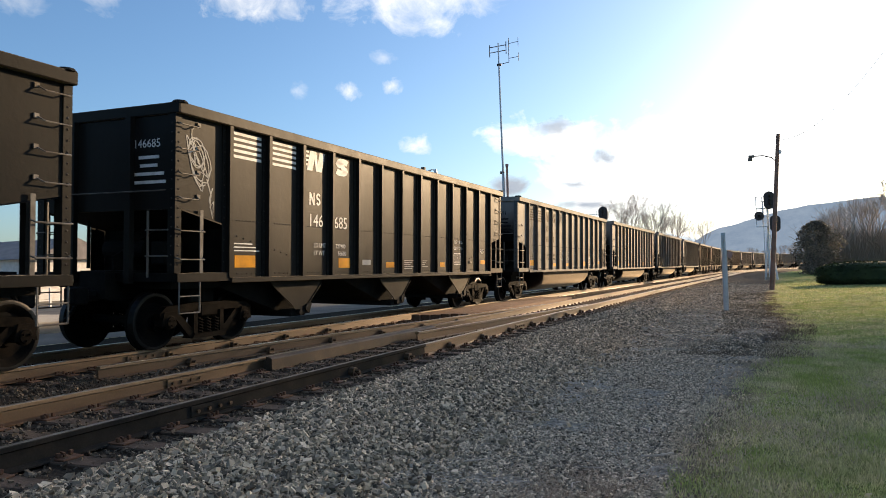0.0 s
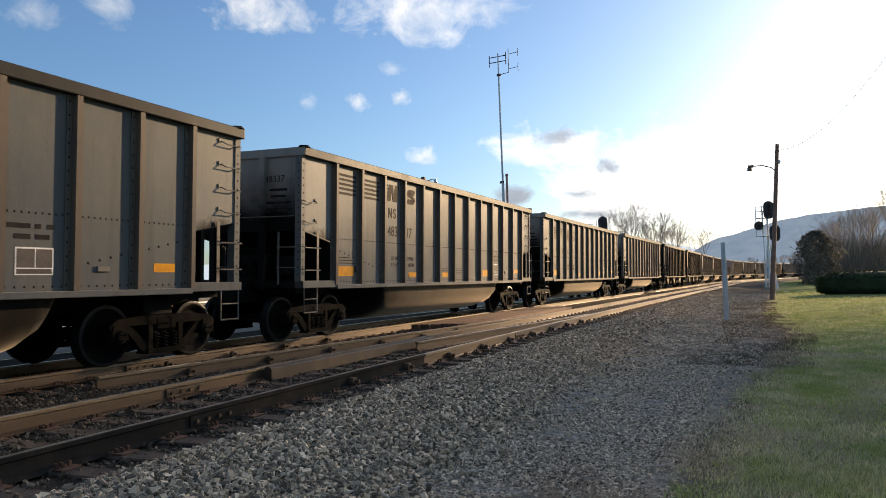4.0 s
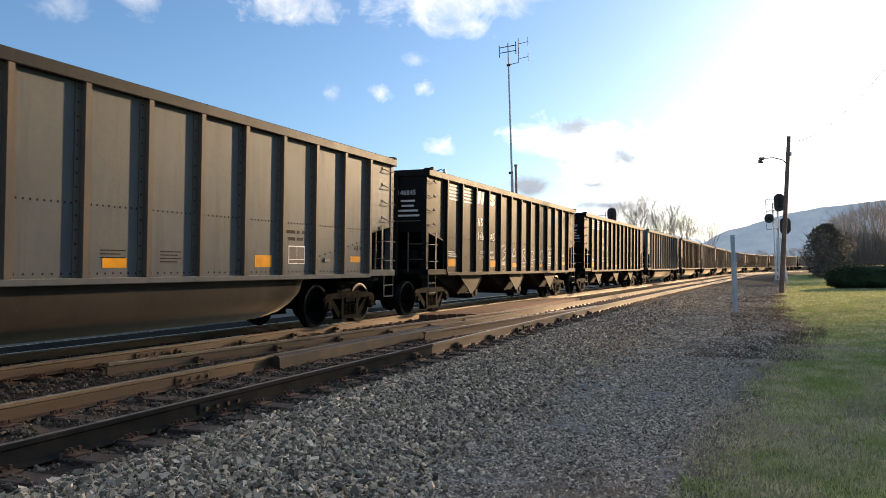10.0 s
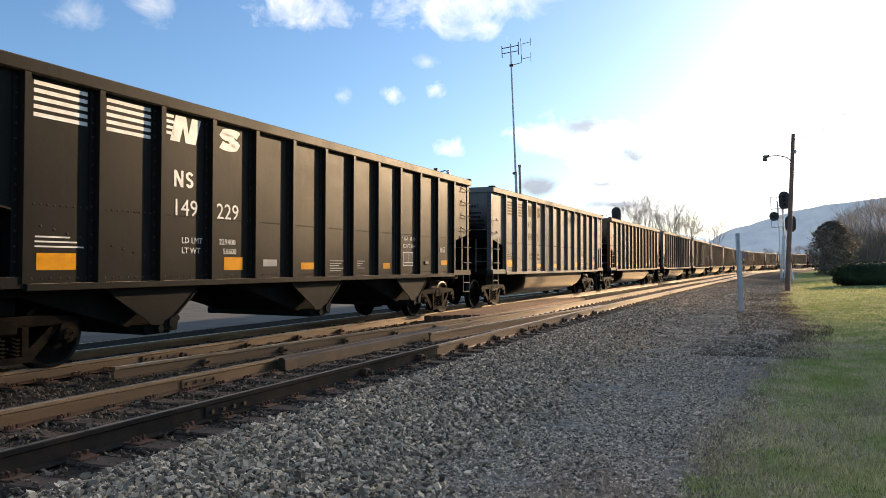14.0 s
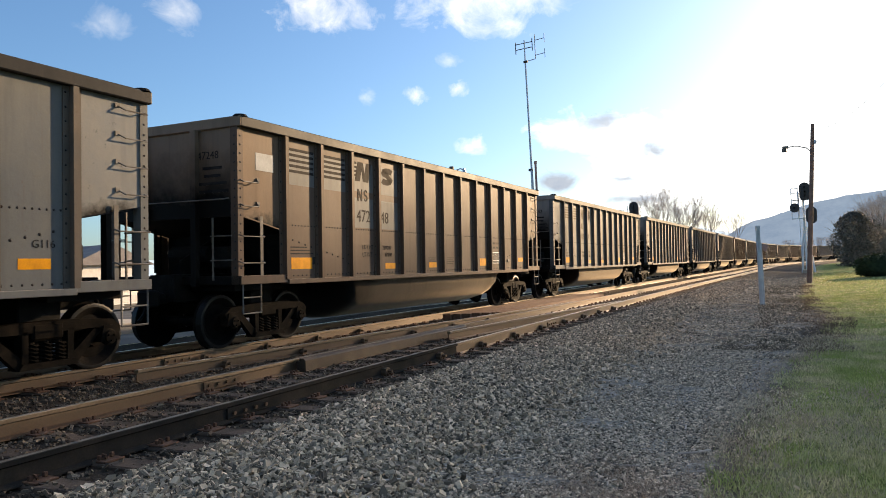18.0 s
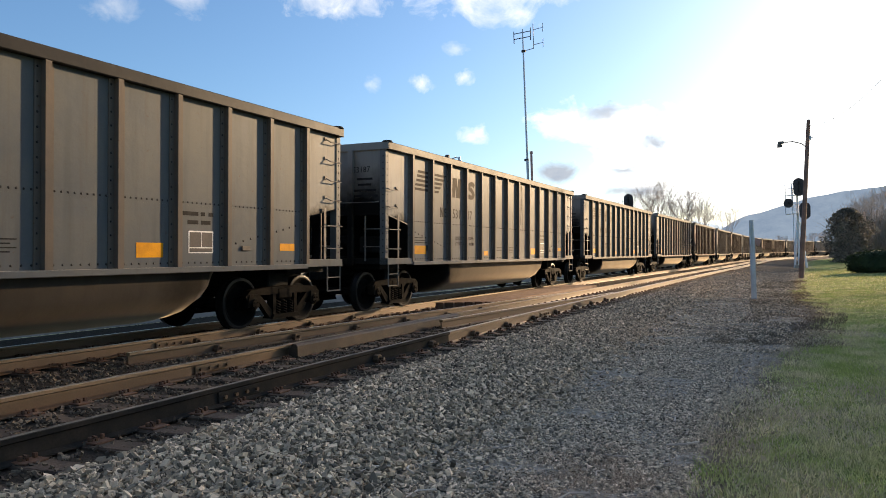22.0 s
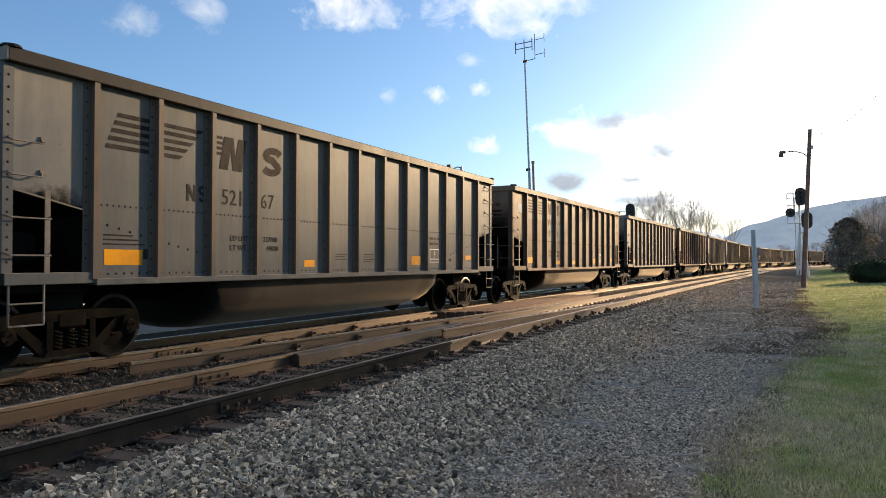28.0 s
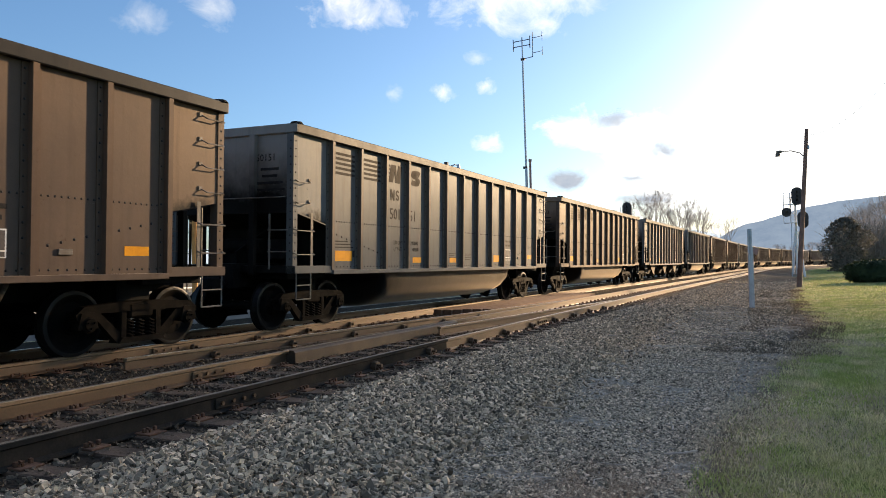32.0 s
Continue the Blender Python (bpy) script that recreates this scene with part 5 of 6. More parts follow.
for i, c in CARS.items():
    c["yellow"] = Y_HOP if c["kind"] == "hop" else Y_BARS if c.get("style") == "bars" and i != 16 else Y_GON
    if c["kind"] == "hop":
        c.setdefault("paint", BLACK)
        c["extra"] = ((("W 10-7   H 12-7", 0.13, panel_y(10)[0] - 0.05, 1.98), ("CU FT 3744", 0.13, panel_y(10)[0] + 0.1, 1.80), ("H65", 0.2, panel_y(12)[0] + 0.1, 1.72)) if c.get("ink") is WHITE else ())
    elif "num" in c:
        c["extra"] = (("G116", 0.14, panel_y(12)[0] + 0.35, 1.66),) if i in (5, 8) else ()
    if "num" in c:
        a, b = c["num"]
        _words |= {(a, 0.36), (b, 0.36), (a + b, 0.19), ("LD LMT", 0.13), ("LT WT", 0.13), (c["ld"], 0.13), (c["lt"], 0.13)}
        _words |= {(t, z) for t, z, _, _ in c.get("extra", ())}
WORDS.update(text_meshes(sorted(_words)))

MASTERS = {"gon": car_body("gon"), "hop": car_body("hop")}
PAINTED = ("side_panel", "rib", "top_chord", "side_sill", "corner_post", "end_sheet", "end_chord", "end_post")
LABELS = {id(GREY): "dusty grey", id(PALE): "pale grey", id(TAN): "rust-brown dusted", id(BLACK): "sooty black"}
TRAIN = []
_used = set()
for i, c in CARS.items():
    if c["kind"] not in _used:
        car = MASTERS[c["kind"]]
        _used.add(c["kind"])
    else:
        car = copy_thing(MASTERS[c["kind"]], Matrix())
    TRAIN.append(car)
for i, c in CARS.items():
    car = TRAIN[i]
    what = "ribbed bathtub coal gondola" if c["kind"] == "gon" else "ribbed steel coal hopper car"
    tail = " with faded emblem and number" if "num" in c else " further back in the train"
    tagged(car, LABELS[id(c["paint"])] + " " + what + tail, "freight car", "coal cars of the train")
    for p in car.children:
        if p.name.split(".")[0] in PAINTED:
            p.material_slots[0].link = "OBJECT"
            kind = p.name.split(".")[0]
            paint = c["paint"]
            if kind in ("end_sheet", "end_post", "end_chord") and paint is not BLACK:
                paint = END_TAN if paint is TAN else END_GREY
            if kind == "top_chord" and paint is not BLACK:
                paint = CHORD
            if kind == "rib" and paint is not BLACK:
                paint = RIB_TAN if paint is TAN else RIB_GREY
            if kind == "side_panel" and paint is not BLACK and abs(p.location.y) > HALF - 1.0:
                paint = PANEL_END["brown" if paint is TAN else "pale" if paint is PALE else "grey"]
            p.material_slots[0].material = paint
for i, c in CARS.items():
    if "num" in c:
        mark_car(TRAIN[i], c)


def stroke(bm, pts, w, x=HALF_W + 0.005):
    """One flat line of even width through (y, z) points."""
    a, b = [], []
    for k, (y, z) in enumerate(pts):
        p, q = pts[max(k - 1, 0)], pts[min(k + 1, len(pts) - 1)]
        d = math.hypot(q[0] - p[0], q[1] - p[1]) or 1.0
        ny, nz = -(q[1] - p[1]) / d * w, (q[0] - p[0]) / d * w
        a.append(bm.verts.new((x, y - ny, z - nz)))
        b.append(bm.verts.new((x, y + ny, z + nz)))
    for k in range(len(pts) - 1):
        bm.faces.new((a[k], a[k + 1], b[k + 1], b[k]))


# pale sprayed scrawl on one hopper
for p, sh in ((5, ((0.12, 1.98), (0.2, 2.06), (0.26, 1.62), (0.2, 2.06), (0.48, 2.1), (0.56, 2.0), (0.30, 1.88), (0.55, 1.84), (0.52, 1.72), (0.28, 1.60))), (6, ((0.1, 1.60), (0.36, 2.02), (0.44, 2.0), (0.62, 1.58), (0.53, 1.76), (0.1, 1.72))), (7, ((0.12, 1.86), (0.26, 1.58), (0.22, 1.98), (0.46, 2.02), (0.54, 1.92), (0.30, 1.80), (0.68, 1.56))), (8, ((0.2, 1.94), (0.56, 1.98), (0.22, 1.62), (0.72, 1.66))), (9, ((0.40, 2.0), (0.26, 1.88), (0.30, 1.62), (0.46, 1.56), (0.62, 1.66), (0.62, 1.92), (0.48, 2.02), (0.38, 1.96)))):
    bm = bmesh.new()
    y = panel_y(p)[0]
    stroke(bm, [(y + a - 0.04, z - 0.07) for a, z in sh], 0.026)
    part("spray_scrawl", bm, CHALK, TRAIN[6], "pale sprayed scrawl")
# small pale scrawls low on a grey car
for p, k0 in ((5, 0), (6, 3)):
    bm = bmesh.new()
    y = panel_y(p)[0]
    for k in range(5):
        cy, cz, r0 = y + 0.14 + 0.13 * k, 1.72 + 0.05 * ((k + k0) % 3), 0.10 + 0.03 * ((k + k0) % 2)
        stroke(bm, [(cy + r0 * math.cos(a * 0.8 + k + k0), cz + 1.3 * r0 * math.sin(a * 0.8 + k)) for a in range(7)], 0.014)
    part("spray_scrawl", bm, CHALK, TRAIN[2], "small pale sprayed scrawl")
# washed-out pale smear on the end panel of another
y = panel_y(0)[0]
rng_s = random.Random(8)
for k in range(9):
    bm = bmesh.new()
    cy, cz, ra, rb = y + 0.36 + rng_s.uniform(-0.1, 0.14), 3.02 + rng_s.uniform(-0.12, 0.14), rng_s.uniform(0.22, 0.46), rng_s.uniform(0.07, 0.19)
    lean, a0 = 0.36 + rng_s.uniform(-0.12, 0.12), rng_s.uniform(0, 6.2)
    pts = []
    for j in range(15):
        a = a0 + j * rng_s.uniform(0.34, 0.42)
        u, w = ra * math.cos(a), rb * math.sin(a)
        pts.append((cy - u * math.sin(lean) + w * math.cos(lean), cz + u * math.cos(lean) + w * math.sin(lean)))
    stroke(bm, pts, 0.009, HALF_W + 0.005 + 0.0004 * k)
    part("spray_smear", bm, CHALK, TRAIN[1], "washed-out pale smear")
bm = bmesh.new()
stroke(bm, [(y + 0.56, 2.75), (y + 0.66, 2.5), (y + 0.64, 2.3), (y + 0.72, 2.4), (y + 0.70, 2.12), (y + 0.62, 2.42), (y + 0.70, 2.62)], 0.012)
part("spray_smear", bm, CHALK, TRAIN[1], "washed-out pale smear")
# pale box stencil and lighter square on the end panels of the brown cars
for i in (9, 14):
    bm = bmesh.new()
    y = panel_y(0)[0]
    side_plate(bm, y + 0.32, y + 0.78, 3.02, 3.32)
    part("data_patch", bm, CHALK, TRAIN[i], "faded grey square")

# old dark drips down two panels
for i, p, runs in ((11, 8, ((0.22, 3.62, 2.30, 0.03), (0.30, 3.62, 2.75, 0.022), (0.42, 3.55, 2.05, 0.026))), (12, 5, ((0.10, 3.6, 2.5, 0.03), (0.2, 3.6, 2.2, 0.02)))):
    y = panel_y(p)[0]
    for a, z1, z0, w in runs:
        bm = bmesh.new()
        n = 7
        left = [(y + a - w * (0.5 + 0.5 * math.sin(k * 2.1 + a * 9) ** 2), z1 + (z0 - z1) * k / n) for k in range(n + 1)]
        right = [(y + a + w * (0.5 + 0.5 * math.cos(k * 1.7 + a * 5) ** 2), z1 + (z0 - z1) * k / n) for k in range(n + 1)]
        poly_plate(bm, left + right[::-1], HALF_W + 0.001, 0.0015)
        part("drip_stain", bm, INK, TRAIN[i], "dark dried drip")

# speed of the train in m/s at 0, 4, 8 .. 32 s
SPEED = (7.515, 7.678, 7.519, 7.308, 7.292, 7.184, 7.092, 7.059, 7.044)
_tt = np.linspace(0, 32, 1281)
_vv = np.interp(_tt, np.linspace(0, 32, 9), SPEED)
_run = np.concatenate([[0], np.cumsum((_vv[1:] + _vv[:-1]) * 0.0125)])
NEAR_END = [-8.133 + 16.855 * i for i in range(36)]


def travelled(t):
    return float(np.interp(t, _tt, _run))


def car_pose(i, t):
    s = NEAR_END[i] + HALF - travelled(t)
    x0, y0, _ = line_at(s - TRUCK_Y, train_off(s - TRUCK_Y))
    x1, y1, _ = line_at(s + TRUCK_Y, train_off(s + TRUCK_Y))
    h = math.atan2(x1 - x0, y1 - y0)
    return pose((x0 + x1) / 2, (y0 + y1) / 2, 0, 0, CANT, -math.degrees(h))


# ---- roadside things ----
def light_pole():
    ob = new("utility_pole")
    bm = bmesh.new()
    rod(bm, (0, 0, -0.3), (0.72, 0.05, 9.75), 0.16, 10, 0.11)
    part("pole", bm, WOODPOLE, ob)
    bm = bmesh.new()
    pts = [(0.58, 0, 8.0), (0.3, 0, 8.3), (-0.2, 0, 8.47), (-0.75, 0, 8.46)]
    rods(bm, pts, 0.03, 6)
    part("bracket_arm", bm, RUNG, ob)
    bm = bmesh.new()
    box(bm, -1.05, -0.7, -0.1, 0.1, 8.38, 8.54, 0.04)
    rod(bm, (-0.95, 0, 8.38), (-0.95, 0, 8.18), 0.13, 10, 0.15)
    part("lamp_head", bm, RUNG, ob, "grey street lamp head")
    bm = bmesh.new()
    box(bm, 0.72, 0.84, -0.05, 0.05, 8.5, 8.75, 0.02)
    rod(bm, (0.6, 0, 8.62), (0.92, 0, 8.62), 0.02)
    part("insulator", bm, GALV, ob)
    ob.location = (2.02, 50.0, -0.48)
    tagged(ob, "leaning brown wooden utility pole with a small street lamp", "utility pole")


def sign_post():
    ob = new("sign_post")
    bm = bmesh.new()
    prism_z = [(-0.045, 0.0), (-0.045, 0.035), (-0.02, 0.035), (-0.012, 0.004), (0.012, 0.004), (0.02, 0.035), (0.045, 0.035), (0.045, 0.0), (0.02, -0.008), (-0.02, -0.008)]
    a = [bm.verts.new((x * 1.6, y * 1.6, -0.3)) for x, y in prism_z]
    b = [bm.verts.new((x * 1.6, y * 1.6, 2.85)) for x, y in prism_z]
    for i in range(len(a)):
        bm.faces.new((a[i], a[(i + 1) % len(a)], b[(i + 1) % len(a)], b[i]))
    bm.faces.new(b)
    part("channel_post", bm, GALV, ob)
    bm = bmesh.new()
    box(bm, 0.06, 0.105, 0.0, 0.05, -0.3, 2.25, 0.006)
    part("splice_post", bm, GALV, ob)
    bm = bmesh.new()
    c = [(0.19 + 0.13 * math.cos(a), 2.08 + 0.17 * math.sin(a)) for a in (0.35, 1.92, 3.49, 5.06)]
    lo, hi = ([bm.verts.new((x, y, z)) for x, z in c] for y in (0.06, 0.066))
    bm.faces.new(lo)
    bm.faces.new(hi[::-1])
    for i in range(4):
        bm.faces.new((lo[i], hi[i], hi[(i + 1) % 4], lo[(i + 1) % 4]))
    part("marker", bm, FADEDRED, ob, "small faded red marker plate")
    bm = bmesh.new()
    box(bm, -0.06, -0.035, -0.32, 0.32, 2.0, 2.75)
    part("sign_blade", bm, GALV, ob, "bare metal sign seen edge-on")
    ob.location = (-0.39, 27.35, -0.6)
    tagged(ob, "galvanised steel channel post with an edge-on sign", "sign post")


def signal_head(ob, x, y, z, r, tall):
    bm = bmesh.new()
    n = 20
    pts = []
    for i in range(n):
        a = i * math.tau / n
        pts.append((r * math.cos(a), (r * math.sin(a)) + (tall / 2 - r if math.sin(a) >= 0 else -(tall / 2 - r))))
    a = [bm.verts.new((x + u, y - 0.02, z + w)) for u, w in pts]
    b = [bm.verts.new((x + u, y + 0.03, z + w)) for u, w in pts]
    bm.faces.new(a)
    bm.faces.new(b[::-1])
    for i in range(n):
        bm.faces.new((a[i], b[i], b[(i + 1) % n], a[(i + 1) % n]))
    bmesh.ops.recalc_face_normals(bm, faces=bm.faces[:])
    head = part("signal_head", bm, SIGBLACK, ob, "black signal target with hooded lamps")
    lamps = (0,) if tall <= 2.2 * r else (-0.42, 0.0, 0.42)
    for d in lamps:
        bm = bmesh.new()
        lathe_y(bm, x, y - 0.02, z + d, [(0.0, 0.11), (-0.30, 0.125), (-0.30, 0.11), (0.0, 0.095)])
        part("hood", bm, SIGBLACK, head)
    bm = bmesh.new()
    box(bm, x - r * 0.5, x + r * 0.5, y + 0.03, y + 0.28, z - tall * 0.36, z + tall * 0.36, 0.03)
    part("lamp_housing", bm, SIGBLACK, head)


def lathe_y(bm, x0, y0, z0, prof, seg=12):
    rings = [[bm.verts.new((x0 + r * math.cos(i * math.tau / seg), y0 + y, z0 + r * math.sin(i * math.tau / seg))) for i in range(seg)] for y, r in prof]
    for a, b in zip(rings, rings[1:]):
        for i in range(seg):
            bm.faces.new((a[i], a[(i + 1) % seg], b[(i + 1) % seg], b[i]))


def lattice(ob, x, y, z0, z1, w=0.42):
    """A slim signal mast with a ladder."""
    bm = bmesh.new()
    rod(bm, (x, y, z0), (x, y, z1), 0.11, 10)
    part("mast", bm, SILVER, ob)
    bm = bmesh.new()
    for dx in (-w, -w + 0.36):
        rod(bm, (x + dx, y - 0.25, z0 + 0.5), (x + dx, y - 0.25, z1), 0.04, 5)
    k = z0 + 0.7
    while k < z1:
        rod(bm, (x - w, y - 0.25, k), (x - w + 0.36, y - 0.25, k), 0.015, 4)
        k += 0.32
    part("ladder", bm, SILVER, ob)


def railway_signal():
    ob = new("railway_signal")
    lattice(ob, 0, 0, 0.0, 8.2)
    bm = bmesh.new()
    box(bm, -0.45, 0.45, -0.45, 0.45, -0.5, 0.25, 0.05)
    part("foundation", bm, CONCRETE, ob)
    for dx in (-0.42, 0.72):
        bm = bmesh.new()
        rod(bm, (dx * 0.25, 0.0, 4.6), (dx, 0.0, -0.2), 0.08, 8, 0.11)
        part("leg", bm, SILVER, ob)
    for z in (5.5, 7.4):
        bm = bmesh.new()
        box(bm, -1.1, 0.5, -0.55, 0.1, z - 0.03, z + 0.03)
        part("platform", bm, SILVER, ob)
    for x in (-1.1, -0.5, 0.0):
        for yy in (-0.5, 0.05):
            bm = bmesh.new()
            rod(bm, (x, yy, 5.5), (x, yy, 8.6), 0.035, 5)
            part("rail_post", bm, SILVER, ob)
    for z in (6.5, 8.1, 8.6):
        bm = bmesh.new()
        rods(bm, [(0.5, -0.5, z), (-1.1, -0.5, z), (-1.1, 0.05, z)], 0.032)
        part("guard_rail", bm, SILVER, ob)
    signal_head(ob, 0.15, -0.7, 8.2, 0.52, 1.85)
    signal_head(ob, 0.65, -0.7, 5.75, 0.52, 1.75)
    signal_head(ob, -0.85, -0.7, 6.6, 0.46, 0.95)
    ob.location = (3.25, 83.0, -0.45)
    tagged(ob, "silver railway signal mast with three black signal heads", "railway signal")


def far_signal():
    ob = new("railway_signal")
    lattice(ob, 0, 0, 0.0, 8.0)
    bm = bmesh.new()
    box(bm, -1.5, 0.3, -0.5, 0.3, 6.45, 6.51)
    part("platform", bm, SILVER, ob)
    for x in (-1.5, -0.8, -0.1):
        bm = bmesh.new()
        rod(bm, (x, -0.5, 6.45), (x, -0.5, 7.55), 0.035, 5)
        part("rail_post", bm, SILVER, ob)
    for z in (7.0, 7.55):
        bm = bmesh.new()
        rod(bm, (-1.5, -0.5, z), (0.3, -0.5, z), 0.035, 5)
        part("guard_rail", bm, SILVER, ob)
    signal_head(ob, 0.35, -0.7, 7.5, 0.52, 1.75)
    ob.location = (-14.05, 83.0, -0.3)
    tagged(ob, "silver railway signal mast with one black head behind the train", "railway signal")


def antenna_mast():
    ob = new("antenna_mast")
    bm = bmesh.new()
    rod(bm, (0, 0, 0), (-0.06, 0, 9.6), 0.13, 8, 0.11)
    rod(bm, (-0.06, 0, 9.6), (-0.16, 0, 18.7), 0.09, 8, 0.07)
    rod(bm, (-0.16, 0, 18.7), (-0.18, 0, 20.5), 0.06, 8, 0.05)
    part("mast_tube", bm, GALV, ob)
    bm = bmesh.new()
    x = -0.18
    for z in (9.6, 18.66):
        rod(bm, (x - 0.12, 0, z), (x + 0.22, 0, z), 0.11, 8)
    part("collar", bm, SIGBLACK, ob)
    bm = bmesh.new()
    for z in (19.75, 20.2):
        rod(bm, (x - 0.76, 0, z), (x + 0.68, 0, z + 0.06), 0.035, 6)
    for dx, a, b in ((-0.76, 19.4, 20.4), (0.68, 19.5, 20.55)):
        rod(bm, (x + dx, 0, a), (x + dx, 0, b), 0.04, 6)
    part("dipole_array", bm, SIGBLACK, ob, "black dipole antenna")
    bm = bmesh.new()
    rods(bm, [(x, 0, 18.66), (x + 0.88, 0.1, 18.8), (x + 0.88, 0.1, 20.85)], 0.03)
    for z in (19.1, 20.35):
        rod(bm, (x + 0.88, 0.1, z), (x + 1.7, 0.1, z + 0.08), 0.025, 5)
        rod(bm, (x + 1.7, 0.1, z - 0.3), (x + 1.7, 0.1, z + 0.45), 0.022, 5)
    part("side_antenna", bm, SIGBLACK, ob, "offset whip antenna")
    ob.location = (-17.65, 57.6, -0.3)
    tagged(ob, "tall slim antenna mast with dipoles, behind the train", "antenna mast")
    ob = new("vent_pipe")
    bm = bmesh.new()
    rod(bm, (0, 0, 0), (0, 0, 10.1), 0.10, 8)
    rod(bm, (0, 0, 10.1), (0, 0, 10.3), 0.14, 8)
    part("pipe", bm, FADEDRED, ob)
    ob.location = (-17.42, 57.8, -0.3)
    tagged(ob, "reddish pole standing beside the antenna mast", "pole")


def yard_lamp():
    ob = new("street_lamp")
    bm = bmesh.new()
    rod(bm, (0, 0, 0), (0, 0, 7.75), 0.10, 8, 0.07)
    part("pole", bm, GALV, ob)
    bm = bmesh.new()
    box(bm, -0.12, 0.12, -0.12, 0.12, 7.7, 8.05, 0.03)
    part("control_box", bm, SIGBLACK, ob)
    bm = bmesh.new()
    rods(bm, [(0.05, 0, 7.55), (0.3, 0, 7.78), (0.6, 0, 7.86), (0.82, 0, 7.74)], 0.035, 6)
    part("arm", bm, GALV, ob)
    bm = bmesh.new()
    rod(bm, (0.82, 0, 7.86), (0.82, 0, 7.66), 0.07, 10, 0.10)
    rod(bm, (0.82, 0, 7.66), (0.82, 0, 7.44), 0.13, 10, 0.20)
    part("lamp_head", bm, GALV, ob, "bell-shaped grey lamp head")
    ob.location = (-17.87, 41.3, -0.35)
    tagged(ob, "grey yard lamp with a gooseneck arm behind the train", "street lamp")


light_pole()
yard_lamp()
sign_post()
railway_signal()
far_signal()
antenna_mast()


# ---- plants ----
def leaf_cloud(name, centres, normals, size, material, parent, seed):
    """Small crossed leaves on given points."""
    rng = np.random.default_rng(seed)
    n = len(centres)
    u = rng.normal(size=(n, 3))
    u /= np.linalg.norm(u, axis=1)[:, None]
    w = np.cross(u, rng.normal(size=(n, 3)))
    w /= np.linalg.norm(w, axis=1)[:, None]
    s = size * (0.6 + 0.8 * rng.random(n))[:, None]
    V = np.stack([centres - u * s, centres + w * s * 0.5, centres + u * s, centres - w * s * 0.5], 1).reshape(-1, 3)
    F = np.arange(n * 4).reshape(n, 4)
    return pydata(name, V, F, material, parent)


def hedge():
    ob = new("hedge")
    rng = np.random.default_rng(3)
    bm = bmesh.new()
    bmesh.ops.create_icosphere(bm, subdivisions=4, radius=1.0)
    for v in bm.verts:
        c = v.co.copy()
        k = lambda a, p: math.copysign(abs(a) ** p, a)
        q = Vector((k(c.x, 0.62) * 3.9, k(c.y, 0.6) * 1.5, k(c.z, 0.62) * 0.82))
        q *= 1.0 + 0.06 * noise.noise(q * 1.4) + 0.03 * noise.noise(q * 4)
        v.co = q
    pts = np.array([v.co[:] for v in bm.verts])
    part("core", bm, HEDGE_LEAF, ob)
    idx = rng.integers(0, len(pts), 9000)
    c = pts[idx] * (0.97 + 0.07 * rng.random((9000, 1))) + rng.normal(size=(9000, 3)) * 0.05
    leaf_cloud("leaves", c, None, 0.075, HEDGE_LEAF, ob, 5)
    ob.location = (9.3, 58.0, 0.28)
    tagged(ob, "low clipped dark green hedge on the lawn", "hedge")


def conifer(x, y, wide, high, seed):
    ob = new("conifer_bush")
    rng = np.random.default_rng(seed)
    bm = bmesh.new()
    rod(bm, (0, 0, -0.2), (0, 0, high * 0.8), 0.14, 7, 0.03)
    part("trunk", bm, BARK, ob)
    n = 4600
    z = high * rng.random(n) ** 0.8
    prof = wide * (0.62 + 0.38 * np.sin(np.clip(z / high, 0, 1) * 2.6 + 0.35)) * np.sqrt(np.clip(1.06 - (z / high) ** 5.0, 0.03, 1))
    a = rng.random(n) * math.tau
    r = prof * (0.35 + 0.65 * rng.random(n) ** 0.5) * (1 + 0.22 * np.sin(a * 3 + z * 1.7) + 0.12 * np.sin(a * 7 + z * 3.1))
    leaf_cloud("crown", np.stack([r * np.cos(a), r * np.sin(a), z], 1), None, 0.026 * high, NEEDLE, ob, seed + 1)
    ob.location = (x, y, -0.5)
    tagged(ob, "dense dull green conifer bush beyond the lawn", "bush")


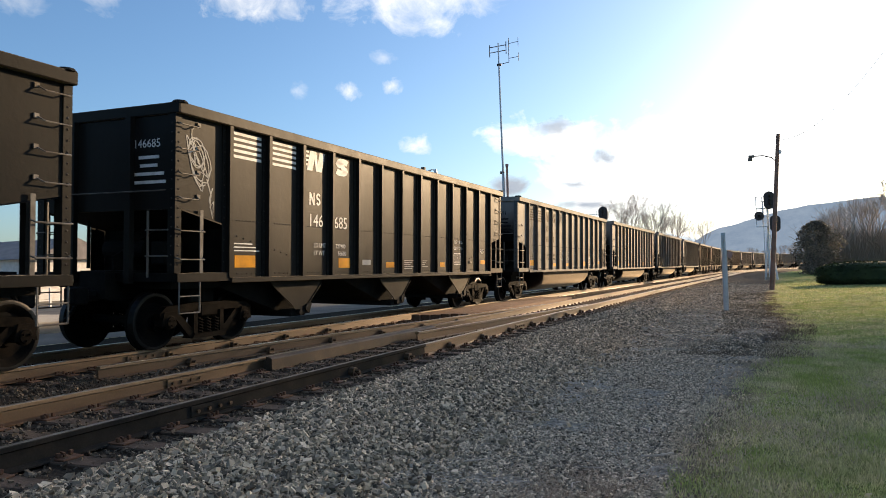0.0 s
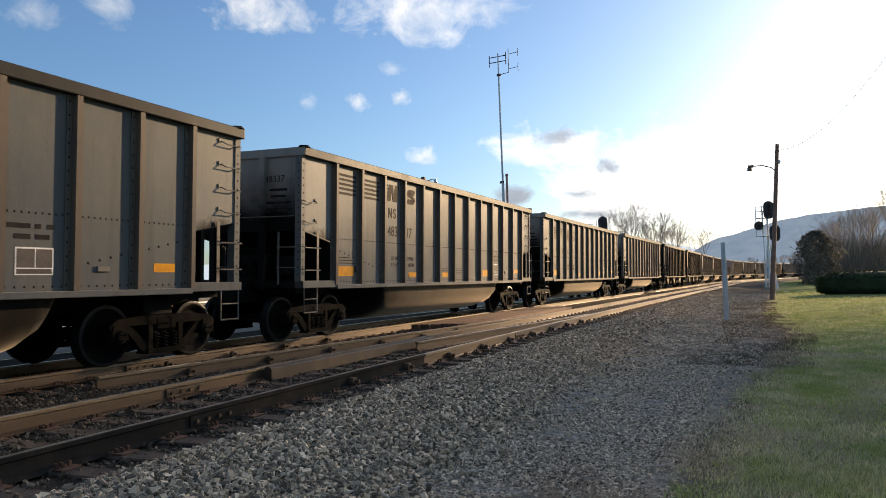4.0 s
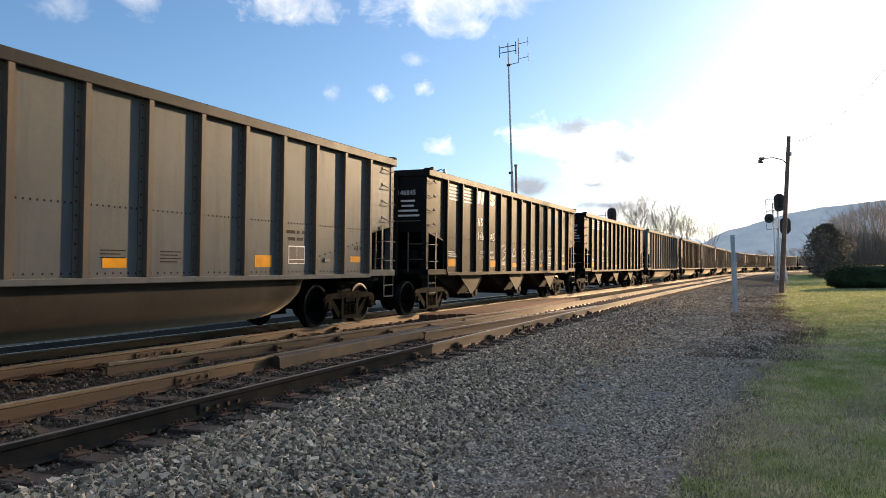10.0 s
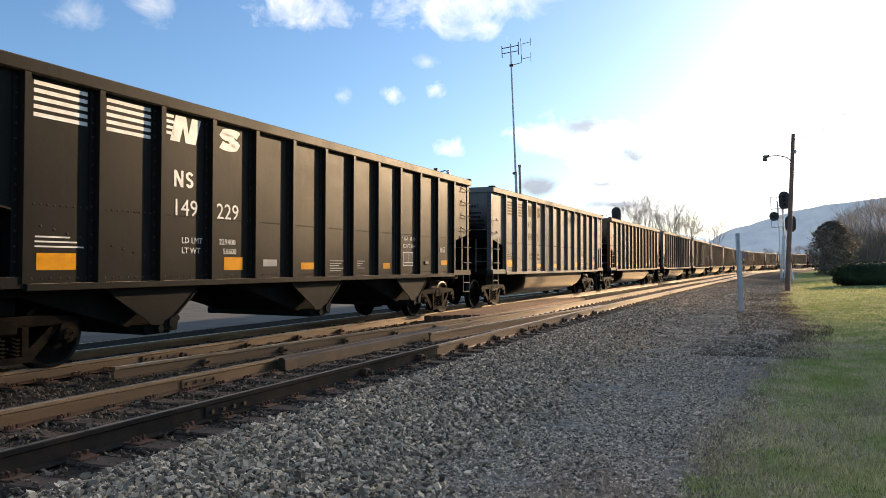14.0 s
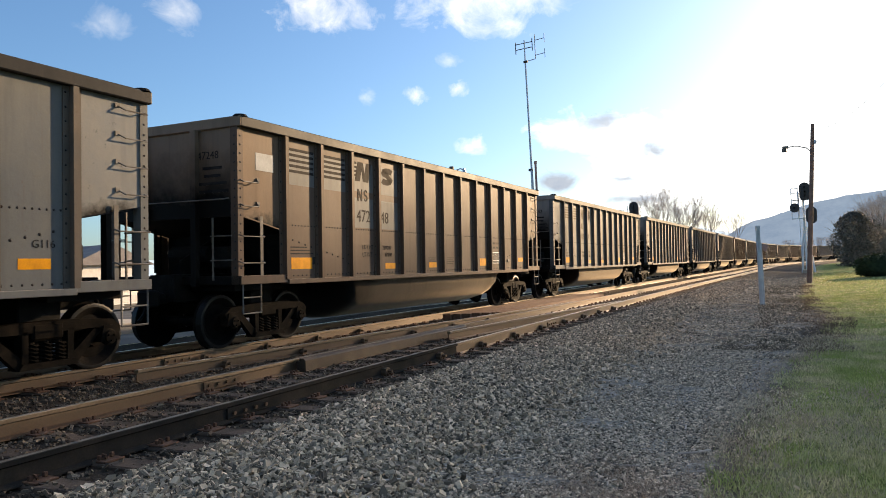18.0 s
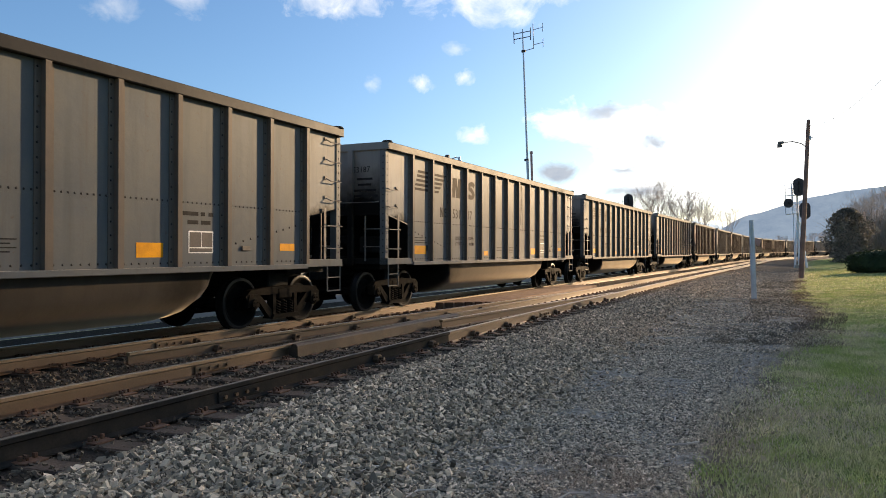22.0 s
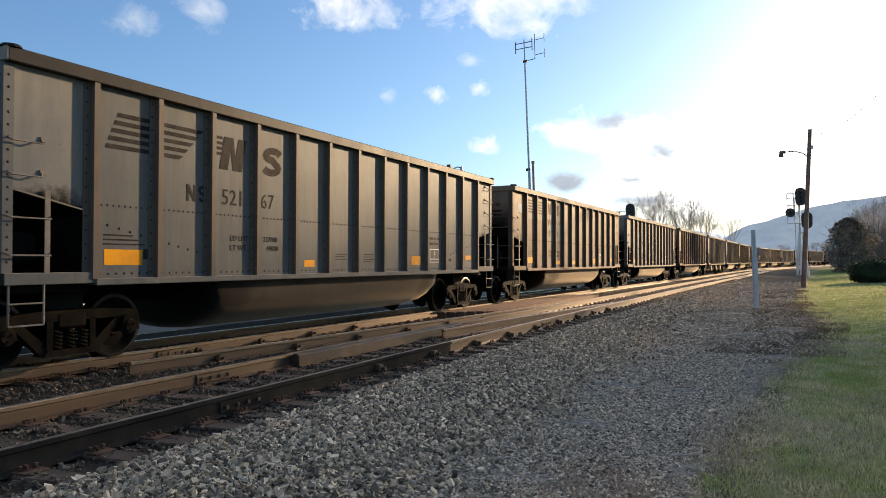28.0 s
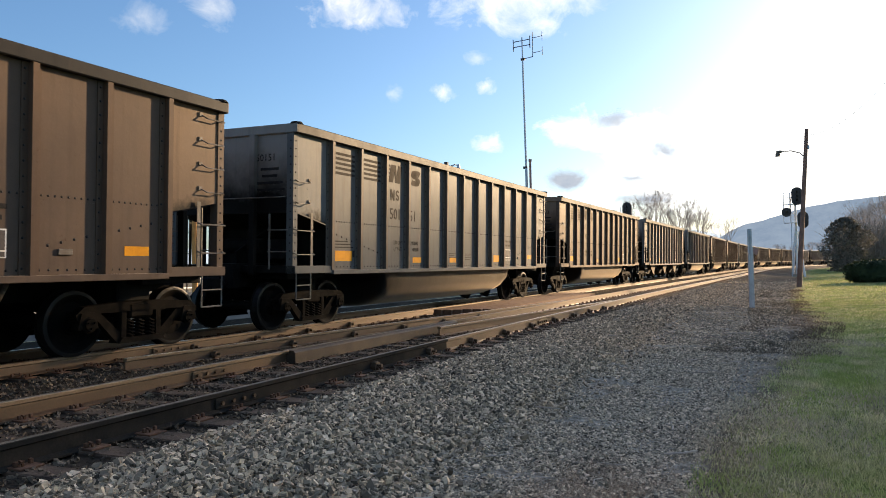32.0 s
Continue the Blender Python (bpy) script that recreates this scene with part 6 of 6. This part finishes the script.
def bare_tree_mesh(seed, high, spread, depth=6, twig=0.014, taper=0.80):
    """Leafless tree: tapered limbs that fork again and again. Returns trunk and twig arrays."""
    rng = random.Random(seed)
    tv, tf, wv, wf = [], [], [], []

    def limb(p, d, length, r, level):
        segs = 3 if level < 2 else 2
        for _ in range(segs):
            q = p + d * (length / segs)
            r2 = max(r * taper, twig)
            V, F, k = (tv, tf, 6) if level < 2 else (wv, wf, 3)
            u = d.orthogonal().normalized()
            w = d.cross(u)
            n0 = len(V)
            for c, rr in ((p, r), (q, r2)):
                V.extend([tuple(c + rr * (u * math.cos(i * math.tau / k) + w * math.sin(i * math.tau / k))) for i in range(k)])
            F.extend([(n0 + i, n0 + (i + 1) % k, n0 + k + (i + 1) % k, n0 + k + i) for i in range(k)])
            p, r = q, r2
            d = (d + Vector((rng.gauss(0, 0.12), rng.gauss(0, 0.12), rng.gauss(0.04, 0.08)))).normalized()
        if level < depth:
            for i in range(rng.choice((2, 3, 3, 4)) if level else 5):
                a = rng.uniform(0, math.tau)
                s = spread * rng.uniform(0.5, 1.15)
                nd = (d + Vector((math.cos(a) * s, math.sin(a) * s, rng.uniform(-0.1, 0.25)))).normalized()
                limb(p, nd, length * rng.uniform(0.66, 0.86), r * 0.66, level + 1)

    limb(Vector((0, 0, -0.3)), Vector((0, 0, 1)), high * 0.25, high * 0.016, 0)
    return tv, tf, wv, wf


TREES = []
for seed, high, spread, twig, taper in ((21, 14.0, 0.46, 0.006, 0.92), (32, 14.0, 0.40, 0.006, 0.92), (25, 14.0, 0.52, 0.006, 0.92), (11, 14.0, 0.6, 0.013, 0.82), (12, 14.0, 0.5, 0.013, 0.82), (15, 14.0, 0.7, 0.013, 0.82)):
    tv, tf, wv, wf = bare_tree_mesh(seed, high, spread, 6, twig, taper)
    t = new("bare_tree")
    pydata("trunk", tv, tf, BARK, t)
    pydata("crown", wv, wf, TWIG, t)
    tagged(t, "leafless grey-brown tree with fine twigs", "tree", "bare trees along the line")
    TREES.append(t)


def plant(k, x, y, scale, turn):
    t = TREES[k]
    if t.get("placed"):
        t = copy_thing(t, pose(x, y, -0.5, 0, 0, turn))
    else:
        t["placed"] = 1
        t.matrix_basis = pose(x, y, -0.5, 0, 0, turn)
    t.scale = (scale, scale, scale)


rng_t = random.Random(4)
for az, dist, scale in ((-7.4, 190, 1.6), (-6.7, 196, 1.5), (-5.8, 200, 1.45), (-4.9, 214, 1.25), (-4.2, 210, 1.3), (-2.3, 240, 1.25), (-1.4, 300, 0.5), (-0.6, 300, 0.55), (0.2, 300, 0.55), (1.0, 280, 0.6), (2.2, 290, 0.6), (3.0, 270, 0.62), (3.9, 270, 0.65), (4.6, 250, 0.7), (5.6, 170, 0.72), (6.2, 165, 0.9), (6.8, 160, 1.0), (7.3, 150, 0.95), (7.9, 140, 1.0), (8.6, 132, 1.05), (9.5, 128, 1.1), (10.6, 120, 1.1), (6.5, 200, 0.8), (8.2, 190, 0.95), (11.5, 120, 1.2)):
    a = radians(az)
    plant(rng_t.randrange(3), dist * math.sin(a), dist * math.cos(a), scale, rng_t.uniform(0, 360))


# unseen leafless grove further along the lawn, added to filter sun over near ground
for row in range(2):
    for k in range(8):
        plant(3 + rng_t.randrange(3), 21.5 + 3.2 * row + 9.0 * k + rng_t.uniform(-0.7, 0.7), 63.0 + 7.0 * row + rng_t.uniform(-1.5, 1.5), rng_t.uniform(1.3, 1.6), rng_t.uniform(0, 360))

# two more unseen trees, added to dim the sun on the nearest cars
for x, y, k in ((26.0, 84.0, 1.6), (29.5, 89.0, 1.7)):
    plant(3 + rng_t.randrange(3), x, y, k, rng_t.uniform(0, 360))


def brush():
    """Tangle of thin bare stems along the edge of the lawn and behind the far curve."""
    rng = np.random.default_rng(9)
    parts = []
    for n, az0, az1, d0, d1, hi in ((9000, 4.6, 13.0, 125, 170, 8.0), (1600, -2.5, 5.0, 285, 320, 6.0), (700, -9.0, -3.0, 190, 230, 4.0)):
        a = np.radians(az0 + (az1 - az0) * rng.random(n))
        d = d0 + (d1 - d0) * rng.random(n)
        p = np.stack([d * np.sin(a), d * np.cos(a), np.full(n, -0.5)], 1)
        z0 = (hi * 0.6 * rng.random(n))[:, None] * np.array([[0, 0, 1.0]])
        v = np.stack([rng.normal(0, 0.45, n), rng.normal(0, 0.45, n), 0.5 + 0.6 * rng.random(n)], 1) * (hi * (0.25 + 0.4 * rng.random(n)))[:, None]
        w = 0.02 + 0.05 * rng.random(n)
        parts.append((p + z0, v, w))
    P, Vv, w = (np.concatenate([q[i] for q in parts]) for i in range(3))
    n = len(P)
    dx = np.stack([w, np.zeros(n), np.zeros(n)], 1)
    dy = np.stack([np.zeros(n), w, np.zeros(n)], 1)
    V = np.stack([P - dx, P + dx, P + dy, P + Vv], 1).reshape(-1, 3)
    b = np.arange(n)[:, None] * 4
    F = np.concatenate([b + np.array([[0, 1, 3]]), b + np.array([[1, 2, 3]]), b + np.array([[2, 0, 3]])])
    o = pydata("brush", V, F, STRAW)
    tagged(o, "tangle of bare brown brush stems", "brush", kind="stuff")


hedge()
conifer(10.5, 112.0, 2.9, 7.4, 21)
brush()


def grass():
    rng = np.random.default_rng(2)
    for name, n, o0, o1, d0, d1, mat, hgt, wid, label in (
            ("lawn_grass", 200000, 8.85, 12.8, 4.0, 15.5, BLADE, 0.044, 0.0032, "short patchy green lawn grass"),
            ("lawn_grass", 90000, 8.9, 16.0, 13.0, 34.0, BLADE, 0.042, 0.0036, "short patchy green lawn grass"),
            ("lawn_grass", 50000, 9.4, 24.0, 30.0, 78.0, BLADE, 0.06, 0.004, "short patchy green lawn grass"),
            ("straw_grass", 110000, 8.7, 12.8, 4.0, 17.0, DEADBLADE, 0.034, 0.003, "pale straw blades through the lawn"),
            ("cinder_weeds", 26000, 7.4, 9.6, 14.0, 46.0, BROWNBLADE, 0.04, 0.003, "withered brown tufts on the cinder verge"),
            ("dry_grass", 15000, 7.7, 9.3, 4.0, 6.6, RUSSET, 0.022, 0.003, "flattened dry brown grass on the verge")):
        s = d0 + (d1 - d0) * rng.random(n) ** 1.5
        o = o0 + (o1 - o0) * rng.random(n)
        if name == "dry_grass":
            s, o = rng.normal(5.0, 0.5, n), np.clip(rng.normal(8.35, 0.3, n), o0, o1)
        o = o + verge_shift(s)
        hx, hy, hh = np.interp(s, _ss, _px), np.interp(s, _ss, _py), np.interp(s, _ss, _th)
        x, y = hx + o * np.cos(hh), hy - o * np.sin(hh)
        u = o - verge_shift(s)
        patch = np.sin(s * 1.1 + 2.2 * np.sin(u * 0.9)) + np.sin(u * 2.1 - s * 0.47) + np.sin(s * 2.9 + u * 3.3)
        tuft = np.sin(s * 11.0 + 3.0 * np.sin(u * 7.0)) + np.sin(u * 13.0 - 2.0 * np.sin(s * 5.0))
        if name == "lawn_grass":
            keep = rng.random(n) < np.clip((u - 8.95 - 0.2 * np.sin(s * 0.9) - 0.15 * np.sin(s * 2.7 + 1)) / 0.8, 0.04, 1) * np.clip(0.7 + 0.25 * patch + 0.15 * tuft, 0.15, 1)
        elif name == "dry_grass":
            keep = tuft > -1.2
        else:
            keep = rng.random(n) < np.clip(0.55 - 0.3 * patch + 0.2 * tuft, 0.05, 1) * np.clip(1.5 - (u - 8.7) / 2.4, 0.35, 1)
        x, y, o, s = x[keep], y[keep], o[keep], s[keep]
        n = len(x)
        z = ground_z(o)
        h = hgt * (0.5 + rng.random(n))
        a = rng.random(n) * math.tau
        w = wid + 0.00035 * s
        V = np.stack([np.stack([x - w * np.cos(a), y - w * np.sin(a), z], 1), np.stack([x + w * np.cos(a), y + w * np.sin(a), z], 1), np.stack([x + rng.normal(0, 0.022, n), y + rng.normal(0, 0.022, n), z + h], 1)], 1).reshape(-1, 3)
        ob = pydata(name, V, np.arange(n * 3).reshape(n, 3), mat)
        tagged(ob, label, "grass", kind="stuff")


grass()


def litter():
    """Dead leaves and twigs lying on the path, the verge and the lawn."""
    rng = np.random.default_rng(17)
    n = 420
    s, o = 3.0 + 22 * rng.random(n) ** 1.5, rng.uniform(7.2, 13.0, n)
    x, y = np.interp(s, _ss, _px) + o, np.interp(s, _ss, _py)
    o = line_offset(x, y)
    c = np.stack([x, y, ground_z(o) + 0.035], 1)
    ob = leaf_cloud("fallen_leaves", c, None, 0.028, DEADBLADE, None, 18)
    tagged(ob, "dead brown leaves scattered on the ground", "leaves", kind="stuff")
    bm = bmesh.new()
    for i in range(34):
        s, o = 3.5 + 14 * rng.random() ** 1.4, rng.uniform(6.3, 9.6)
        x, y, h = line_at(s, o)
        z = float(ground_z(o)) + 0.045
        a, k = rng.uniform(0, math.tau), rng.uniform(0.05, 0.16)
        p, m, q = (x, y, z), (x + k * math.cos(a), y + k * math.sin(a), z + 0.01), (x + 1.9 * k * math.cos(a + 0.3), y + 1.9 * k * math.sin(a + 0.3), z + 0.004)
        rods(bm, [p, m, q], rng.uniform(0.004, 0.010), 5)
    ob = part("fallen_twigs", bm, TWIG)
    tagged(ob, "pale broken twigs lying on the gravel", "twigs", kind="stuff")


litter()


# ---- yard behind the train ----
def yard():
    ob = new("depot_building")
    bm = bmesh.new()
    box(bm, -9, 9, -4, 4, 0, 3.4)
    part("wall", bm, BRICKWALL, ob)
    bm = bmesh.new()
    prism(bm, [(-4.6, 3.35), (4.6, 3.35), (0, 5.2)], -9.5, 9.5)
    part("roof", bm, ROOFMAT, ob)
    for i in range(6):
        bm = bmesh.new()
        box(bm, 9.0, 9.05, -3.4 + i * 1.2, -2.7 + i * 1.2, 1.0, 2.3)
        w = part("window", bm, WHITE, ob)
        bm = bmesh.new()
        box(bm, 9.05, 9.06, -3.33 + i * 1.2, -2.77 + i * 1.2, 1.06, 2.24)
        part("pane", bm, SIGBLACK, w)
    ob.location = (-62, 46, -0.3)
    tagged(ob, "low pale building with dark roof across the yard", "building")
    fence = new("rail_fence")
    for i in range(30):
        bm = bmesh.new()
        box(bm, -0.05, 0.05, -0.05, 0.05, 0, 1.1)
        p = part("post", bm, GALV, fence)
        p.location = (0, i * 2.2, 0)
    for z in (0.45, 1.0):
        bm = bmesh.new()
        box(bm, -0.03, 0.03, 0, 64, z - 0.04, z + 0.04)
        part("fence_rail", bm, GALV, fence)
    fence.location = (-34, 6, -0.3)
    tagged(fence, "low pale metal fence along the yard", "fence")
    for x, y in ((-30.0, 22.0), (-30.5, 33.0)):
        po = new("timber_post")
        bm = bmesh.new()
        rod(bm, (0, 0, 0), (0, 0, 6.0), 0.16, 8)
        part("shaft", bm, ORANGEWOOD, po)
        po.location = (x, y, -0.3)
        tagged(po, "tall plain timber post in the yard", "post")


yard()


# ---- far ridges ----
def ridge(name, dist, points, material, label):
    """A ridge line of (azimuth, elevation) knots at one distance, with a rough wooded top."""
    azs = np.linspace(points[0][0], points[-1][0], 260)
    els = np.interp(azs, [p[0] for p in points], [p[1] for p in points])
    vs, fs = [], []
    for i, (a, e) in enumerate(zip(azs, els)):
        e += 0.05 * noise.noise(Vector((a * 1.1, 0, 0))) + 0.03 * noise.noise(Vector((a * 6, 3, 0)))
        for k, d in ((0.0, 1.0), (1.0, 1.12), (0.0, 1.6)):
            r = dist * d
            vs.append((r * math.sin(radians(a)), r * math.cos(radians(a)), -20 if k == 0 else 1.1 + r * math.tan(radians(max(e, 0.02)))))
    for i in range(len(azs) - 1):
        for k in range(2):
            a = i * 3 + k
            fs.append((a, a + 3, a + 4, a + 1))
    o = pydata(name, vs, fs, material, None, True)
    tagged(o, label, "hill", kind="structure")


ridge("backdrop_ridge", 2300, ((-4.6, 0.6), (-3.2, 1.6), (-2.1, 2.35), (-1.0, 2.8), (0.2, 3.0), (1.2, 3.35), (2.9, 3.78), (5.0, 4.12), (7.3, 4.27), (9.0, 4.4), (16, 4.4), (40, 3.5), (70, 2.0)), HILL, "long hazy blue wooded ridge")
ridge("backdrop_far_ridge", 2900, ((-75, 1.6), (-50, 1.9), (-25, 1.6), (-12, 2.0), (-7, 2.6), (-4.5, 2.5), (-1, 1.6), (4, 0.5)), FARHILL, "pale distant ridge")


# ---- clouds ----
CLOUDS = []


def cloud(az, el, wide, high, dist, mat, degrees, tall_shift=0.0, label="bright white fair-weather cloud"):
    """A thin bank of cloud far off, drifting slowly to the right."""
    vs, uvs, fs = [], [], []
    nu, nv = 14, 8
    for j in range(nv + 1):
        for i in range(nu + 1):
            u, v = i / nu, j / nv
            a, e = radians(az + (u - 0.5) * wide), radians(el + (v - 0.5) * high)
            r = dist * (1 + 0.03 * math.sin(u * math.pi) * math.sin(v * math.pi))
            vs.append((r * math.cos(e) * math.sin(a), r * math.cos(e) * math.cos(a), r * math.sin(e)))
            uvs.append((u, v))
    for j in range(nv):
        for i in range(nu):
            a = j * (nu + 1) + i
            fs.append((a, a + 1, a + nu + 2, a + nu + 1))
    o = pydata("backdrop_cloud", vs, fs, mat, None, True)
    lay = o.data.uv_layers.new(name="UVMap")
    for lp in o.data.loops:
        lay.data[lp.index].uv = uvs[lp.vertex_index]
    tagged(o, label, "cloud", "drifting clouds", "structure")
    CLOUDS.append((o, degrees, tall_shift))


W1 = (1.0, 0.985, 0.97)
cloud(-23.5, 21.2, 21, 8.5, 3600, cloud_mat("big_cloud", W1, 0.785, 1.0, (5.0, 2.4, 1), 0.36), 6.5, 0.8)
cloud(-36.6, 20.9, 12, 6.5, 3620, cloud_mat("left_cloud", W1, 0.722, 2.0, (5.2, 3.4, 1), 0.40, 0.85), 6.3, 0.8)
cloud(-47.5, 20.1, 6, 4.5, 3640, cloud_mat("faint_cloud", W1, 0.667, 3.0, (2.2, 2.0, 1), 0.4, 0.5), 6.2, 0.8)
cloud(-52.5, 19.1, 5, 4.0, 3650, cloud_mat("faint_cloud_b", W1, 0.667, 4.0, (2.2, 2.0, 1), 0.4, 0.4), 6.2, 0.8)
for k, (az, el, w, h, op) in enumerate(((-29.1, 14.3, 3.0, 2.5, 0.75), (-25.6, 14.7, 2.6, 2.3, 0.75), (-33.2, 14.2, 2.6, 2.0, 0.4), (-26.4, 16.8, 3.4, 1.9, 0.45))):
    cloud(az, el, w, h, 3660 + k * 8, cloud_mat("puff_%d" % k, W1, 0.746, 5.0 + k, (1.8, 1.6, 1), 0.42, op), 5.6, 0.6)
cloud(-23.8, 10.1, 3.9, 2.4, 3700, cloud_mat("low_puff", W1, 0.785, 9.0, (2.4, 1.5, 1), 0.34, 0.95), 3.9, 0.4)
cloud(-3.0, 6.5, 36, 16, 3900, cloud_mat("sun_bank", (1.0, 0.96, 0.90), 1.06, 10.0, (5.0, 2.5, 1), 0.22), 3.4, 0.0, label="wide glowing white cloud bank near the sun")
# out of view overhead: glowing cloud added to brighten the ground
cloud(-10.0, 58.0, 130, 48, 3950, cloud_mat("high_cloud", W1, 3.5, 21.0, (6.0, 4.0, 1), 0.3), 3.0, 0.0, label="unseen glowing cloud added overhead to brighten the ground")
# behind the camera: bluish glow added to lift the shaded car sides
cloud(135.0, 42.0, 150, 62, 3960, cloud_mat("veil_cloud", (0.80, 0.89, 1.0), 0.8, 33.0, (5.0, 4.0, 1), 0.35, 0.85), 2.0, 0.0, label="unseen bluish glow added behind the camera to fill shaded sides")
cloud(-12.6, 10.4, 17.5, 5.6, 3880, cloud_mat("bank_tongue", (1.0, 0.985, 0.96), 0.879, 41.0, (4.6, 2.0, 1), 0.24, 0.95), 2.9, 0.0)
G1 = (0.56, 0.60, 0.66)
for k, (az, el, w, h, op) in enumerate(((-16.5, 6.5, 6.0, 2.8, 1.0), (-12.8, 11.2, 6.0, 2.4, 0.8), (-9.3, 8.6, 3.6, 2.2, 0.9), (-11.2, 6.6, 5.0, 1.7, 0.9), (-10.6, 5.0, 9.0, 1.8, 0.95))):
    cloud(az, el, w, h, 3800 + 6 * k, cloud_mat("grey_wisp_%d" % k, G1, 0.628, 12.0 + k, (2.2, 1.4, 1), 0.3, op), 2.6, 0.0, label="small grey wisp of cloud")

# overhead wire from the pole towards the houses
wire = new("overhead_wire")
bm = bmesh.new()
p0, p1 = Vector((2.72, 50.0, 8.9)), Vector((5.6, 26.0, 9.2))
pts = []
for i in range(25):
    u = i / 24
    q = p0.lerp(p1, u)
    q.z -= 4 * 1.1 * u * (1 - u)
    pts.append(q)
rings = [[bm.verts.new(q + Vector((0.012 * math.cos(a), 0.0, 0.012 * math.sin(a)))) for a in (0.0, 2.1, 4.2)] for q in pts]
for ra, rb in zip(rings, rings[1:]):
    for i in range(3):
        bm.faces.new((ra[i], ra[(i + 1) % 3], rb[(i + 1) % 3], rb[i]))
part("cable", bm, SIGBLACK, wire)
tagged(wire, "thin dark overhead wire hung from the pole", "wire")


# ---- what moves ----
def motions():
    steps = [2.0 * k for k in range(17)]
    for i, car in enumerate(TRAIN):
        walk(car, [(t, car_pose(i, t)) for t in steps])
    # wheels roll without slipping
    ticks = [k / 15.0 for k in range(481)]
    for i in range(1, 17):
        for o in TRAIN[i].children:
            if o.name.startswith("wheelset"):
                x, y, z = o.location
                walk(o, [(t, pose(x, y, z, math.degrees(travelled(t) / 0.457))) for t in ticks])
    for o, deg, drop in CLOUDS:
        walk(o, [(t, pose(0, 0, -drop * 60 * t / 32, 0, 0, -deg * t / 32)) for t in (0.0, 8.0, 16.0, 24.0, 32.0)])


motions()
